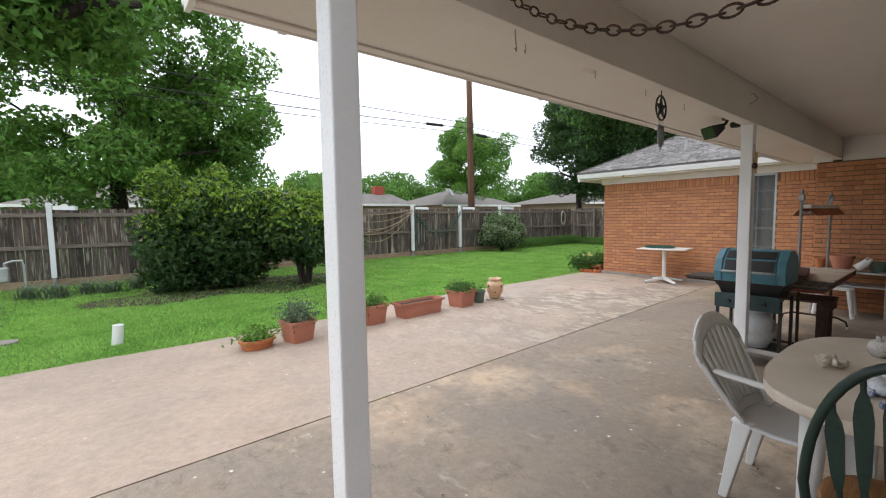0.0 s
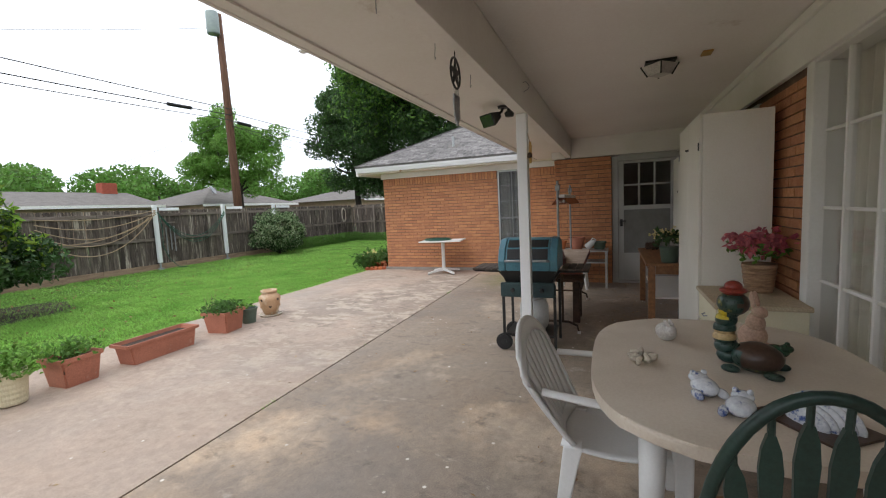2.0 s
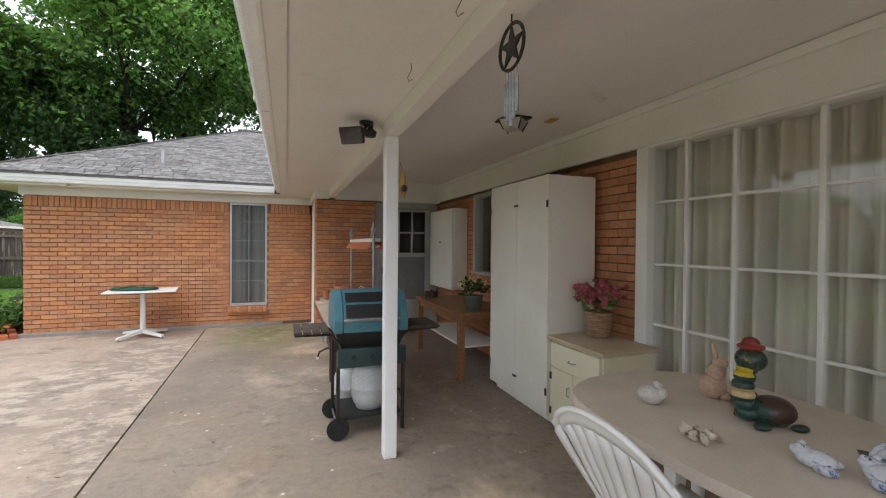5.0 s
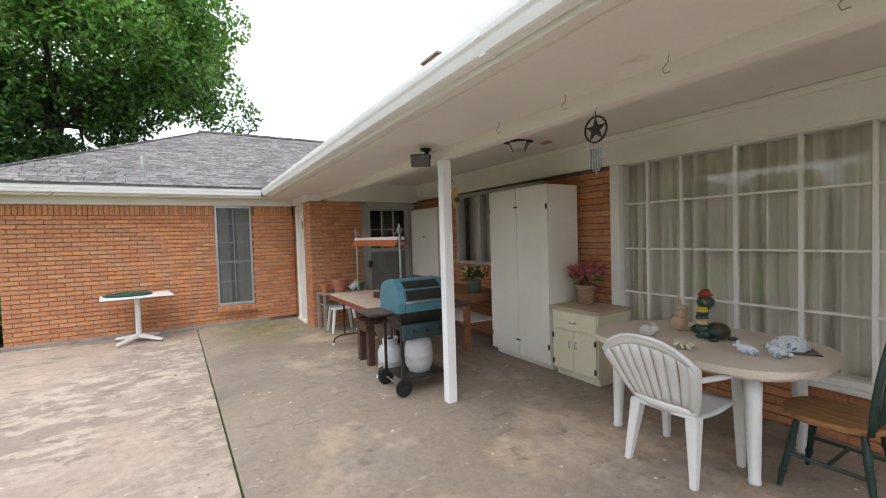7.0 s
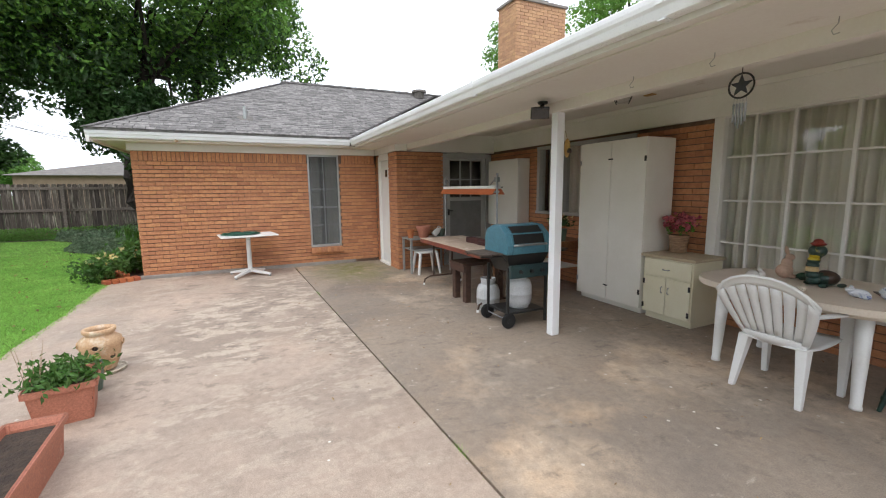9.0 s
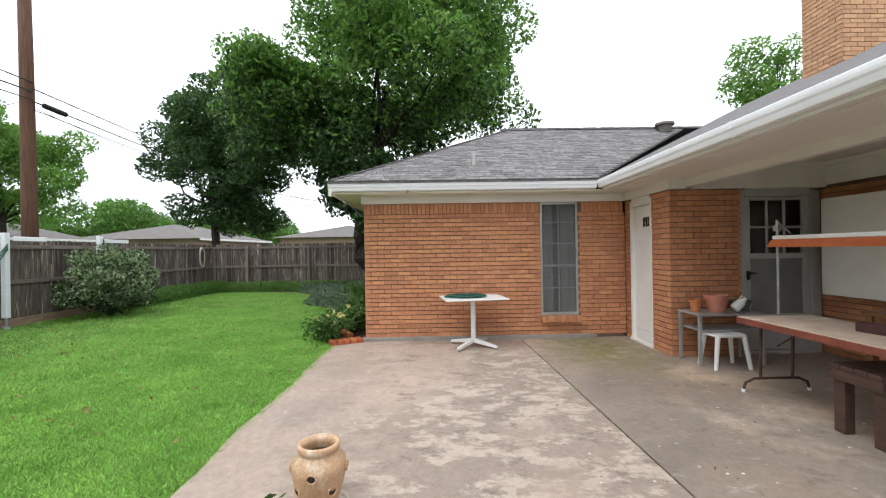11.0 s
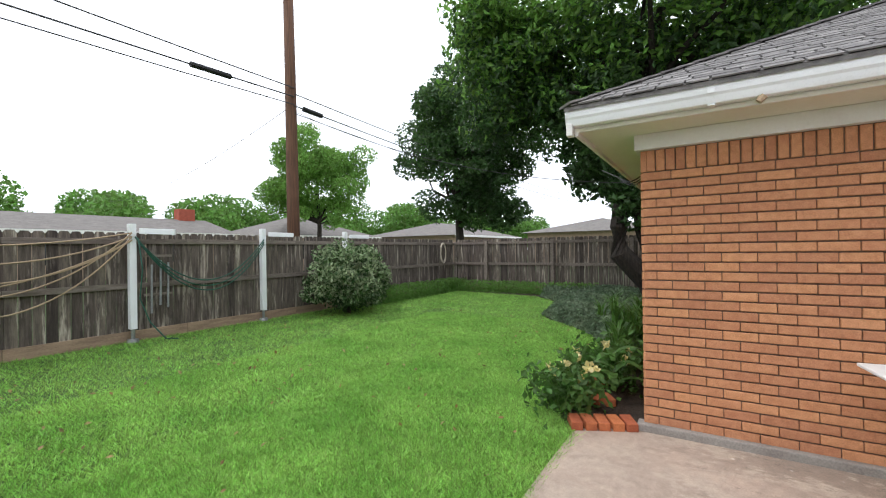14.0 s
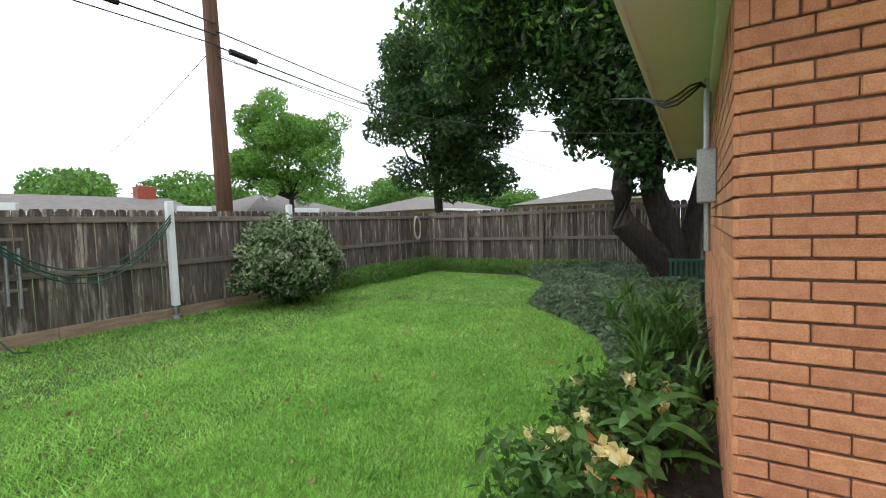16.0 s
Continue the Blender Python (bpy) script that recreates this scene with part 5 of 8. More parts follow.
lamp = thing("porch_lamp", (4.74, 0.09, CEIL), "dark metal ceiling lantern with frosted glass", "ceiling lamp")
bm = bm_new()
plate(bm, [(-0.11, -0.11), (0.11, -0.11), (0.11, 0.11), (-0.11, 0.11)], -0.018, 0.0, 0.004)
part("canopy", bm, M["metal_black"], lamp)
bm = bm_new()
lathe(bm, [(0.135, -0.02), (0.085, -0.095), (0.0, -0.098)], 4)
part("shade", bm, M["plaster_grey"], lamp)
for i in range(4):
    a = math.pi / 2 * i
    bm = bm_new()
    rod(bm, (0.138 * math.cos(a), 0.138 * math.sin(a), -0.015), (0.088 * math.cos(a), 0.088 * math.sin(a), -0.1), 0.006, seg=6)
    part("rib", bm, M["metal_black"], lamp)
bm = bm_new()
bx(bm, -0.06, 0.06, -0.035, 0.035, -0.012, 0.0, 0.004)
one("ceiling_plate", "small brown cover plate on the porch ceiling", "cover plate", (4.65, -0.22, CEIL), bm, M["tan_wood"], "plate")

flood = thing("floodlight", (4.56, 1.33, SOFFIT), "black outdoor floodlight under the eave", "floodlight")
bm = bm_new()
lathe(bm, [(0.001, -0.09), (0.035, -0.085), (0.045, -0.05), (0.02, -0.03), (0.02, 0.0), (0.001, 0.0)], 14, (0.06, -0.04, 0))
part("sensor", bm, M["metal_black"], flood)
bm = bm_new()
lathe(bm, [(0.0, -0.02), (0.045, -0.02), (0.05, 0.0), (0.0, 0.001)], 16)
part("base", bm, M["metal_black"], flood)
bm = bm_new()
tube(bm, [(0, 0, -0.01), (-0.02, 0.01, -0.05), (-0.03, 0.03, -0.07)], 0.012)
part("arm", bm, M["metal_black"], flood)
bm = bm_new()
bx(bm, -0.11, 0.03, -0.07, 0.07, -0.045, 0.045, 0.008)
for v in bm.verts:
    if v.co.x < -0.04:
        v.co.y *= 1.2
        v.co.z *= 1.25
    else:
        v.co.y *= 0.5
        v.co.z *= 0.6
head_ob = part("lamp_head", bm, M["metal_black"], flood)
head_ob.matrix_local = pose(-0.03, 0.06, -0.085, 0, -25, -35)
bm = bm_new()
bx(bm, -0.114, -0.1105, -0.074, 0.074, -0.048, 0.048)
part("lens", bm, M["glass_dark"], head_ob)

chime = thing("star_wind_chime", (2.86, BEAM_Y, 2.215), "black metal star wind chime hanging from the beam", "wind chime", turn=-88)
bm = bm_new()
n = 28
tube(bm, [(0, 0.072 * math.cos(2 * math.pi * i / n), -0.105 + 0.072 * math.sin(2 * math.pi * i / n)) for i in range(n + 1)], 0.006, 6)
part("ring", bm, M["metal_black"], chime)
bm = bm_new()
pts = [((0.066 if i % 2 == 0 else 0.027) * math.sin(math.pi * i / 5), (0.066 if i % 2 == 0 else 0.027) * math.cos(math.pi * i / 5)) for i in range(10)]
fr, bk = [bm.verts.new((0.004, y, -0.105 + z)) for y, z in pts], [bm.verts.new((-0.004, y, -0.105 + z)) for y, z in pts]
bm.faces.new(fr)
bm.faces.new(bk[::-1])
for i in range(10):
    bm.faces.new((fr[i], bk[i], bk[(i + 1) % 10], fr[(i + 1) % 10]))
part("star", bm, M["metal_black"], chime)
bm = bm_new()
rod(bm, (0, 0, 0), (0, 0, -0.035), 0.003, seg=5)
part("hook", bm, M["metal_black"], chime)
for k, (dy, ln) in enumerate(((-0.035, 0.11), (-0.017, 0.13), (0.0, 0.15), (0.017, 0.13), (0.035, 0.11))):
    bm = bm_new()
    rod(bm, (0, dy, -0.175), (0, dy, -0.215), 0.0012, seg=4)
    rod(bm, (0, dy, -0.21), (0, dy, -0.21 - ln), 0.006, seg=8)
    part("chime_tube", bm, M["steel"], chime)

for x, y, z in ((1.5, 1.14, 2.215), (1.75, 1.3, SOFFIT), (2.35, 1.3, SOFFIT), (3.55, 1.3, SOFFIT), (2.95, 1.3, SOFFIT)):
    bm = bm_new()
    tube(bm, [(0, 0, 0.0), (0, 0, -0.03), (0.012, 0, -0.045), (0.024, 0, -0.06), (0.015, 0, -0.08), (-0.008, 0, -0.075)], 0.0025, 5)
    one("ceiling_hook", "small grey screw hook under the eave", "hook", (x, y, z), bm, M["steel"], "hook", "hooks under the eave", 30)
bm = bm_new()
n = 20
tube(bm, [(0.045 * math.cos(2 * math.pi * i / n), 0.01 * math.sin(i), -0.03 + 0.04 * math.sin(2 * math.pi * i / n)) for i in range(n + 1)], 0.003, 5)
one("wire_coil", "small coil of grey wire on the beam", "wire", (4.35, BEAM_Y - 0.06, 2.42), bm, M["steel"], "coil", "", 60)

# chain between two ceiling hooks
chain = thing("chain", (1.45, 1.11, 2.25), "rusty dark chain looped under the porch ceiling", "chain")
p0, p1 = Vector((1.42, 1.11, 2.31)), Vector((1.30, -0.62, 2.44))
bm = bm_new()
n = 14
tube(bm, [(0.026 * math.cos(2 * math.pi * i / n), 0.014 * math.sin(2 * math.pi * i / n), 0) for i in range(n + 1)], 0.0035, 6)
M["rust"] = mat("rusty_iron", (0.08, 0.045, 0.03, 1), (0.045, 0.03, 0.022, 1), rough=0.7, bump=0.2)
link_me = mesh_of(bm, "link", M["rust"], True)
n = 44
cpt = lambda k: p0.lerp(p1, k) + Vector((0, 0, -0.42 * 4 * k * (1 - k)))
for i in range(n):
    a, b = cpt(i / n), cpt((i + 1) / n)
    o = new("link", link_me)
    o.parent = chain
    o.matrix_world = Matrix.Translation((a + b) / 2) @ (b - a).to_track_quat("X", "Z").to_matrix().to_4x4() @ pose(0, 0, 0, 90 * (i % 2) + 20)

orn = thing("hanging_ornament", (4.475, 1.09, 1.9), "honey-coloured wooden ornament hung on the post", "ornament")
bm = bm_new()
plate(bm, oval(0.028, 0.09, 2.0, 20), -0.009, 0.009, 0.003)
o = part("plaque", bm, M["tan_wood"], orn)
o.matrix_local = pose(0, 0, -0.02, 90, 0, 20)
bm = bm_new()
lathe(bm, [(0.0, 0), (0.02, 0.005), (0.022, 0.03), (0.012, 0.045), (0, 0.048)], 12, (-0.03, 0.0, -0.07))
part("bell", bm, M["rust"], orn)
bm = bm_new()
rod(bm, (0.0, 0, 0.06), (0.01, 0.02, 0.14), 0.003, seg=5)
part("cord", bm, M["rope"], orn)

# ---- tall cabinet, chest and what stands on it ----
cab = thing("tall_cabinet", (5.115, -0.405, 0), "tall cream painted two-door wooden cabinet", "cabinet")
bm = bm_new()
bx(bm, -0.515, 0.515, -0.235, 0.215, 0.10, 2.06, 0.005)
bx(bm, -0.49, 0.49, -0.2, 0.17, 0.0, 0.10, 0.004)
part("body", bm, M["cream"], cab)
for k, (a, b) in enumerate(((-0.515, -0.008), (-0.002, 0.515))):
    bm = bm_new()
    bx(bm, a, b, 0.217, 0.237, 0.075, 2.062, 0.004)
    d = part("door", bm, M["cream"], cab)
    for z in (0.27, 1.82):
        bm = bm_new()
        hx = b - 0.012 if k else a + 0.012
        bx(bm, hx - 0.014, hx + 0.014, 0.238, 0.244, z - 0.03, z + 0.03, 0.002)
        part("hinge", bm, M["metal_black"] if not k else M["steel"], d)
for z in (0.26, 1.84):
    bm = bm_new()
    bx(bm, -0.035, 0.035, 0.238, 0.246, z - 0.008, z + 0.008, 0.002)
    rod(bm, (-0.02, 0.245, z), (-0.02, 0.262, z), 0.007, seg=8)
    part("latch", bm, M["metal_black"], cab)

chest = thing("small_cupboard", (4.27, -0.41, 0), "yellowed cream cupboard with one drawer and two doors", "cupboard")
bm = bm_new()
bx(bm, -0.30, 0.30, -0.25, 0.22, 0.07, 0.715, 0.004)
bx(bm, -0.28, 0.28, -0.23, 0.18, 0.0, 0.07, 0.003)
part("body", bm, M["chest"], chest)
bm = bm_new()
bx(bm, -0.335, 0.325, -0.26, 0.255, 0.716, 0.748, 0.008)
part("worktop", bm, M["chest_top"], chest)
bm = bm_new()
bx(bm, -0.285, 0.285, 0.222, 0.240, 0.52, 0.70, 0.005)
d = part("drawer", bm, M["chest"], chest)
bm = bm_new()
tube(bm, [(-0.04, 0.242, 0.60), (-0.03, 0.262, 0.595), (0.03, 0.262, 0.595), (0.04, 0.242, 0.60)], 0.005, 6)
part("handle", bm, M["steel"], d)
for a, b, s in ((-0.285, -0.003, -0.04), (0.003, 0.285, 0.04)):
    bm = bm_new()
    bx(bm, a, b, 0.222, 0.240, 0.085, 0.50, 0.005)
    d = part("door", bm, M["chest"], chest)
    bm = bm_new()
    tube(bm, [(s, 0.242, 0.33), (s, 0.262, 0.34), (s, 0.262, 0.39), (s, 0.242, 0.40)], 0.005, 6)
    part("handle", bm, M["steel"], d)
    for z in (0.15, 0.43):
        bm = bm_new()
        hx = a + 0.01 if s < 0 else b - 0.01
        bx(bm, hx - 0.012, hx + 0.012, 0.2405, 0.245, z - 0.028, z + 0.028)
        part("hinge", bm, M["metal_black"], d)


def flower_pot(name, at, label, pot_profile, pot_mat, petals, leaf_m, top, spread, n_flowers, seed, flower_size=0.03, leaf_size=0.03, n_leaves=150, rib=False):
    ob = thing(name, at, label, "potted plant")
    bm = bm_new()
    lathe(bm, pot_profile, 28)
    part("pot", bm, M[pot_mat], ob, smooth=not rib)
    rng = np.random.default_rng(seed)
    zs = max(p[1] for p in pot_profile)
    bm = bm_new()
    rr = max(p[0] for p in pot_profile) * 0.86
    lathe(bm, [(0, zs - 0.03), (rr, zs - 0.03), (rr, zs - 0.02), (0, zs - 0.012)], 20)
    part("soil", bm, M["soil"], ob)
    c = rng.normal(size=(n_leaves, 3)) * np.array([spread, spread, top * 0.28]) * 0.55 + np.array([0, 0, zs + top * 0.42])
    c[:, 2] = np.maximum(c[:, 2], zs - 0.02)
    cr = new("leaves", leaves_mesh("leaves", c, c - np.array([0, 0, zs]), leaf_size, M[leaf_m], rng, 0.5))
    cr.parent = ob
    if petals:
        f = rng.normal(size=(n_flowers, 3)) * np.array([spread, spread, top * 0.26]) * 0.62 + np.array([0, 0, zs + top * 0.6])
        c = np.repeat(f, 7, 0) + rng.normal(size=(n_flowers * 7, 3)) * flower_size * 0.6
        fl = new("blossoms", leaves_mesh("blossoms", c, c - np.array([0, 0, zs]), flower_size, M[petals], rng, 0.75))
        fl.parent = ob
    return ob


RIBS = [(0.001, 0.0)] + [(0.082 + 0.022 * k / 10 + (0.005 if k % 2 else 0), 0.005 + 0.0195 * k) for k in range(11)] + [(0.108, 0.205), (0.095, 0.205)]
flower_pot("flower_basket", (4.39, -0.51, 0.748), "ribbed tan basket of pink artificial flowers", RIBS, "wicker", "pink", "leaf_mid", 0.24, 0.135, 75, 3, 0.024, 0.03, 110, rib=True)

# ---- garden table, chairs ----
tbl = thing("garden_table", (2.90, 0.0, 0), "oval beige resin garden table, dusty and stained", "table")
bm = bm_new()
plate(bm, oval(0.735, 0.545, 3.0), 0.675, 0.722, 0.014)
part("tabletop", bm, M["resin_tan"], tbl)
bm = bm_new()
plate(bm, oval(0.64, 0.44, 3.0), 0.63, 0.674, 0.004)
part("apron", bm, M["resin_tan"], tbl)
for sx in (-1, 1):
    for sy in (-1, 1):
        bm = bm_new()
        lathe(bm, [(0.001, 0.0), (0.034, 0.0), (0.036, 0.02), (0.031, 0.03), (0.042, 0.35), (0.05, 0.63), (0.001, 0.632)], 18)
        lg = part("leg", bm, M["resin"], tbl, smooth=True)
        lg.matrix_local = pose(sx * 0.47, sy * 0.335, 0, sy * 1.5, -sx * 1.5, 0)

chair = thing("plastic_armchair", (2.81, 0.445, 0), "white moulded plastic armchair drawn up to the table", "chair")


def sheet(pts_rows, th):
    """A moulded sheet through rows of points, with thickness."""
    bm = bm_new()
    g = [[bm.verts.new(p) for p in row] for row in pts_rows]
    for a, b in zip(g, g[1:]):
        for i in range(len(a) - 1):
            bm.faces.new((a[i], a[i + 1], b[i + 1], b[i]))
    bmesh.ops.recalc_face_normals(bm, faces=bm.faces)
    bmesh.ops.solidify(bm, geom=list(bm.faces), thickness=th)
    return bm


rows = []
for j in range(9):
    v = j / 8
    y = -0.24 + 0.46 * v
    rows.append([(u * (0.235 - 0.03 * v), y, 0.425 - 0.03 * math.sin(v * math.pi) - 0.02 * v + 0.012 * (u * u)) for u in [k / 6 - 1 for k in range(13)]])
part("seat", sheet(rows, 0.012), M["resin"], chair, smooth=True)


def back_point(u, v):
    """u across from -1 to 1, v up from 0 to 1, on the curved back."""
    top = 0.50 * (1 - 0.3 * abs(u) ** 2.4)
    w = 0.19 + 0.145 * v ** 0.8 - 0.05 * max(0, v - 0.6) ** 1.5
    return (u * w, 0.215 + 0.205 * v - 0.055 * u * u, 0.40 + v * top)


for k in range(7):
    u0, u1 = -0.838 + k * 0.24, -0.838 + k * 0.24 + 0.236 - 0.034
    part("back_slat", sheet([[back_point(u0 + (u1 - u0) * i / 2, 0.12 + 0.74 * j / 6) for i in range(3)] for j in range(7)], 0.009), M["resin"], chair, smooth=True)
part("back_top", sheet([[back_point(-1 + 0.1 * i, v) for i in range(21)] for v in (0.855, 0.90, 0.95, 0.99)], 0.012), M["resin"], chair, smooth=True)
for s in (-1, 1):
    part("back_edge", sheet([[back_point(s * u, 0.1 + 0.8 * j / 6) for u in (0.83, 0.91, 0.99)] for j in range(7)], 0.012), M["resin"], chair, smooth=True)
rim = [back_point(-0.97, v / 8) for v in range(0, 8)] + [back_point(-1 + 0.2 * i, 0.985) for i in range(1, 10)] + [back_point(0.97, v / 8) for v in range(7, -1, -1)]
bm = bm_new()
tube(bm, rim, 0.012, 8)
part("back_rim", bm, M["resin"], chair, smooth=True)
part("back_base", sheet([[back_point(-0.95 + 1.9 * i / 10, v) for i in range(11)] for v in (0.0, 0.06, 0.13)], 0.012), M["resin"], chair, smooth=True)
for s in (-1, 1):
    rows = []
    for j in range(8):
        v = j / 7
        y = 0.285 - 0.535 * v
        z = 0.665 - 0.03 * v - (0.05 * max(0, v - 0.82) / 0.18)
        xo = s * (0.255 + 0.03 * math.sin(v * math.pi))
        rows.append([(xo + s * d, y, z + 0.012 * (1 - (d / 0.03) ** 2)) for d in (-0.03, -0.01, 0.01, 0.03)])
    part("armrest", sheet(rows, 0.012), M["resin"], chair, smooth=True)
    for fx, fy, tx, ty, tz in ((0.255, -0.25, 0.262, -0.235, 0.63), (0.225, 0.24, 0.20, 0.17, 0.41)):
        bm = bm_new()
        b = [bm.verts.new((s * (fx + dx), fy + dy, 0.0)) for dx, dy in ((-0.028, -0.02), (0.012, -0.02), (0.012, 0.02), (-0.028, 0.02))]
        t = [bm.verts.new((s * (tx + dx), ty + dy, tz)) for dx, dy in ((-0.055, -0.04), (0.018, -0.04), (0.018, 0.04), (-0.055, 0.04))]
        bm.faces.new(b)
        bm.faces.new(t)
        for i in range(4):
            bm.faces.new((b[i], b[(i + 1) % 4], t[(i + 1) % 4], t[i]))
        bmesh.ops.bevel(bm, geom=list(bm.edges), offset=0.007, segments=2, profile=0.5, affect="EDGES")
        part("leg", bm, M["resin"], chair)

wind = thing("windsor_chair", (2.14, 0.03, 0), "dark green arrow-back wooden chair with a worn brown seat", "chair", turn=0)
bm = bm_new()
plate(bm, [(0.235 * c * (1.02 if c > 0 else 0.95), 0.225 * s * (1.0 if c > 0 else 0.92)) for c, s in oval(1, 1, 2.7, 36)], 0.425, 0.46, 0.012)
part("seat", bm, M["seat_wood"], wind)
for sx, sy in ((1, 1), (1, -1), (-1, 1), (-1, -1)):
    bm = bm_new()
    a, b = Vector((sx * 0.14, sy * 0.13, 0.43)), Vector((sx * 0.21, sy * 0.2, 0.0))
    for k0, k1, r0, r1 in ((0, 0.35, 0.014, 0.021), (0.35, 0.4, 0.021, 0.017), (0.4, 0.75, 0.02, 0.016), (0.75, 0.8, 0.021, 0.021), (0.8, 1.0, 0.017, 0.012)):
        rod(bm, a.lerp(b, k0), a.lerp(b, k1), r0, r1, 10)
    part("leg", bm, M["green_paint"], wind)
for p, q in (((0.178, 0.168, 0.2), (-0.178, 0.168, 0.2)), ((0.178, -0.168, 0.2), (-0.178, -0.168, 0.2)), ((0, 0.168, 0.2), (0, -0.168, 0.2))):
    bm = bm_new()
    rod(bm, p, q, 0.011, seg=8)
    part("stretcher", bm, M["green_paint"], wind)


def hoop(a):
    s, c = math.sin(a), math.cos(a)
    h = max(0, s)
    return Vector((-0.19 - 0.06 * h ** 0.9, 0.235 * c * (1.0 if s > 0.02 else 0.93), 0.455 + 0.57 * h ** 0.8))


bm = bm_new()
tube(bm, [hoop(math.pi * i / 24) for i in range(25)], 0.0155, 8)
part("hoop", bm, M["green_paint"], wind, smooth=True)
for k in range(6):
    y = -0.15 + 0.06 * k
    yt = y * 1.12
    h = math.sqrt(max(0.0, 1 - (yt / 0.235) ** 2))
    a, b = Vector((-0.185, y * 0.9, 0.455)), Vector((-0.19 - 0.06 * h ** 0.9, yt, 0.455 + 0.57 * h ** 0.8))
    bm = bm_new()
    rod(bm, a, a.lerp(b, 0.3), 0.009, 0.010, 8)
    rod(bm, a.lerp(b, 0.88), b, 0.008, 0.008, 8)
    ring = []
    for t_, w, th in ((0.28, 0.009, 0.008), (0.4, 0.017, 0.007), (0.72, 0.024, 0.006), (0.82, 0.019, 0.006), (0.89, 0.008, 0.007)):
        c = a.lerp(b, t_)
        ring.append([bm.verts.new(c + Vector((dx, dy, 0))) for dx, dy in ((-th, -w), (th, -w), (th, w), (-th, w))])
    for r0, r1 in zip(ring, ring[1:]):
        for i in range(4):
            bm.faces.new((r0[i], r0[(i + 1) % 4], r1[(i + 1) % 4], r1[i]))
    part("arrow_spindle", bm, M["green_paint"], wind)


# ---- figures on the table ----
def blob(bm, c, r, m=None, seg=14):
    mm = Matrix.Translation(c) @ (m or Matrix.Identity(4)) @ Matrix.Diagonal((*r, 1))
    return bmesh.ops.create_uvsphere(bm, u_segments=seg, v_segments=seg // 2 + 2, radius=1, matrix=mm)["verts"]


TT = 0.722
bm = bm_new()
blob(bm, (0, 0, 0.045), (0.06, 0.045, 0.046))
blob(bm, (-0.05, 0.01, 0.065), (0.03, 0.026, 0.028))
for s in (-1, 1):
    blob(bm, (-0.035, 0.01 + s * 0.012, 0.098), (0.024, 0.009, 0.013), pose(0, 0, 0, 0, -30, 0))
one("rabbit_figure", "small pale grey crouching rabbit ornament", "ornament", (3.2, 0.2, TT), bm, M["plaster_grey"], "b", "ornaments on the table", 30, True)
bm = bm_new()
blob(bm, (0, 0, 0.06), (0.062, 0.055, 0.062))
blob(bm, (-0.012, 0, 0.12), (0.042, 0.038, 0.055))
blob(bm, (-0.03, 0, 0.178), (0.036, 0.027, 0.028))
for s in (-1, 1):
    blob(bm, (-0.005, s * 0.014, 0.235), (0.012, 0.008, 0.04), pose(0, 0, 0, s * 6, 12, 0))
    blob(bm, (-0.05, s * 0.022, 0.02), (0.03, 0.014, 0.018))
one("rabbit_figure", "pinkish plaster sitting rabbit ornament", "ornament", (3.16, -0.16, TT), bm, M["plaster_pink"], "b", "ornaments on the table", 40, True)
bm = bm_new()
blob(bm, (0.005, 0, 0.06), (0.095, 0.08, 0.062))
for i in range(6):
    k = i / 5
    blob(bm, (-0.09 - 0.02 * math.sin(k * 3), 0, 0.05 + 0.19 * k), (0.048 - 0.008 * k, 0.048 - 0.008 * k, 0.035))
blob(bm, (-0.08, 0, 0.275), (0.06, 0.057, 0.052))
blob(bm, (-0.08, 0, 0.33), (0.052, 0.052, 0.016))
blob(bm, (-0.08, 0, 0.345), (0.034, 0.034, 0.026))
for sx in (-0.07, 0.075):
    for s in (-1, 1):
        blob(bm, (sx, s * 0.068, 0.015), (0.035, 0.022, 0.016))
turtle = one("turtle_figure", "dark glazed long-necked turtle ornament with yellow spots", "ornament", (2.85, -0.09, TT), bm, M["motley"], "b", "ornaments on the table", 245, True)
for extra in ("red_glaze", "yellow_glaze", "cream_glaze", "brown"):
    if extra not in M:
        c = {"red_glaze": (0.30, 0.04, 0.025, 1), "yellow_glaze": (0.62, 0.46, 0.03, 1), "cream_glaze": (0.55, 0.40, 0.20, 1)}[extra]
        M[extra] = mat(extra, c, None, rough=0.35, bump=0.08)
    turtle.data.materials.append(M[extra])
for poly in turtle.data.polygons:
    c = poly.center
    if c.z > 0.312:
        poly.material_index = 1
    elif c.x < -0.095 and 0.21 < c.z < 0.24:
        poly.material_index = 2
    elif c.x < -0.02 and 0.115 < c.z < 0.16:
        poly.material_index = 3
    elif c.x > -0.045 and c.z > 0.03:
        poly.material_index = 4
shells = thing("shell_cluster", (2.85, 0.33, TT), "cluster of white and brown shells", "ornament", "ornaments on the table")
rnd = random.Random(4)
for i in range(16):
    a = i * 0.9
    bm = bm_new()
    blob(bm, (0.045 * math.cos(a), 0.038 * math.sin(a), 0.018 + 0.008 * (i % 3)), (0.028, 0.012, 0.012), pose(0, 0, 0, rnd.uniform(-40, 40), rnd.uniform(-40, 40), math.degrees(a)), 8)
    part("shell", bm, M["shell"], shells, smooth=True)
bm = bm_new()
blob(bm, (0, 0, 0.028), (0.05, 0.038, 0.028))
blob(bm, (-0.035, 0, 0.045), (0.028, 0.03, 0.018))
for s in (-1, 1):
    blob(bm, (-0.035, s * 0.018, 0.062), (0.01, 0.009, 0.009))
    blob(bm, (0.03, s * 0.038, 0.015), (0.03, 0.014, 0.015))
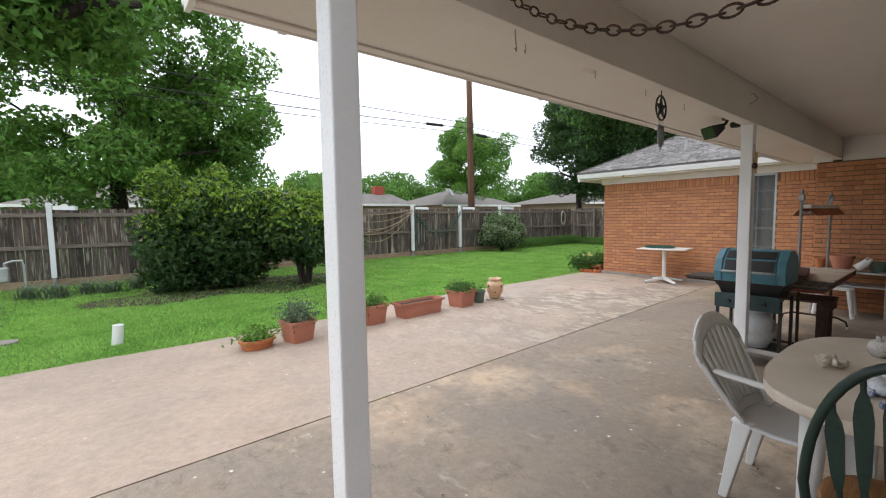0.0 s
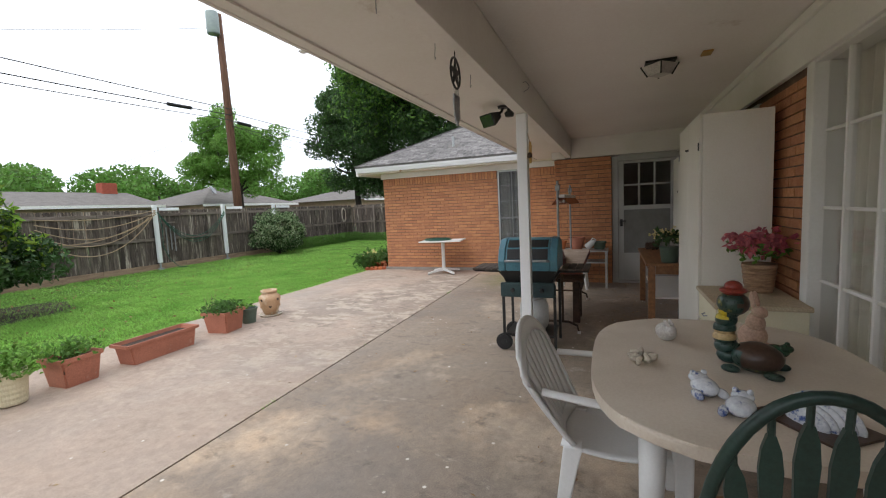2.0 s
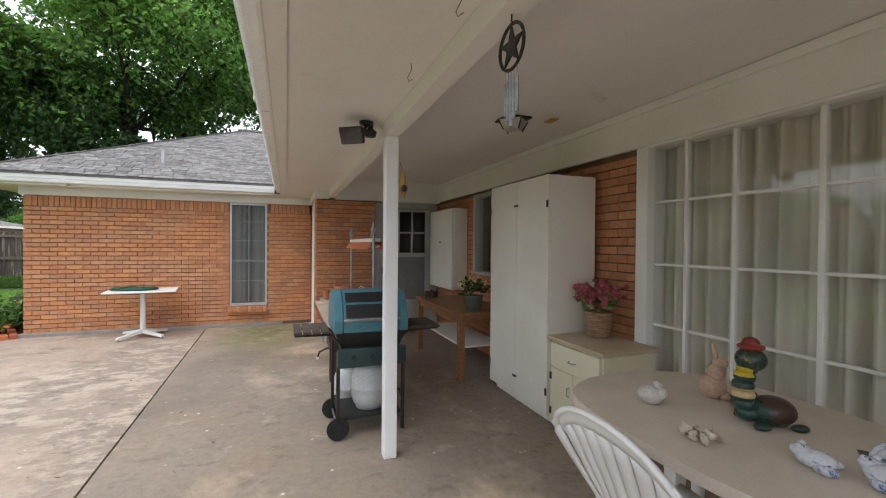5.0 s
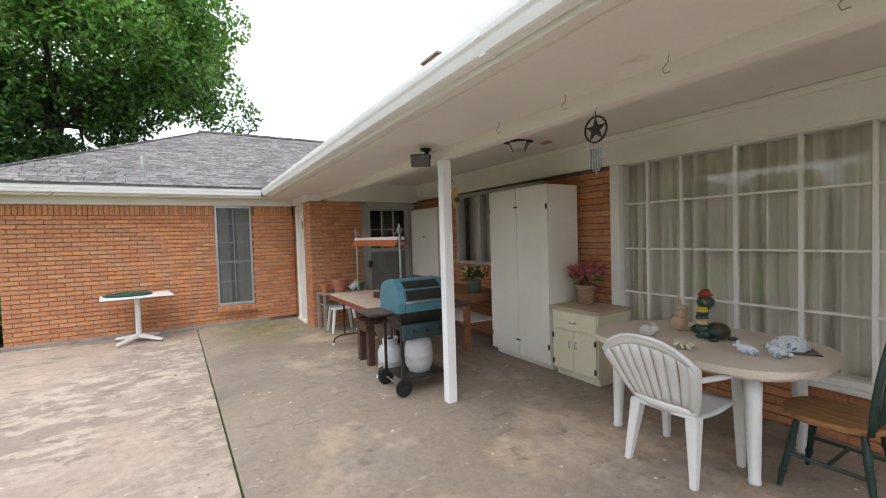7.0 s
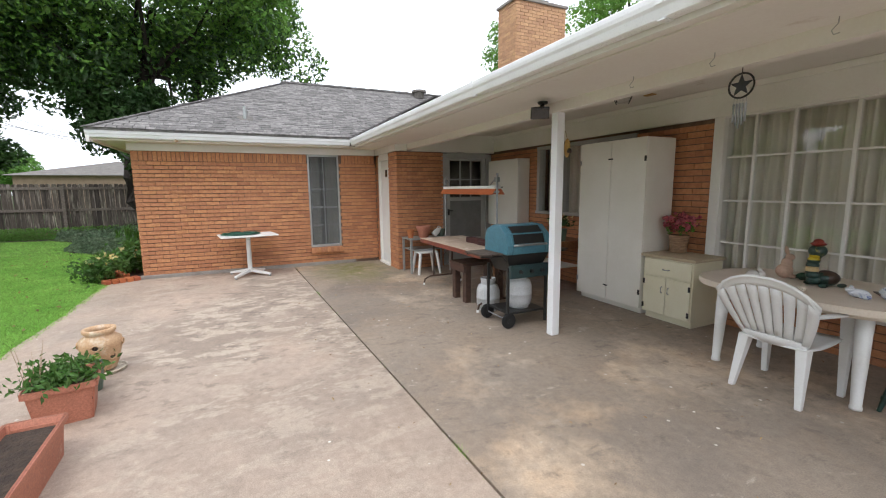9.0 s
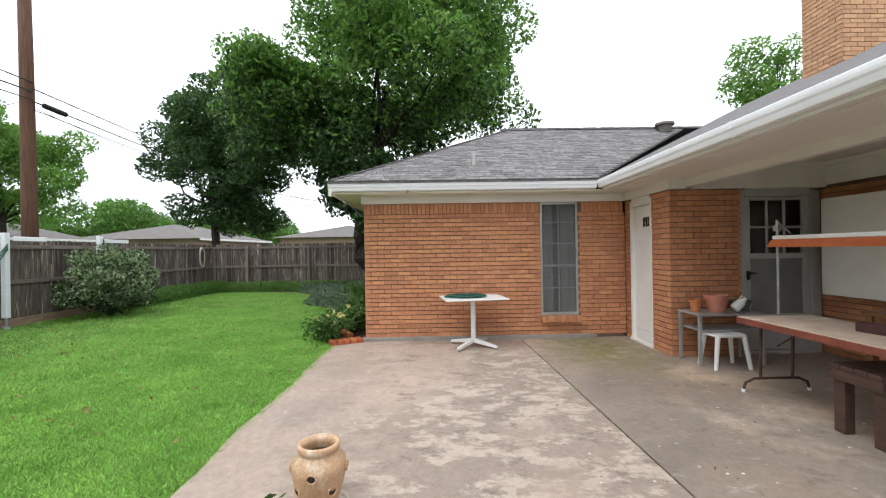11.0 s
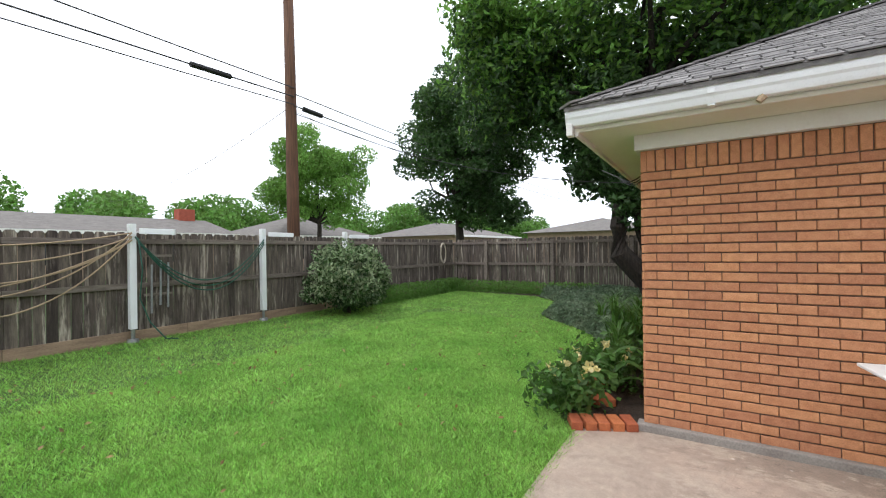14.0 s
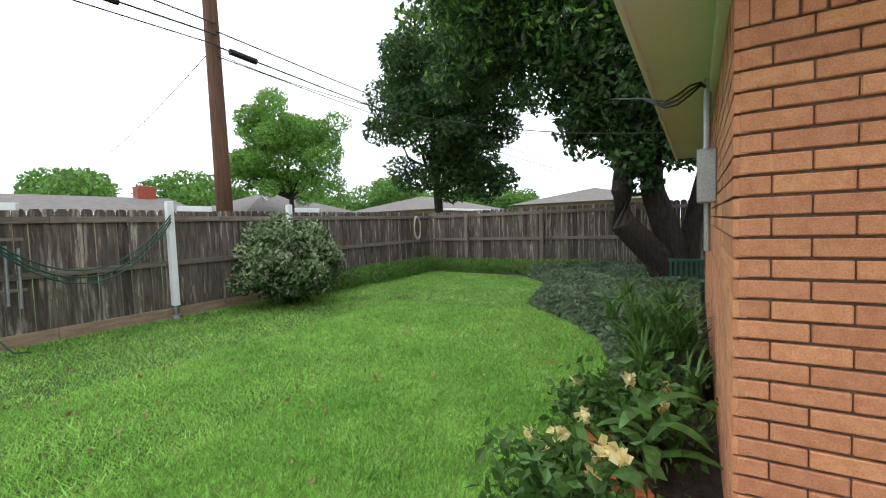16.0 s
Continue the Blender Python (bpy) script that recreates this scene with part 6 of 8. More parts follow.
frog_me = mesh_of(bm, "frog_figure", M["frog"], True)
f = new("frog_figure", frog_me)
f.matrix_world = pose(3.05, -0.22, TT, 0, 0, 60)
tagged(f, "dark green glazed frog ornament", "ornament", "ornaments on the table")
for at, turn in (((2.56, 0.14, TT), 200), ((2.42, 0.06, TT), 160)):
    f = new("frog_figure", frog_me.copy())
    f.data.materials[0] = M["blue_white"]
    f.matrix_world = pose(*at, 0, 0, turn) @ Matrix.Diagonal((1.15, 1.15, 1.1, 1))
    tagged(f, "blue and white china frog ornament", "ornament", "ornaments on the table")
dish = thing("china_fish_on_tile", (2.42, -0.14, TT), "blue and white china fish ornament on a dark tile", "ornament", turn=35)
bm = bm_new()
bx(bm, -0.13, 0.13, -0.1, 0.1, 0.0, 0.008, 0.002)
part("tile", bm, M["brown"], dish)
for i in range(5):
    bm = bm_new()
    blob(bm, (0, -0.035 + 0.018 * i, 0.008), (0.115 - 0.012 * i, 0.022, 0.085 - 0.008 * i), None, 14)
    bmesh.ops.bisect_plane(bm, geom=list(bm.verts) + list(bm.edges) + list(bm.faces), plane_co=(0, 0, 0.008), plane_no=(0, 0, -1), clear_outer=True)
    part("fish_ridge", bm, M["blue_white"], dish, smooth=True)

# ---- grill and gas bottles ----
grill = thing("gas_grill", (5.1, 1.22, 0), "black gas grill cart with teal lid ends", "grill")
bm = bm_new()
prof = [(-0.22, 0.80), (-0.235, 0.90), (-0.19, 1.02), (-0.08, 1.105), (0.06, 1.11), (0.18, 1.06), (0.22, 0.95), (0.22, 0.80)]
f0 = [bm.verts.new((x, -0.215, z)) for x, z in prof]
f1 = [bm.verts.new((x, 0.215, z)) for x, z in prof]
bm.faces.new(f0)
bm.faces.new(f1[::-1])
for i in range(len(prof)):
    j = (i + 1) % len(prof)
    bm.faces.new((f0[i], f1[i], f1[j], f0[j]))
bmesh.ops.bevel(bm, geom=list(bm.edges), offset=0.008, segments=2, affect="EDGES")
lid = part("lid", bm, M["teal"], grill, "teal enamelled lid")
for s in (-1, 1):
    bm = bm_new()
    a = [bm.verts.new((x * 1.02, s * 0.217, 0.80 + (z - 0.80) * 1.02)) for x, z in prof]
    b = [bm.verts.new((x * 1.02, s * 0.285, 0.80 + (z - 0.80) * 0.98)) for x, z in prof]
    bm.faces.new(a)
    bm.faces.new(b[::-1])
    for i in range(len(prof)):
        j = (i + 1) % len(prof)
        bm.faces.new((a[i], b[i], b[j], a[j]))
    bmesh.ops.bevel(bm, geom=list(bm.edges), offset=0.006, segments=1, affect="EDGES")
    part("lid_end", bm, M["teal"], lid, "teal lid end cap")
bm = bm_new()
tube(bm, [(-0.25, -0.21, 0.90), (-0.275, -0.19, 0.905), (-0.275, 0.19, 0.905), (-0.25, 0.21, 0.90)], 0.012, 8)
part("handle", bm, M["steel"], lid)
bm = bm_new()
lo, hi = Vector((-0.235, 0, 0.90)), Vector((-0.19, 0, 1.02))
side_on = Vector((-0.936, 0, 0.351))
ring = [(lo.lerp(hi, k) + side_on * d + Vector((0, y, 0))) for d in (0.001, 0.007) for k, y in ((0.12, -0.195), (0.12, 0.195), (0.92, 0.195), (0.92, -0.195))]
lo, hi = hi, Vector((-0.08, 0, 1.105))
side_on = Vector((-0.611, 0, 0.791))
ring += [(lo.lerp(hi, k) + side_on * d + Vector((0, y, 0))) for d in (0.001, 0.007) for k, y in ((0.08, -0.195), (0.08, 0.195), (0.8, 0.195), (0.8, -0.195))]
vv = [bm.verts.new(p) for p in ring]
for q in ((0, 1, 2, 3), (4, 5, 6, 7), (0, 1, 5, 4), (1, 2, 6, 5), (2, 3, 7, 6), (3, 0, 4, 7)):
    bm.faces.new([vv[i] for i in q])
    bm.faces.new([vv[i + 8] for i in q])
part("view_window", bm, M["metal_black"], lid)
bm = bm_new()
b = [bm.verts.new((x, y, 0.60)) for x, y in ((-0.15, -0.2), (0.15, -0.2), (0.15, 0.2), (-0.15, 0.2))]
t = [bm.verts.new((x, y, 0.80)) for x, y in ((-0.215, -0.27), (0.215, -0.27), (0.215, 0.27), (-0.215, 0.27))]
bm.faces.new(b)
bm.faces.new(t)
for i in range(4):
    bm.faces.new((b[i], b[(i + 1) % 4], t[(i + 1) % 4], t[i]))
part("firebox", bm, M["metal_black"], grill)
bm = bm_new()
bx(bm, -0.27, -0.22, -0.26, 0.26, 0.55, 0.69, 0.008)
M["teal_dark"] = mat("dark_teal_panel", (0.028, 0.06, 0.062, 1), (0.02, 0.042, 0.045, 1), rough=0.45, bump=0.05)
pan = part("control_panel", bm, M["teal_dark"], grill)
for y in (-0.14, 0.0, 0.14):
    bm = bm_new()
    rod(bm, (-0.27, y, 0.62), (-0.295, y, 0.62), 0.022, 0.018, 12)
    part("knob", bm, M["metal_black"], pan)
for sx in (-0.2, 0.2):
    for sy in (-0.25, 0.25):
        bm = bm_new()
        bx(bm, sx - 0.013, sx + 0.013, sy - 0.013, sy + 0.013, 0.02 if sy < 0 else 0.10, 0.66, 0.002)
        part("leg", bm, M["metal_black"], grill)
bm = bm_new()
bx(bm, -0.2, 0.2, -0.24, 0.24, 0.14, 0.165, 0.004)
part("bottom_shelf", bm, M["metal_black"], grill)
for sx in (-0.22, 0.22):
    bm = bm_new()
    rod(bm, (sx - 0.022, 0.25, 0.085), (sx + 0.022, 0.25, 0.085), 0.083, seg=24)
    bmesh.ops.bevel(bm, geom=[e for e in bm.edges if abs(e.verts[0].co.x - e.verts[1].co.x) < 1e-4], offset=0.012, segments=2, affect="EDGES")
    w = part("wheel", bm, M["black"], grill)
    bm = bm_new()
    rod(bm, (sx - 0.026, 0.25, 0.085), (sx + 0.026, 0.25, 0.085), 0.03, seg=14)
    part("hub", bm, M["metal_black"], w)
bm = bm_new()
rod(bm, (-0.22, 0.25, 0.085), (0.22, 0.25, 0.085), 0.008, seg=8)
part("axle", bm, M["steel"], grill)
for s in (-1, 1):
    for k in range(4):
        bm = bm_new()
        y0 = s * (0.31 + 0.066 * k)
        bx(bm, -0.19, 0.19, min(y0, y0 + s * 0.058), max(y0, y0 + s * 0.058), 0.80, 0.82, 0.003)
        part("shelf_slat", bm, M["slat"], grill, "greyed wooden shelf slat")
    for x in (-0.15, 0.15):
        bm = bm_new()
        tube(bm, [(x, s * 0.22, 0.70), (x, s * 0.30, 0.785), (x, s * 0.56, 0.79)], 0.01, 6)
        part("shelf_bracket", bm, M["metal_black"], grill)

bottle = thing("gas_bottle", (5.08, 1.2, 0.166), "white propane gas bottle with a valve collar", "gas bottle", "gas bottles")
bm = bm_new()
lathe(bm, [(0.0, 0.0), (0.11, 0.0), (0.11, 0.02), (0.128, 0.04), (0.143, 0.09), (0.143, 0.155), (0.147, 0.16), (0.143, 0.165), (0.143, 0.25), (0.122, 0.31), (0.06, 0.34), (0.0, 0.345)], 26)
part("body", bm, M["tank"], bottle, smooth=True)
bm = bm_new()
lathe(bm, [(0.085, 0.325), (0.095, 0.40), (0.09, 0.405), (0.08, 0.33)], 20)
part("collar", bm, M["tank"], bottle)
bm = bm_new()
rod(bm, (0, 0, 0.34), (0, 0, 0.385), 0.018, seg=10)
rod(bm, (0, 0, 0.385), (0, 0, 0.40), 0.03, seg=10)
part("valve", bm, M["metal_black"], bottle)
copy_thing(bottle, pose(5.62, 1.28, 0))

# ---- work area under the porch ----
ft = thing("folding_table", (6.36, 1.13, 0), "paint-splashed folding work table with a red-brown edge", "table")
bm = bm_new()
bx(bm, -0.92, 0.92, -0.37, 0.37, 0.725, 0.745, 0.003)
part("tabletop", bm, M["ply"], ft)
bm = bm_new()
for y in (-0.372, 0.352):
    bx(bm, -0.925, 0.925, y, y + 0.02, 0.68, 0.738, 0.003)
for x in (-0.925, 0.905):
    bx(bm, x, x + 0.02, -0.352, 0.352, 0.68, 0.724, 0.003)
part("apron", bm, M["edge_red"], ft)
for x in (-0.8, 0.9):
    bm = bm_new()
    tube(bm, [(x, -0.33, 0.015), (x, -0.31, 0.09), (x, -0.22, 0.13), (x, 0.22, 0.13), (x, 0.31, 0.09), (x, 0.33, 0.015)], 0.013, 8)
    for y in (-0.16, 0.16):
        rod(bm, (x, y, 0.13), (x - 0.02, y, 0.70), 0.014, seg=8)
    part("leg_frame", bm, M["rust"], ft)
    for y in (-0.33, 0.33):
        bm = bm_new()
        rod(bm, (x, y, 0.0), (x, y, 0.03), 0.018, seg=8)
        part("foot_cap", bm, M["pvc"], ft)
    bm = bm_new()
    rod(bm, (x - 0.02, 0.0, 0.45), (x - math.copysign(0.4, x), 0.0, 0.71), 0.009, seg=6)
    part("brace", bm, M["rust"], ft)

M["bench_wood"] = mat("dark_stained_bench_wood", (0.085, 0.045, 0.032, 1), (0.05, 0.028, 0.02, 1), scale=5, rough=0.6, bump=0.3, fine=40, stretch=(0.6, 4, 4))
bench = thing("wooden_bench", (6.18, 1.12, 0), "low dark-stained wooden bench", "bench")
for sx in (-0.15, 0.15):
    for sy in (-0.26, 0.24):
        bm = bm_new()
        bx(bm, sx - 0.045, sx + 0.045, sy - 0.04, sy + 0.04, 0.0, 0.494, 0.005)
        part("leg", bm, M["bench_wood"], bench)
for k in range(4):
    bm = bm_new()
    bx(bm, -0.2 + k * 0.101, -0.105 + k * 0.101, -0.34, 0.32, 0.495, 0.53, 0.004)
    part("board", bm, M["bench_wood"], bench)
bm = bm_new()
bx(bm, -0.2, 0.2, 0.285, 0.31, 0.41, 0.494, 0.003)
part("apron", bm, M["bench_wood"], bench)
bm = bm_new()
bx(bm, -0.2, 0.2, -0.33, -0.305, 0.41, 0.494, 0.003)
part("apron", bm, M["bench_wood"], bench)

bm = bm_new()
bx(bm, -0.42, 0.42, -0.04, 0.05, 0.0, 0.075, 0.006)
bx(bm, -0.40, 0.10, 0.05, 0.10, 0.0, 0.05, 0.006)
one("timber_offcut", "dark red-brown timber lying on the work table", "timber", (6.05, 1.03, 0.745), bm, M["red_wood"], "t", "", 8)

light = thing("shop_light", (6.62, 1.0, 1.42), "long fluorescent shop light with an orange reflector on pipes", "work light")
bm = bm_new()
pts = [(-0.10, 0.0), (-0.045, 0.075), (0.045, 0.075), (0.10, 0.0), (0.092, 0.0), (0.04, 0.066), (-0.04, 0.066), (-0.092, 0.0)]
a = [bm.verts.new((-0.78, y, z)) for y, z in pts]
b = [bm.verts.new((0.78, y, z)) for y, z in pts]
for i in range(8):
    bm.faces.new((a[i], a[(i + 1) % 8], b[(i + 1) % 8], b[i]))
part("reflector", bm, M["orange"], light)
bm = bm_new()
bx(bm, -0.77, 0.77, -0.045, 0.045, 0.077, 0.115, 0.005)
part("housing", bm, M["pvc"], light)
for y in (-0.03, 0.03):
    bm = bm_new()
    rod(bm, (-0.74, y, 0.035), (0.74, y, 0.035), 0.016, seg=10)
    part("lamp_tube", bm, M["plaster_grey"], light)
for x in (-0.80, 0.72):
    bm = bm_new()
    rod(bm, (x, 0.03, -0.675), (x, 0.03, 0.27), 0.014, seg=8)
    rod(bm, (x - 0.02, 0.03, 0.24), (x + 0.16 * (1 if x < 0 else -1), 0.03, 0.13), 0.007, seg=6)
    part("stand_pipe", bm, M["steel"], light)
    bm = bm_new()
    bx(bm, x - 0.03, x + 0.03, 0.005, 0.055, 0.16, 0.22, 0.004)
    part("clamp", bm, M["steel"], light)

stand = thing("metal_stand", (8.36, 1.05, 0), "grey metal potting stand against the brick wall", "stand")
for sx in (-0.2, 0.2):
    for sy in (-0.5, 0.27):
        bm = bm_new()
        bx(bm, sx - 0.018, sx + 0.018, sy - 0.018, sy + 0.018, 0.0, 0.60, 0.003)
        part("leg", bm, M["alu"], stand)
bm = bm_new()
bx(bm, -0.225, 0.225, -0.53, 0.295, 0.601, 0.626, 0.004)
part("top", bm, M["alu"], stand)
bm = bm_new()
bx(bm, -0.2, 0.2, -0.48, 0.25, 0.41, 0.43, 0.003)
part("shelf", bm, M["alu"], stand)
stool = thing("plastic_stool", (8.13, 1.05, 0), "small white plastic stool under the potting stand", "stool")
bm = bm_new()
plate(bm, oval(0.15, 0.19, 6.0, 28), 0.375, 0.40, 0.006)
part("seat", bm, M["resin"], stool)
for sx in (-1, 1):
    for sy in (-1, 1):
        bm = bm_new()
        rod(bm, (sx * 0.155, sy * 0.205, 0.0), (sx * 0.12, sy * 0.155, 0.378), 0.022, 0.03, 8)
        part("leg", bm, M["resin"], stool)


def plain_pot(label, at, r0, r1, h, m, group="", rim=0.012):
    ob = thing("flower_pot", at, label, "plant pot", group)
    bm = bm_new()
    lathe(bm, [(0.001, 0.0), (r0, 0.0), (r1, h * 0.8), (r1 + rim, h * 0.8), (r1 + rim, h), (r1 - 0.004, h), (r0 * 0.9, 0.02), (0.001, 0.02)], 26)
    part("pot", bm, M[m], ob)
    return ob


plain_pot("small orange clay pot on the metal stand", (8.34, 1.26, 0.627), 0.045, 0.062, 0.15, "clay")
plain_pot("stacked terracotta pots on the metal stand", (8.30, 1.02, 0.627), 0.085, 0.125, 0.21, "terra")
plain_pot("dark green plastic pot on the metal stand", (8.38, 0.66, 0.627), 0.08, 0.1, 0.13, "pot_green")
can = thing("watering_jug", (8.22, 0.83, 0.627), "white plastic jug lying tilted on the stand", "jug")
bm = bm_new()
lathe(bm, [(0.001, 0.0), (0.05, 0.0), (0.055, 0.02), (0.05, 0.12), (0.03, 0.15), (0.02, 0.19), (0.001, 0.19)], 18)
bmesh.ops.transform(bm, matrix=pose(0, 0.03, 0.045, 50, 0, 0), verts=bm.verts)
part("body", bm, M["pvc"], can, smooth=True)
bm = bm_new()
tube(bm, [(0, -0.08, 0.12), (0, -0.12, 0.18), (0, -0.07, 0.2), (0, -0.03, 0.15)], 0.008, 6)
part("handle", bm, M["pvc"], can)

wt = thing("wooden_table", (6.62, -0.22, 0), "brown wooden table with a lower shelf", "table")
bm = bm_new()
bx(bm, -0.8, 0.8, -0.34, 0.34, 0.715, 0.745, 0.006)
part("tabletop", bm, M["table_wood"], wt)
for sx in (-0.74, 0.74):
    for sy in (-0.28, 0.28):
        bm = bm_new()
        bx(bm, sx - 0.035, sx + 0.035, sy - 0.035, sy + 0.035, 0.0, 0.714, 0.004)
        part("leg", bm, M["table_wood"], wt)
bm = bm_new()
for y in (-0.29, 0.27):
    bx(bm, -0.7, 0.7, y, y + 0.022, 0.62, 0.713, 0.003)
for x in (-0.75, 0.728):
    bx(bm, x, x + 0.022, -0.24, 0.24, 0.62, 0.713, 0.003)
part("apron", bm, M["table_wood"], wt)
bm = bm_new()
bx(bm, -0.7, 0.7, -0.26, 0.24, 0.34, 0.36, 0.003)
part("shelf", bm, M["cream"], wt)
flower_pot("potted_flowers", (5.95, -0.12, 0.745), "dark pot of leafy yellow flowers on the wooden table", [(0.001, 0), (0.08, 0.0), (0.10, 0.16), (0.11, 0.17), (0.1, 0.17)], "pot_green", "yellow", "leaf_dark", 0.22, 0.14, 26, 6, 0.016, 0.035, 130)
bm = bm_new()
rnd = random.Random(2)
for i in range(26):
    a = i * 0.5
    blob(bm, (0.07 * math.cos(a), 0.07 * math.sin(a), 0.05 + 0.025 * math.sin(i * 2.2)), (0.035, 0.018, 0.02), pose(0, 0, 0, rnd.uniform(0, 90), rnd.uniform(0, 90), 0), 8)
one("dried_wreath", "small reddish-brown dried wreath on the table", "wreath", (7.2, -0.05, 0.745), bm, M["rust"], "w")

board = thing("wall_cupboard", (7.96, WALL_Y + 0.13, 0.8), "plain white painted cupboard fixed on the wall", "cupboard")
bm = bm_new()
bx(bm, -0.5, 0.5, -0.125, 0.10, 0.0, 1.22, 0.006)
part("body", bm, M["cream"], board)
bm = bm_new()
bx(bm, -0.495, 0.495, 0.102, 0.122, 0.005, 1.215, 0.004)
d = part("door", bm, M["cream"], board)
for k in (0, 1):
    bm = bm_new()
    bx(bm, -0.02 + 0.035 * k, 0.0 + 0.035 * k, 0.1225, 0.125, 0.70, 0.73)
    part("mark", bm, M["metal_black"], d, "small dark mark")

# ---- pedestal table with the hose ----
pt = thing("pedestal_table", (9.43, 3.93, 0), "square white pedestal table against the brick wall", "table", turn=8)
bm = bm_new()
bx(bm, -0.34, 0.34, -0.46, 0.46, 0.715, 0.735, 0.006)
part("tabletop", bm, M["pvc"], pt)
bm = bm_new()
bx(bm, -0.2, 0.2, -0.24, 0.24, 0.695, 0.714, 0.004)
part("mount", bm, M["alu"], pt)
bm = bm_new()
rod(bm, (0, 0, 0.09), (0, 0, 0.70), 0.038, seg=20)
part("column", bm, M["pvc"], pt, smooth=False)
for i in range(4):
    ang = math.pi / 4 + math.pi / 2 * i
    dx, dy = math.cos(ang), math.sin(ang)
    bm = bm_new()
    px, py = -dy, dx
    v = []
    for d, w, z0, z1 in ((0.02, 0.035, 0.07, 0.125), (0.40, 0.022, 0.025, 0.055)):
        v.append([bm.verts.new((dx * d + s * px * w, dy * d + s * py * w, z)) for s, z in ((-1, z0), (1, z0), (1, z1), (-1, z1))])
    for k in range(4):
        bm.faces.new((v[0][k], v[0][(k + 1) % 4], v[1][(k + 1) % 4], v[1][k]))
    bm.faces.new(v[0][::-1])
    bm.faces.new(v[1])
    lg = part("leg", bm, M["pvc"], pt)
    bm = bm_new()
    rod(bm, (dx * 0.385, dy * 0.385, 0.0), (dx * 0.385, dy * 0.385, 0.03), 0.018, seg=10)
    part("glide", bm, M["steel"], lg)
bm = bm_new()
pts = []
rnd = random.Random(7)
for i in range(190):
    a = i * 0.21
    lap = i // 30
    r = 1.0 - 0.035 * lap + 0.05 * math.sin(i * 0.11)
    pts.append((0.17 * r * math.cos(a) + 0.02 * math.sin(i * 0.05), 0.30 * r * math.sin(a) + 0.02 * math.sin(lap * 2.0), 0.012 + 0.008 * (lap % 3) + 0.006 * math.sin(i * 0.3)))
tube(bm, pts, 0.010, 6)
hose_ob = one("garden_hose", "coiled dark green garden hose on the white table", "hose", (9.42, 4.04, 0.737), bm, M["hose"], "coil", "", 0, True)


# ---- planters along the lawn ----
def box_planter(at, w, d, h, label, leaf_m, n, size, top, seed, turn=0.0, flare=0.8):
    ob = thing("planter_box", at, label, "planter", "planters along the lawn", turn)
    bm = bm_new()

    def ring(k, z, inset=0.0):
        return [bm.verts.new((sx * (w * k / 2 - inset), sy * (d * k / 2 - inset), z)) for sx, sy in ((-1, -1), (1, -1), (1, 1), (-1, 1))]
    rs = [ring(flare, 0.0), ring(0.96, h * 0.86), ring(1.06, h * 0.86), ring(1.06, h), ring(1.06, h, 0.018), ring(flare, 0.05, 0.02)]
    for a, b in zip(rs, rs[1:]):
        for i in range(4):
            bm.faces.new((a[i], a[(i + 1) % 4], b[(i + 1) % 4], b[i]))
    bm.faces.new(rs[0][::-1])
    bm.faces.new(rs[-1])
    bmesh.ops.bevel(bm, geom=[e for e in bm.edges if abs(e.verts[0].co.z - e.verts[1].co.z) > 0.01], offset=0.012, segments=2, affect="EDGES")
    part("box", bm, M["terra"], ob)
    bm = bm_new()
    bx(bm, -w * 0.44, w * 0.44, -d * 0.42, d * 0.42, h * 0.5, h * 0.84)
    part("soil", bm, M["soil"], ob)
    if n:
        rng = np.random.default_rng(seed)
        c = rng.normal(size=(n, 3)) * np.array([w * 0.30, d * 0.30, top * 0.33]) + np.array([0, 0, h + top * 0.32])
        c[:, 2] = np.maximum(c[:, 2], h * 0.85)
        cr = new("leaves", leaves_mesh("leaves", c, c - np.array([0, 0, h * 0.6]), size, M[leaf_m], rng, 0.45))
        cr.parent = ob
    return ob


def bowl_planter(at, prof, m, label, leaf_m, n, size, top, spread, seed, sx=1.0):
    ob = thing("flower_pot", at, label, "planter", "planters along the lawn")
    bm = bm_new()
    lathe(bm, prof, 28)
    bmesh.ops.scale(bm, vec=(sx, 1, 1), verts=bm.verts)
    part("pot", bm, M[m], ob)
    zs = max(p[1] for p in prof)
    bm = bm_new()
    r = max(p[0] for p in prof) * 0.85
    lathe(bm, [(0.001, zs * 0.75), (r, zs * 0.75), (r, zs * 0.86), (0.001, zs * 0.88)], 20)
    bmesh.ops.scale(bm, vec=(sx, 1, 1), verts=bm.verts)
    part("soil", bm, M["soil"], ob)
    if n:
        rng = np.random.default_rng(seed)
        c = rng.normal(size=(n, 3)) * np.array([spread * sx, spread, top * 0.33]) + np.array([0, 0, zs + top * 0.35])
        c[:, 2] = np.maximum(c[:, 2], zs * 0.9)
        cr = new("leaves", leaves_mesh("leaves", c, c - np.array([0, 0, zs * 0.5]), size, M[leaf_m], rng, 0.5))
        cr.parent = ob
    return ob


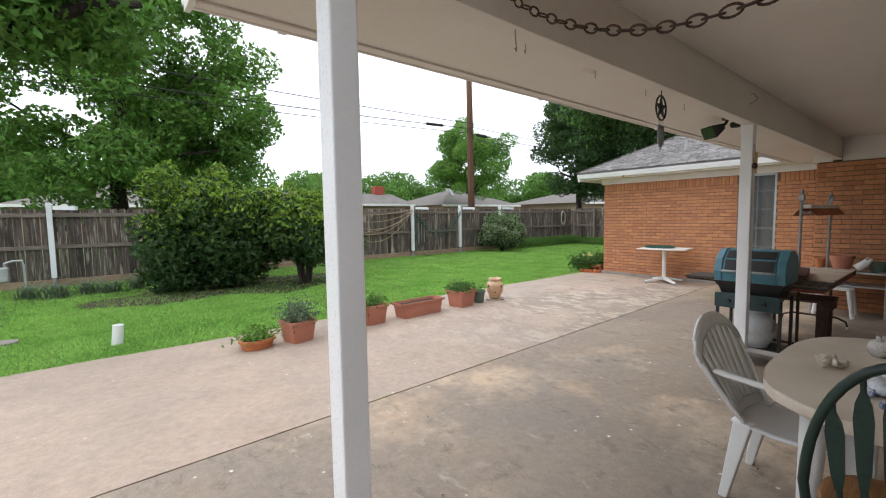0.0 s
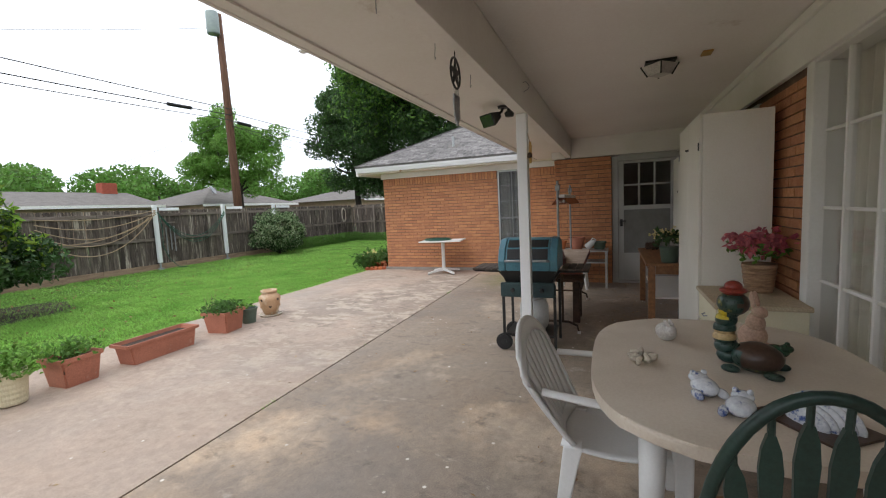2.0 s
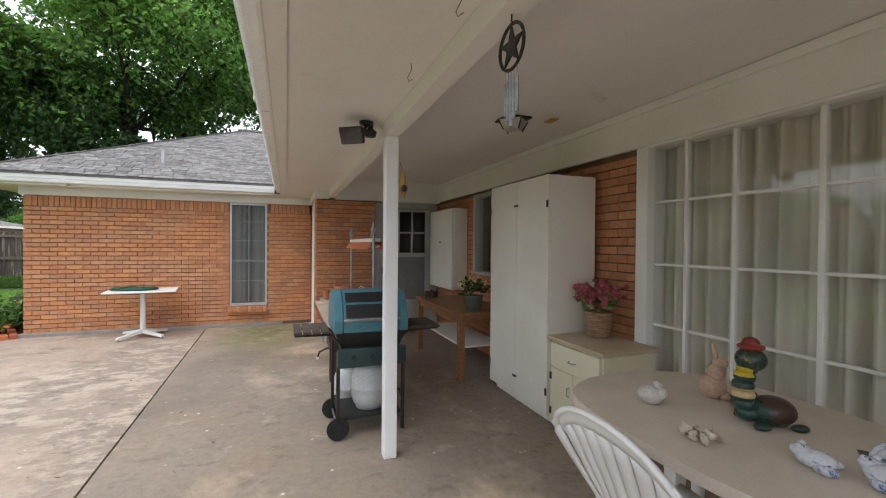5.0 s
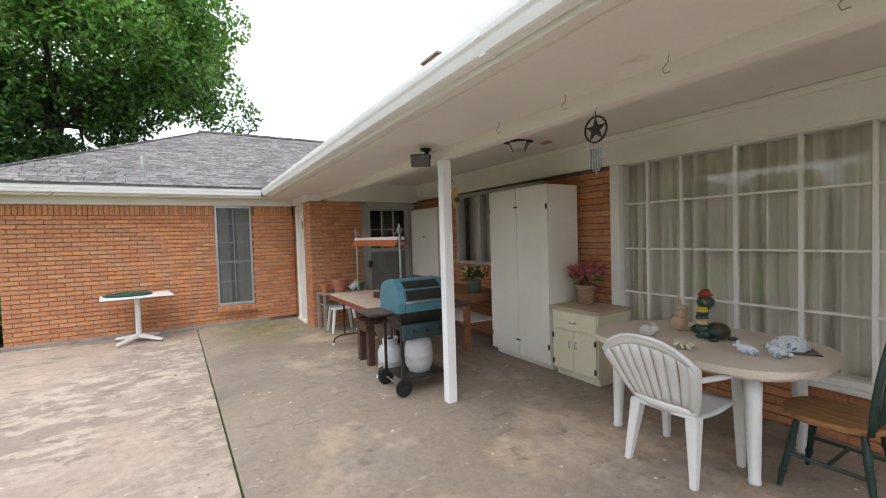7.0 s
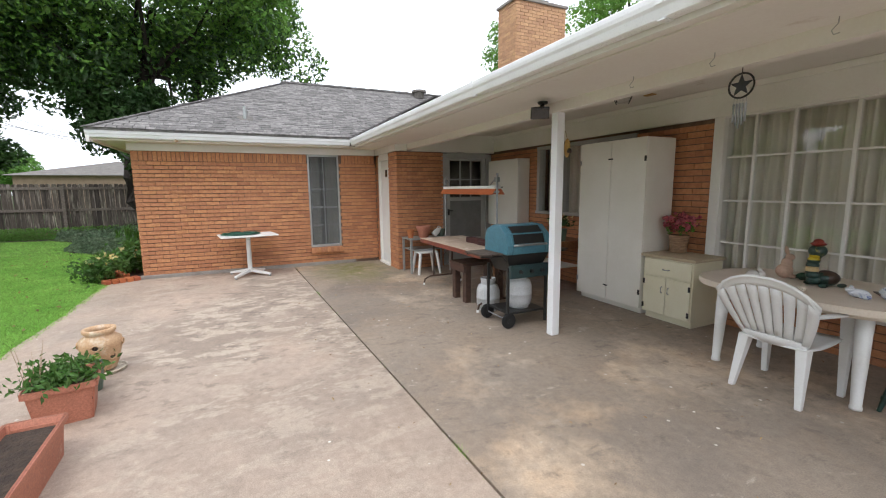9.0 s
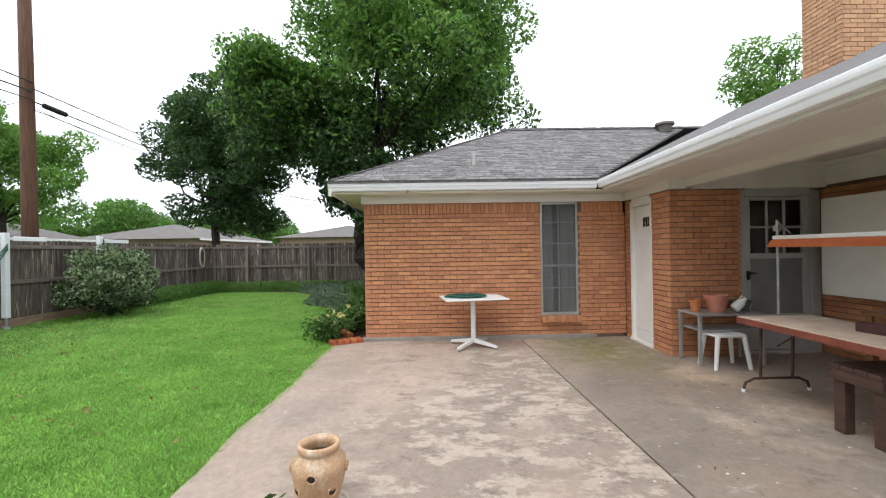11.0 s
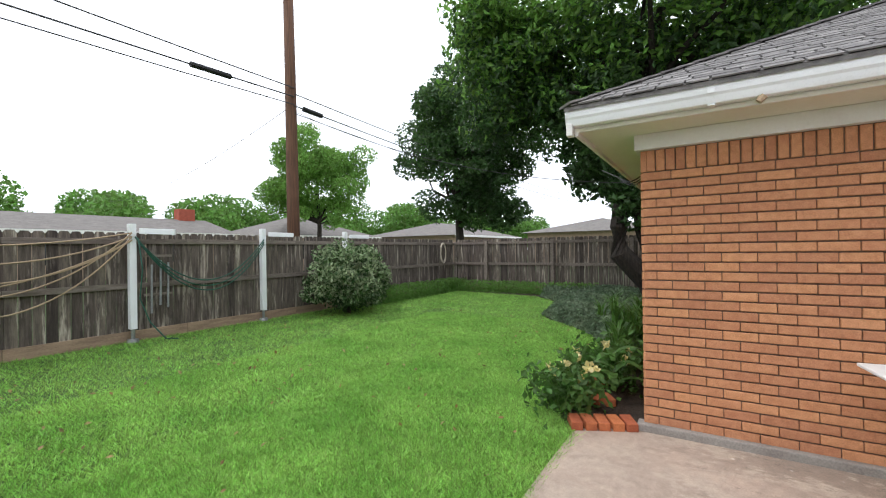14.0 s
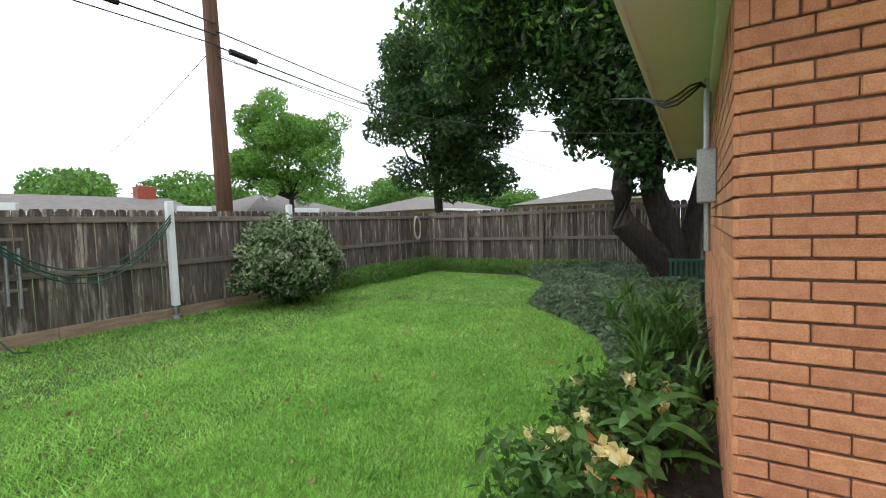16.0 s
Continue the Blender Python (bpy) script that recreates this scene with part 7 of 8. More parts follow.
bowl_planter((1.49, 5.02, 0), [(0.001, 0), (0.12, 0.0), (0.145, 0.085), (0.155, 0.085), (0.155, 0.115), (0.135, 0.115), (0.11, 0.03), (0.001, 0.03)], "clay", "oval orange clay bowl of bright green leaves", "leaf_light", 420, 0.026, 0.13, 0.085, 1, 1.3)
box_planter((1.96, 5.0, 0), 0.32, 0.32, 0.26, "square terracotta planter full of bushy green leaves", "leaf_grey", 1100, 0.024, 0.22, 2, 12)
bowl_planter((2.60, 5.10, 0), [(0.001, 0)] + [(0.095 + 0.03 * k / 12 + (0.004 if k % 2 else 0), 0.01 + 0.022 * k) for k in range(13)] + [(0.14, 0.28), (0.12, 0.28)], "cream_pot", "cream ribbed pot of light green foliage", "leaf_light", 900, 0.024, 0.2, 0.11, 3)
box_planter((3.06, 5.14, 0), 0.34, 0.32, 0.27, "square terracotta planter with low leaves", "leaf_mid", 260, 0.03, 0.14, 4, 4)
box_planter((3.85, 5.12, 0), 0.78, 0.27, 0.22, "long empty terracotta trough", "leaf_mid", 0, 0.03, 0.1, 5, 2, 0.88)
last_box = box_planter((4.74, 5.15, 0), 0.36, 0.36, 0.27, "square terracotta planter with dark crinkled leaves", "leaf_shade", 620, 0.028, 0.11, 6, 10)
bowl_planter((5.13, 5.14, 0), [(0.001, 0), (0.085, 0.0), (0.11, 0.185), (0.122, 0.185), (0.122, 0.205), (0.105, 0.205), (0.08, 0.03), (0.001, 0.03)], "pot_green", "grey-green plastic pot with a few sprouts", "leaf_light", 60, 0.02, 0.08, 0.05, 7)
bm = bm_new()
rnd = random.Random(12)
for i in range(6):
    a = i * 1.05
    tube(bm, [(0.03 * math.cos(a), 0.03 * math.sin(a), 0.0), (0.05 * math.cos(a), 0.05 * math.sin(a), 0.12), (0.09 * math.cos(a), 0.08 * math.sin(a), 0.22 + 0.04 * (i % 3))], 0.003, 5, 0.001)
part("dry_stems", bm, M["rope"], last_box, "dry tan stems").location = (-0.05, 0.14, 0.25)
jar = thing("strawberry_jar", (5.53, 5.14, 0), "tan and cream clay strawberry jar with side pockets", "planter", "planters along the lawn")
bm = bm_new()
lathe(bm, [(0.001, 0.028), (0.095, 0.028), (0.125, 0.12), (0.15, 0.23), (0.148, 0.285), (0.105, 0.32), (0.10, 0.335), (0.115, 0.345), (0.118, 0.375), (0.098, 0.378), (0.088, 0.335), (0.13, 0.27), (0.10, 0.08), (0.001, 0.07)], 30)
body = part("jar", bm, M["jar"], jar, smooth=True)
for i in range(8):
    a = 2 * math.pi * i / 4 + (math.pi / 4 if i >= 4 else 0)
    z = 0.245 if i < 4 else 0.15
    r = 0.148 if i < 4 else 0.128
    bm = bm_new()
    n = 12
    tube(bm, [(r * math.cos(a) + 0.006 * math.cos(a) + 0.026 * math.cos(2 * math.pi * k / n) * -math.sin(a), r * math.sin(a) + 0.006 * math.sin(a) + 0.026 * math.cos(2 * math.pi * k / n) * math.cos(a), z + 0.024 * math.sin(2 * math.pi * k / n)) for k in range(n + 1)], 0.006, 6)
    pk = part("pocket_rim", bm, M["jar"], body)
    bm = bm_new()
    rod(bm, (r * 0.9 * math.cos(a), r * 0.9 * math.sin(a), z), ((r + 0.004) * math.cos(a), (r + 0.004) * math.sin(a), z), 0.023, seg=12)
    part("pocket", bm, M["soil"], body, "dark soil in a side pocket")
bm = bm_new()
lathe(bm, [(0.001, 0.0), (0.15, 0.0), (0.165, 0.025), (0.155, 0.027), (0.14, 0.012), (0.001, 0.012)], 28)
part("saucer", bm, M["shell"], jar)
bm = bm_new()
lathe(bm, [(0.001, 0.29), (0.10, 0.29), (0.10, 0.30), (0.001, 0.305)], 18)
part("soil", bm, M["soil"], jar)

# ---- things along the fence ----
for k, x in enumerate((-0.70, 9.44, 11.85, 14.25)):
    ob = thing("clothesline_post", (x, 13.2, 0), "white T-shaped clothesline post in front of the fence", "post", "clothesline posts")
    bm = bm_new()
    rod(bm, (0, 0, -0.1), (0, 0, 0.3), 0.03, seg=10)
    lathe(bm, [(0.001, -0.02), (0.09, -0.02), (0.08, 0.035), (0.001, 0.04)], 12)
    part("stub", bm, M["steel"], ob)
    bm = bm_new()
    bx(bm, -0.05, 0.05, -0.05, 0.05, 0.2, 1.93, 0.006)
    part("shaft", bm, M["gutter"], ob)
    bm = bm_new()
    bx(bm, 0.052, 0.56, -0.04, 0.04, 1.77, 1.86, 0.004)
    part("arm", bm, M["gutter"], ob).matrix_local = pose(0, 0, 0, 0, 2, -38)


def hung(name, label, pts, r, m, category="rope"):
    bm = bm_new()
    tube(bm, pts, r, 6)
    ob = part(name, bm, M[m], None, "", True)
    return tagged(ob, label, category, "ropes on the fence" if category == "rope" else "hoses on the fence")


def sagging(p, q, sag, n=20, side=0.0):
    p, q = Vector(p), Vector(q)
    return [p.lerp(q, i / n) + Vector((0, side * math.sin(i * 0.9), -4 * sag * (i / n) * (1 - i / n))) for i in range(n + 1)]


for k, sag in enumerate((0.12, 0.28, 0.45, 0.62, 0.8, 0.3)):
    hung("rope", "slack tan rope strung along the fence", sagging((6.55, 13.22, 1.62 - 0.12 * k), (9.42, 13.14, 1.78 - 0.06 * (k % 3)), sag), 0.012, "rope")
for k, sag in enumerate((0.78, 0.86, 0.92)):
    hung("garden_hose", "green garden hose slung between two posts", sagging((9.46, 13.13, 1.72), (11.83, 13.13, 1.70 - 0.05 * k), sag, side=0.006), 0.012, "hose", "hose")
hung("garden_hose", "loose end of green hose trailing to the ground", [(9.5, 13.12, 1.7), (9.55, 13.1, 1.2), (9.5, 13.08, 0.7), (9.62, 13.02, 0.3), (9.78, 12.85, 0.02), (9.9, 12.7, 0.012)], 0.011, "hose", "hose")
coil = []
for i in range(60):
    a = i * 0.42
    coil.append((19.1 + 0.17 * math.cos(a) + 0.01 * math.sin(i), 13.24 - 0.002 * i * 0.3, 1.32 + 0.34 * math.sin(a) + 0.03 * math.sin(i * 0.2)))
hung("garden_hose", "pale coiled hose hung on the fence corner", coil, 0.012, "shell", "hose")
for k, (x, z0, z1) in enumerate(((9.72, 0.42, 1.25), (9.86, 0.55, 1.32), (9.98, 0.5, 1.28))):
    bm = bm_new()
    rod(bm, (0, 0, z0), (0.02, 0.02, z1), 0.018, seg=8)
    one("pipe", "grey pipe tied upright against the fence", "pipe", (x, 13.2, 0), bm, M["steel"], "p", "pipes on the fence")
bm = bm_new()
bx(bm, 9.62, 10.06, 13.215, 13.235, 0.72, 0.76)
one("fence_batten", "thin wooden batten behind the pipes", "batten", (0, 0, 0), bm, M["fence_rail"], "r", "battens behind the pipes")
bm = bm_new()
bx(bm, 9.62, 10.06, 13.215, 13.235, 1.38, 1.42)
one("fence_batten", "thin wooden batten behind the pipes", "batten", (0, 0, 0), bm, M["fence_rail"], "r", "battens behind the pipes")
bm = bm_new()
rod(bm, (0, 0, -0.1), (0.03, -0.01, 0.215), 0.058, seg=22)
rod(bm, (0.0302, -0.0101, 0.2155), (0.0303, -0.0101, 0.2165), 0.05, seg=22)
one("drain_pipe_stub", "short white plastic pipe standing in the lawn", "pipe", (0.24, 6.42, 0), bm, M["pvc"], "p")
bm = bm_new()
plate(bm, oval(0.45, 0.16, 3.0, 20), -0.03, 0.012, 0.006)
one("stepping_stone", "flat grey stepping stone in the lawn", "stone", (-1.15, 7.4, 0), bm, M["footing"], "s", "", -8)
gm = thing("gas_meter", (-1.45, 12.2, 0), "grey gas meter on pipes before the fence", "gas meter")
bm = bm_new()
bx(bm, -0.14, 0.14, -0.09, 0.09, 0.28, 0.58, 0.03)
part("body", bm, M["alu"], gm)
bm = bm_new()
tube(bm, [(-0.25, 0, -0.1), (-0.25, 0, 0.62), (-0.2, 0, 0.68), (-0.08, 0, 0.66), (-0.08, 0, 0.57)], 0.022, 8)
tube(bm, [(0.08, 0, 0.57), (0.08, 0, 0.66), (0.2, 0, 0.7), (0.34, 0, 0.7), (0.36, 0, 0.6), (0.36, 0, -0.1)], 0.022, 8)
part("pipework", bm, M["alu"], gm)

# ---- roof fittings, meter and cables on the wing ----
vent = thing("roof_vent_pipe", (10.1, 3.82, 2.83), "small grey vent pipe with flashing on the roof", "roof vent")
bm = bm_new()
bx(bm, -0.12, 0.12, -0.13, 0.13, -0.004, 0.006, 0, pose(0, 0, 0, 0, -math.degrees(tilt), 0))
part("flashing", bm, M["far_roof"], vent)
bm = bm_new()
rod(bm, (0, 0, -0.05), (0, 0, 0.22), 0.03, seg=12)
part("pipe", bm, M["alu"], vent)
bm = bm_new()
lathe(bm, [(0.14, -0.1), (0.14, 0.06), (0.2, 0.07), (0.19, 0.12), (0.001, 0.15)], 16)
one("roof_vent", "low round metal vent near the ridge", "roof vent", (12.35, -0.6, rz - 0.1), bm, M["far_roof"], "v")
bm = bm_new()
bx(bm, 9.36, 10.14, -3.12, -1.66, 5.56, 5.62, 0.01)
part("crown", bm, M["footing"], chimney)
bm = bm_new()
bx(bm, 9.55, 9.95, -2.7, -2.1, 5.70, 5.73)
for x, y in ((9.58, -2.67), (9.92, -2.67), (9.58, -2.13), (9.92, -2.13)):
    rod(bm, (x, y, 5.61), (x, y, 5.71), 0.012, seg=6)
part("cap", bm, M["metal_black"], chimney)
mb = thing("electric_meter", (11.45, WING_N + 0.012, 1.66), "grey electric meter box with conduit on the side wall", "electric meter")
bm = bm_new()
bx(bm, -0.12, 0.12, 0.0, 0.11, -0.18, 0.16, 0.008)
part("box", bm, M["alu"], mb)
bm = bm_new()
rod(bm, (0, 0.05, 0.16), (0, 0.05, 0.62), 0.022, seg=10)
part("conduit", bm, M["alu"], mb)
bm = bm_new()
rod(bm, (0.05, 0.05, -0.18), (0.05, 0.05, -0.5), 0.02, seg=10)
part("conduit", bm, M["alu"], mb)
for k in range(3):
    hung("service_cable", "black service cable looping under the soffit", [(11.45, WING_N + 0.06, 2.22), (11.4, 5.70, 2.25 - 0.01 * k), (11.36, 5.76, 2.23 - 0.03 * k), (11.35, 5.83, 2.18 - 0.03 * k), (11.38, 5.90, 2.16 - 0.02 * k), (11.45, 5.98, 2.2 - 0.01 * k), (11.6, 6.06, 2.26), (12.4, 6.4, 2.5)], 0.007, "cable", "cable")
bm = bm_new()
rod(bm, (0, -0.03, 0), (0, 0.0, -0.03), 0.02, seg=8)
one("gutter_bracket", "small rusty bracket below the gutter", "bracket", (EAVE_X - 0.01, 4.9, 2.335), bm, M["rope"], "b")


# ---- grass, beds and small plants ----
def tri_mesh(name, tris, material):
    n = len(tris)
    me = bpy.data.meshes.new(name)
    me.vertices.add(3 * n)
    me.vertices.foreach_set("co", np.asarray(tris, np.float32).reshape(-1))
    me.loops.add(3 * n)
    me.loops.foreach_set("vertex_index", np.arange(3 * n, dtype=np.int32))
    me.polygons.add(n)
    me.polygons.foreach_set("loop_start", np.arange(0, 3 * n, 3, dtype=np.int32))
    me.update(calc_edges=True)
    me.materials.append(material)
    return me


def bed_edge(x):
    """How far the planted strip along the wing's side and the yard's end reaches into the lawn."""
    return np.where(x < 9.62, 0.0, np.interp(x, [9.62, 9.9, 10.6, 11.4, 12.3, 13.25, 14.0, 14.9, 16.5, 17.5, 18.6, 19.2], [6.05, 6.3, 6.28, 6.3, 6.36, 6.66, 7.22, 8.1, 8.4, 8.6, 9.6, 13.4]))


rng = np.random.default_rng(21)
n = 960000
gx = np.concatenate([rng.uniform(-4, 19.6, n // 3), rng.uniform(-1.0, 14.5, n // 3), rng.uniform(5.5, 12.5, n // 3)])
gy = np.concatenate([rng.uniform(5.6, 13.3, n // 3), rng.uniform(5.65, 10.6, n // 3), rng.uniform(5.95, 8.6, n // 3)])
worn = np.array([noise.noise((x * 0.8, y * 0.8, 2.0)) for x, y in zip(gx, gy)])
tuft = np.array([noise.noise((x * 7.0, y * 7.0, 5.0)) for x, y in zip(gx, gy)])
shade = ((gx - 2.6) / 3.0) ** 2 + ((gy - 10.1) / 1.3) ** 2 < 1.0 + worn * 0.9
ok = (gy > bed_edge(gx)) & (rng.random(n) > np.where(worn > 0.45, 0.55, 0.0)) & ~(shade & (rng.random(n) > 0.12)) & (gy > lawn_y(gx) - 0.03 + 0.04 * worn)
gx, gy, tuft = gx[ok], gy[ok], tuft[ok]
n = len(gx)
h = rng.uniform(0.024, 0.054, n) * (1.0 + 0.45 * tuft)
a = rng.uniform(0, 2 * math.pi, n)
w = rng.uniform(0.0032, 0.0068, n)
lean = rng.normal(size=(n, 2)) * 0.75 * h[:, None]
base = np.stack([gx, gy, np.full(n, -0.03)], 1)
d = np.stack([np.cos(a) * w, np.sin(a) * w, np.zeros(n)], 1)
tip = base + np.stack([lean[:, 0], lean[:, 1], h], 1)
g = new("grass", tri_mesh("grass", np.stack([base - d, base + d, tip], 1), M["grass"]))
tagged(g, "short bright green lawn grass", "grass", kind="stuff")
# weeds in the slab joint
jx = np.concatenate([rng.uniform(-1, 9.6, 130), 7.45 + rng.normal(size=160) * 0.05, 1.9 + rng.normal(size=90) * 0.05, 3.2 + rng.normal(size=90) * 0.06])
n = len(jx)
base = np.stack([jx, 2.835 + 0.03 * jx + rng.normal(size=n) * 0.006, np.full(n, -0.03)], 1)
tip = base + np.stack([rng.normal(size=n) * 0.015, rng.normal(size=n) * 0.015, rng.uniform(0.03, 0.055, n)], 1)
d = np.stack([np.full(n, 0.002), rng.normal(size=n) * 0.001, np.zeros(n)], 1)
tagged(new("joint_weeds", tri_mesh("joint_weeds", np.stack([base - d, base + d, tip], 1), M["grass"])), "small weeds in the slab joint", "weeds", kind="stuff")

bm = bm_new()
xs = [9.6 + 0.35 * i for i in range(29)]
edge = [float(bed_edge(np.array([x]))[0]) for x in xs]
lo = [bm.verts.new((x, 5.55, -0.012)) for x in xs]
hi = [bm.verts.new((x, e + 0.08 * math.sin(x * 5), -0.02)) for x, e in zip(xs, edge)]
for i in range(len(xs) - 1):
    bm.faces.new((lo[i], lo[i + 1], hi[i + 1], hi[i]))
v = [bm.verts.new(p) for p in ((19.4, 5.55, -0.012), (19.95, 5.55, -0.012), (19.95, 13.3, -0.012), (19.4, 13.3, -0.02))]
bm.faces.new(v)
structure("ground_bed", bm, M["soil"], "dark mulched planting bed along the wall")
bm = bm_new()
plate(bm, [(2.6 + 2.9 * c + 0.12 * math.sin(7 * c + 3 * s), 10.1 + 1.25 * s + 0.1 * math.sin(5 * s)) for c, s in oval(1, 1, 2.0, 40)], -0.029, -0.022)
structure("ground_bare", bm, M["soil"], "bare soil under the shrubs")


def blades(bm_tris, rng, at, count, length, width, spread, droop):
    """Strap leaves that rise and bend over, as strips of triangles."""
    for i in range(count):
        a = rng.uniform(0, 2 * math.pi)
        out = np.array([math.cos(a), math.sin(a), 0])
        side = np.array([-math.sin(a), math.cos(a), 0])
        p0 = np.array(at) + np.array([rng.normal() * spread, rng.normal() * spread, 0])
        L = length * rng.uniform(0.6, 1.1)
        pts = []
        for k in range(5):
            t_ = k / 4
            r = L * (0.15 * t_ + 0.45 * droop * t_ * t_)
            z = L * (t_ - 0.45 * droop * t_ * t_)
            wd = width * (1 - 0.9 * t_ ** 2)
            c = p0 + out * r + np.array([0, 0, z])
            pts.append((c - side * wd, c + side * wd))
        for (a0, b0), (a1, b1) in zip(pts, pts[1:]):
            bm_tris += [(a0, b0, b1), (a0, b1, a1)]


rng = np.random.default_rng(31)
# ground cover under the tree
c = np.stack([rng.uniform(11.6, 19.6, 34000), rng.uniform(5.7, 9.4, 34000), np.zeros(34000)], 1)
e = bed_edge(c[:, 0])
c = c[(c[:, 1] < e + 0.05)]
mound = np.array([noise.noise((x * 0.9, y * 0.9, 7.0)) for x, y, _ in c])
c[:, 2] = (0.10 + 0.26 * (0.6 + 0.6 * mound)) * rng.uniform(0.55, 1.0, len(c)) * np.clip((bed_edge(c[:, 0]) - c[:, 1]) / 0.5 + 0.25, 0.2, 1)
gc = new("ground_cover", leaves_mesh("ground_cover", c, np.tile([0, 0, 1.0], (len(c), 1)), 0.05, M["leaf_grey"], rng, 0.55))
tagged(gc, "low grey-green ground cover under the tree", "ground cover", kind="stuff")
c = np.concatenate([np.stack([rng.uniform(14.7, 19.6, 7000), rng.uniform(12.5, 13.2, 7000), rng.random(7000) ** 1.5 * 0.42], 1), np.stack([rng.uniform(18.9, 19.8, 7000), rng.uniform(8, 13, 7000), rng.random(7000) ** 1.5 * 0.35], 1)])
gc = new("border_plants", leaves_mesh("border_plants", c, np.tile([0, 0, 1.0], (len(c), 1)), 0.045, M["leaf_mid"], rng, 0.35))
tagged(gc, "low green border plants along the fence", "border plants", kind="stuff")
for x, y, ln, cnt in ((11.3, 5.9, 0.8, 80), (11.75, 6.0, 0.95, 100), (12.2, 5.92, 0.95, 90), (12.6, 6.1, 0.9, 80), (12.1, 6.25, 0.7, 70)):
    tris = []
    for k in range(6):
        blades(tris, rng, (x + rng.normal() * 0.12, y + rng.normal() * 0.12, 0.12 * k - 0.03), cnt // 4, ln * (0.75 - 0.04 * k), 0.011, 0.03, 1.0)
    ob = new("lance_leaf_plant", tri_mesh("lance_leaf_plant", np.array(tris), M["leaf_shade"]))
    tagged(ob, "tall clump of narrow arching green leaves", "plant", "narrow-leaved clumps by the wall")
for x, y in ((-0.55, 11.3), (-0.1, 11.45), (0.3, 11.3), (0.75, 11.5), (-1.0, 11.5)):
    tris = []
    blades(tris, rng, (x, y, -0.03), 60, 0.62, 0.013, 0.1, 1.1)
    ob = new("strap_leaf_plant", tri_mesh("strap_leaf_plant", np.array(tris), M["leaf_grey"]))
    tagged(ob, "arching strap-leaved plant at the fence's foot", "plant", "strap-leaved plants by the fence")


def rose(at, h, r, n_l, n_f, seed, label):
    rng = np.random.default_rng(seed)
    ob = thing("rose_bush", (at[0], at[1], 0), label, "rose bush", "roses by the wall")
    bm = bm_new()
    for k in range(7):
        a = k * 0.9
        tube(bm, [(0, 0, -0.05), (0.4 * r * math.cos(a), 0.4 * r * math.sin(a), h * 0.45), (0.75 * r * math.cos(a), 0.75 * r * math.sin(a), h * 0.85)], 0.006, 5, 0.003)
    part("stem", bm, M["leaf_mid"], ob)
    c = rng.normal(size=(n_l, 3)) * np.array([r * 0.5, r * 0.5, h * 0.24]) + np.array([0, 0, h * 0.55])
    c = c[c[:, 2] > 0]
    cr = new("leaves", leaves_mesh("leaves", c, c, 0.042, M["leaf_shade"], rng, 0.55))
    cr.parent = ob
    for i in range(n_f):
        a = rng.uniform(0, 2 * math.pi)
        rr = r * rng.uniform(0.3, 0.95)
        p = np.array([rr * math.cos(a), rr * math.sin(a), h * rng.uniform(0.6, 1.05)])
        cc = p + rng.normal(size=(20, 3)) * 0.016
        fl = new("rose", leaves_mesh("rose", cc, cc - p + np.array([0, 0, 0.02]), 0.027, M["yellow"], rng, 0.85))
        fl.parent = ob
    return ob


rose((10.0, 6.24), 0.42, 0.30, 800, 8, 41, "low rose bush with pale yellow blooms")
rose((10.9, 6.0), 0.45, 0.3, 800, 3, 42, "leafy rose bush with a few yellow blooms")
rose((11.0, 6.3), 0.35, 0.25, 500, 1, 43, "leafy rose bush with a few yellow blooms")
broad = []
for k in range(11):
    a = k * 2.4
    L, wd = 0.3 + 0.05 * (k % 3), 0.038
    out, side = np.array([math.cos(a), math.sin(a), 0]), np.array([-math.sin(a), math.cos(a), 0])
    z0 = 0.1 + 0.035 * k
    pts = []
    for j in range(6):
        t_ = j / 5
        c = np.array([10.45, 5.93, z0]) + out * L * t_ * 0.9 + np.array([0, 0, L * (0.75 * t_ - 0.75 * t_ * t_)])
        ww = wd * math.sin(math.pi * min(1, 0.12 + t_ * 0.88)) ** 0.7
        pts.append((c - side * ww, c + side * ww))
    for (a0, b0), (a1, b1) in zip(pts, pts[1:]):
        broad += [(a0, b0, b1), (a0, b1, a1)]
ob = new("broad_leaf_plant", tri_mesh("broad_leaf_plant", np.array(broad), M["leaf_shade"]))
tagged(ob, "young plant with broad pale green leaves", "plant")
# edging bricks and loose bricks
M["edging"] = mat("red_orange_edging_brick", (0.50, 0.15, 0.06, 1), (0.40, 0.11, 0.045, 1), scale=16, rough=0.85, bump=0.5, fine=120, by_object=0.18)
ed_me = brick_mesh("edging_brick", 0.1, 0.044, 0.033, M["edging"], 0.005)
for k in range(5):
    b = tagged(new("edging_brick", ed_me), "red-orange brick laid as bed edging", "brick", "edging bricks")
    b.matrix_world = pose(9.74 + 0.045 * k, 6.10 - 0.094 * k, 0.03, 0, 0, 26 + 3 * (k % 2))
for k in range(7):
    b = tagged(new("loose_brick", ed_me), "loose red-orange brick leaning in the planting bed", "brick", "loose bricks")
    b.matrix_world = pose(10.28 + 0.125 * k, 6.12 + 0.035 * math.sin(k * 2.0) + 0.02 * k, 0.045, 62 + 6 * (k % 2), 0, 86 + 9 * math.sin(k * 1.7))
for x, y, turn in ((10.42, 5.98, 30), (11.5, 6.2, 40)):
    b = tagged(new("loose_brick", ed_me), "loose red-orange brick lying in the planting bed", "brick", "loose bricks")
    b.matrix_world = pose(x, y, 0.02, 0, 0, turn)
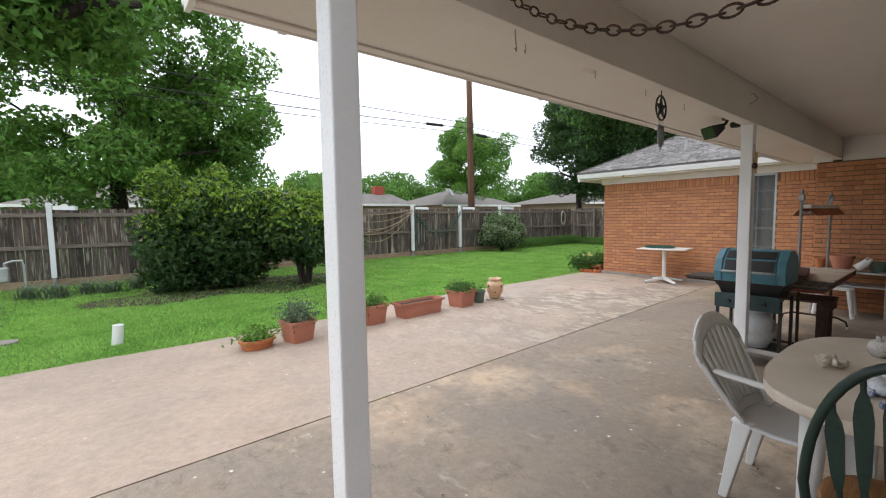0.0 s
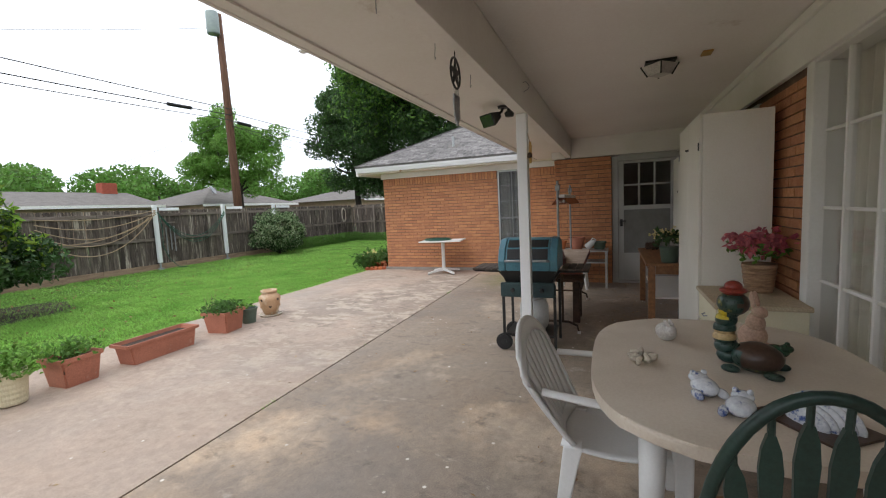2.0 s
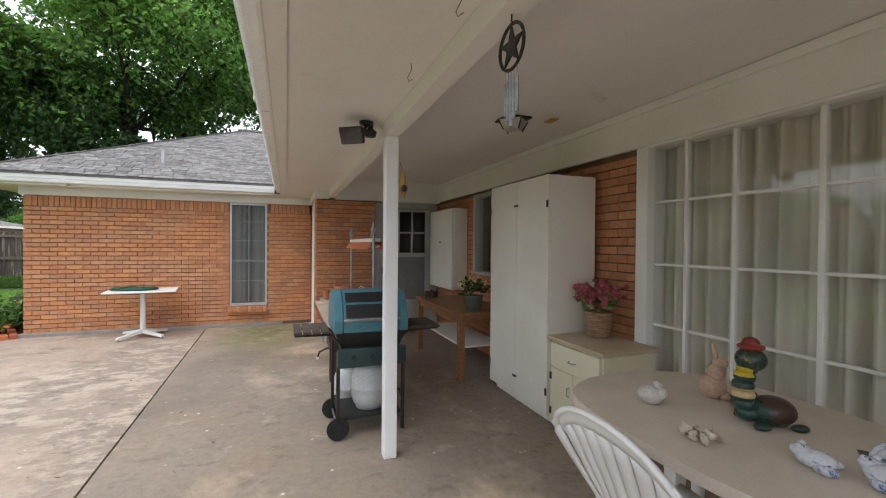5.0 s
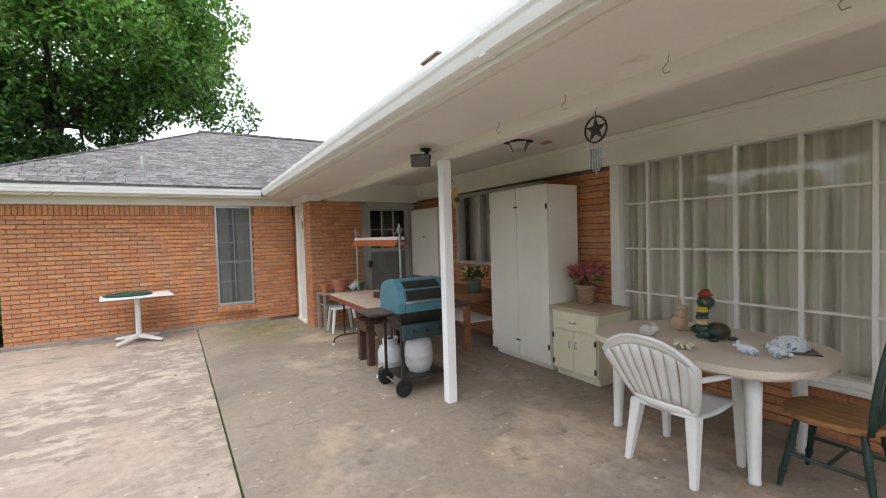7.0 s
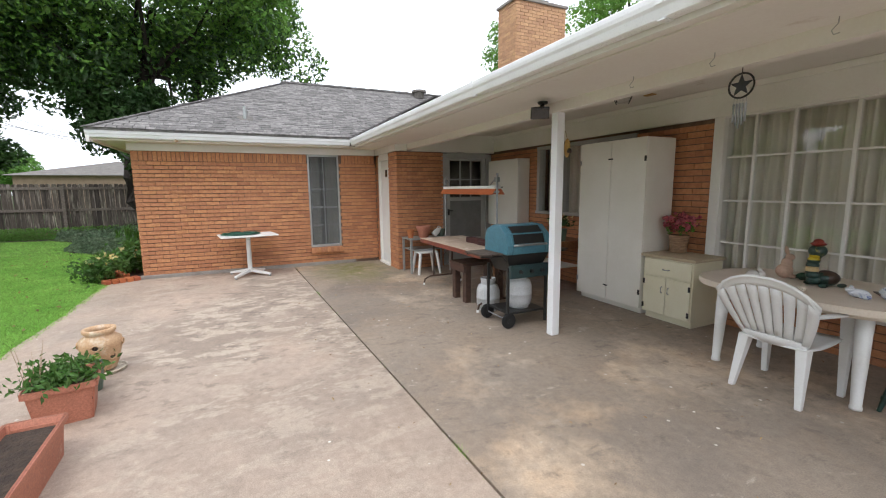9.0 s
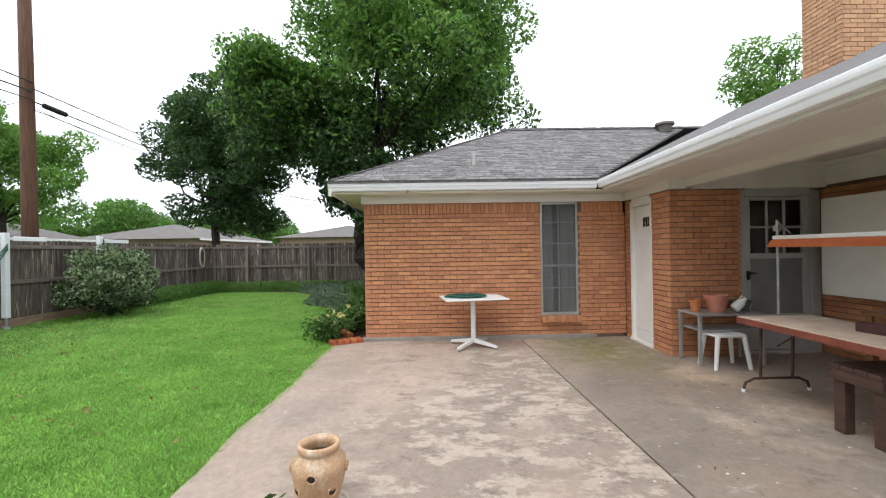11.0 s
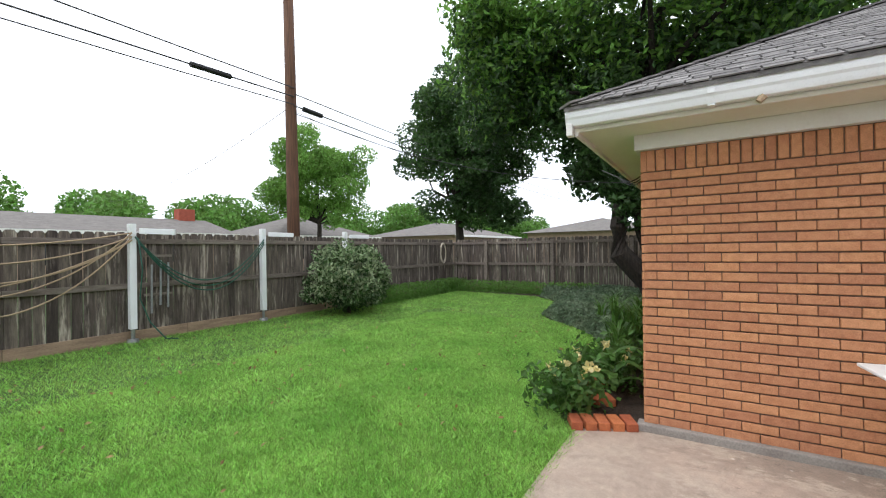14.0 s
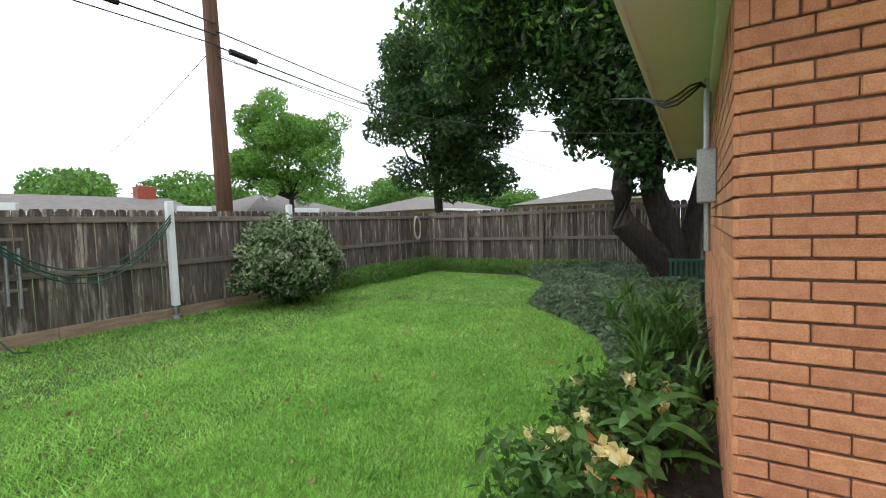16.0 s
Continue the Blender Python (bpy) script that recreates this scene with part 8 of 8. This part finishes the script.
# green slatted seat by the tree
gs = thing("garden_chair", (16.6, 5.88, 0), "green slatted garden chair beside the tree", "chair")
for k in range(7):
    bm = bm_new()
    bx(bm, -0.02, 0.02, -0.26 + 0.08 * k, -0.22 + 0.08 * k, 0.3, 0.62, 0.004)
    part("back_slat", bm, M["hose"], gs)
bm = bm_new()
bx(bm, -0.03, 0.03, -0.28, 0.28, 0.6, 0.65, 0.006)
part("top_rail", bm, M["hose"], gs)
bm = bm_new()
bx(bm, -0.4, 0.0, -0.28, 0.28, 0.28, 0.31, 0.006)
part("seat", bm, M["hose"], gs)
for x in (-0.36, 0.0):
    for y in (-0.25, 0.25):
        bm = bm_new()
        rod(bm, (x, y, -0.05), (x, y, 0.3), 0.02, seg=8)
        part("leg", bm, M["hose"], gs)
# fallen leaves, on lawn and slab
rng = np.random.default_rng(51)
c = np.stack([rng.uniform(2, 15, 420), rng.uniform(6.2, 12.5, 420), np.full(420, 0.016)], 1)
M["dead"] = leaf_mat("dry_fallen_leaves", (0.30, 0.15, 0.06, 1), (0.42, 0.30, 0.16, 1), amount=0.4)
fl = new("fallen_leaves", leaves_mesh("fallen_leaves", c, np.tile([0, 0, 3.0], (420, 1)), 0.028, M["dead"], rng, 0.55))
tagged(fl, "scattered dry leaves on the lawn", "leaves", kind="stuff")
c = np.concatenate([np.stack([rng.uniform(1, 8.4, 150), rng.uniform(-0.5, 3.5, 150), np.full(150, 0.006)], 1), np.stack([rng.uniform(5.5, 8.4, 160), rng.uniform(-0.5, 0.5, 160), np.full(160, 0.006)], 1)])
fl = new("litter", leaves_mesh("litter", c, np.tile([0, 0, 6.0], (len(c), 1)), 0.016, M["dead"], rng, 0.3))
tagged(fl, "small dry leaf litter on the slab", "leaf litter", kind="stuff")
# tree tops behind the main roof
rng2 = np.random.default_rng(61)
for at, top, wide in (((20.5, -9.5), 10.4, 1.2), ((14.2, -10.0), 11.6, 2.1)):
    blobs = clumps(rng2, (at[0], at[1], top - 2.6), (wide, wide, 2.4), 30, 0.62)
    tree("light_green_tree", at, "fresh-green tree behind the house roof", [([(at[0], at[1], -0.1), (at[0], at[1], 3.0), (at[0] + 0.1, at[1], top - 2.5)], 0.2, 0.08)],
         limb_set(rng2, (at[0], at[1], 3.2), blobs, 8, 0.07), blobs, "leaf_light", 0.09, 700, 62)

# ---- single bricks, shingles and other counted pieces of the setting ----
for me, at, owner in pieces:
    ob = new(me.name.split(".")[0], me)
    ob.parent = owner
    ob.matrix_basis = at if isinstance(at, Matrix) else Matrix.Translation(at)
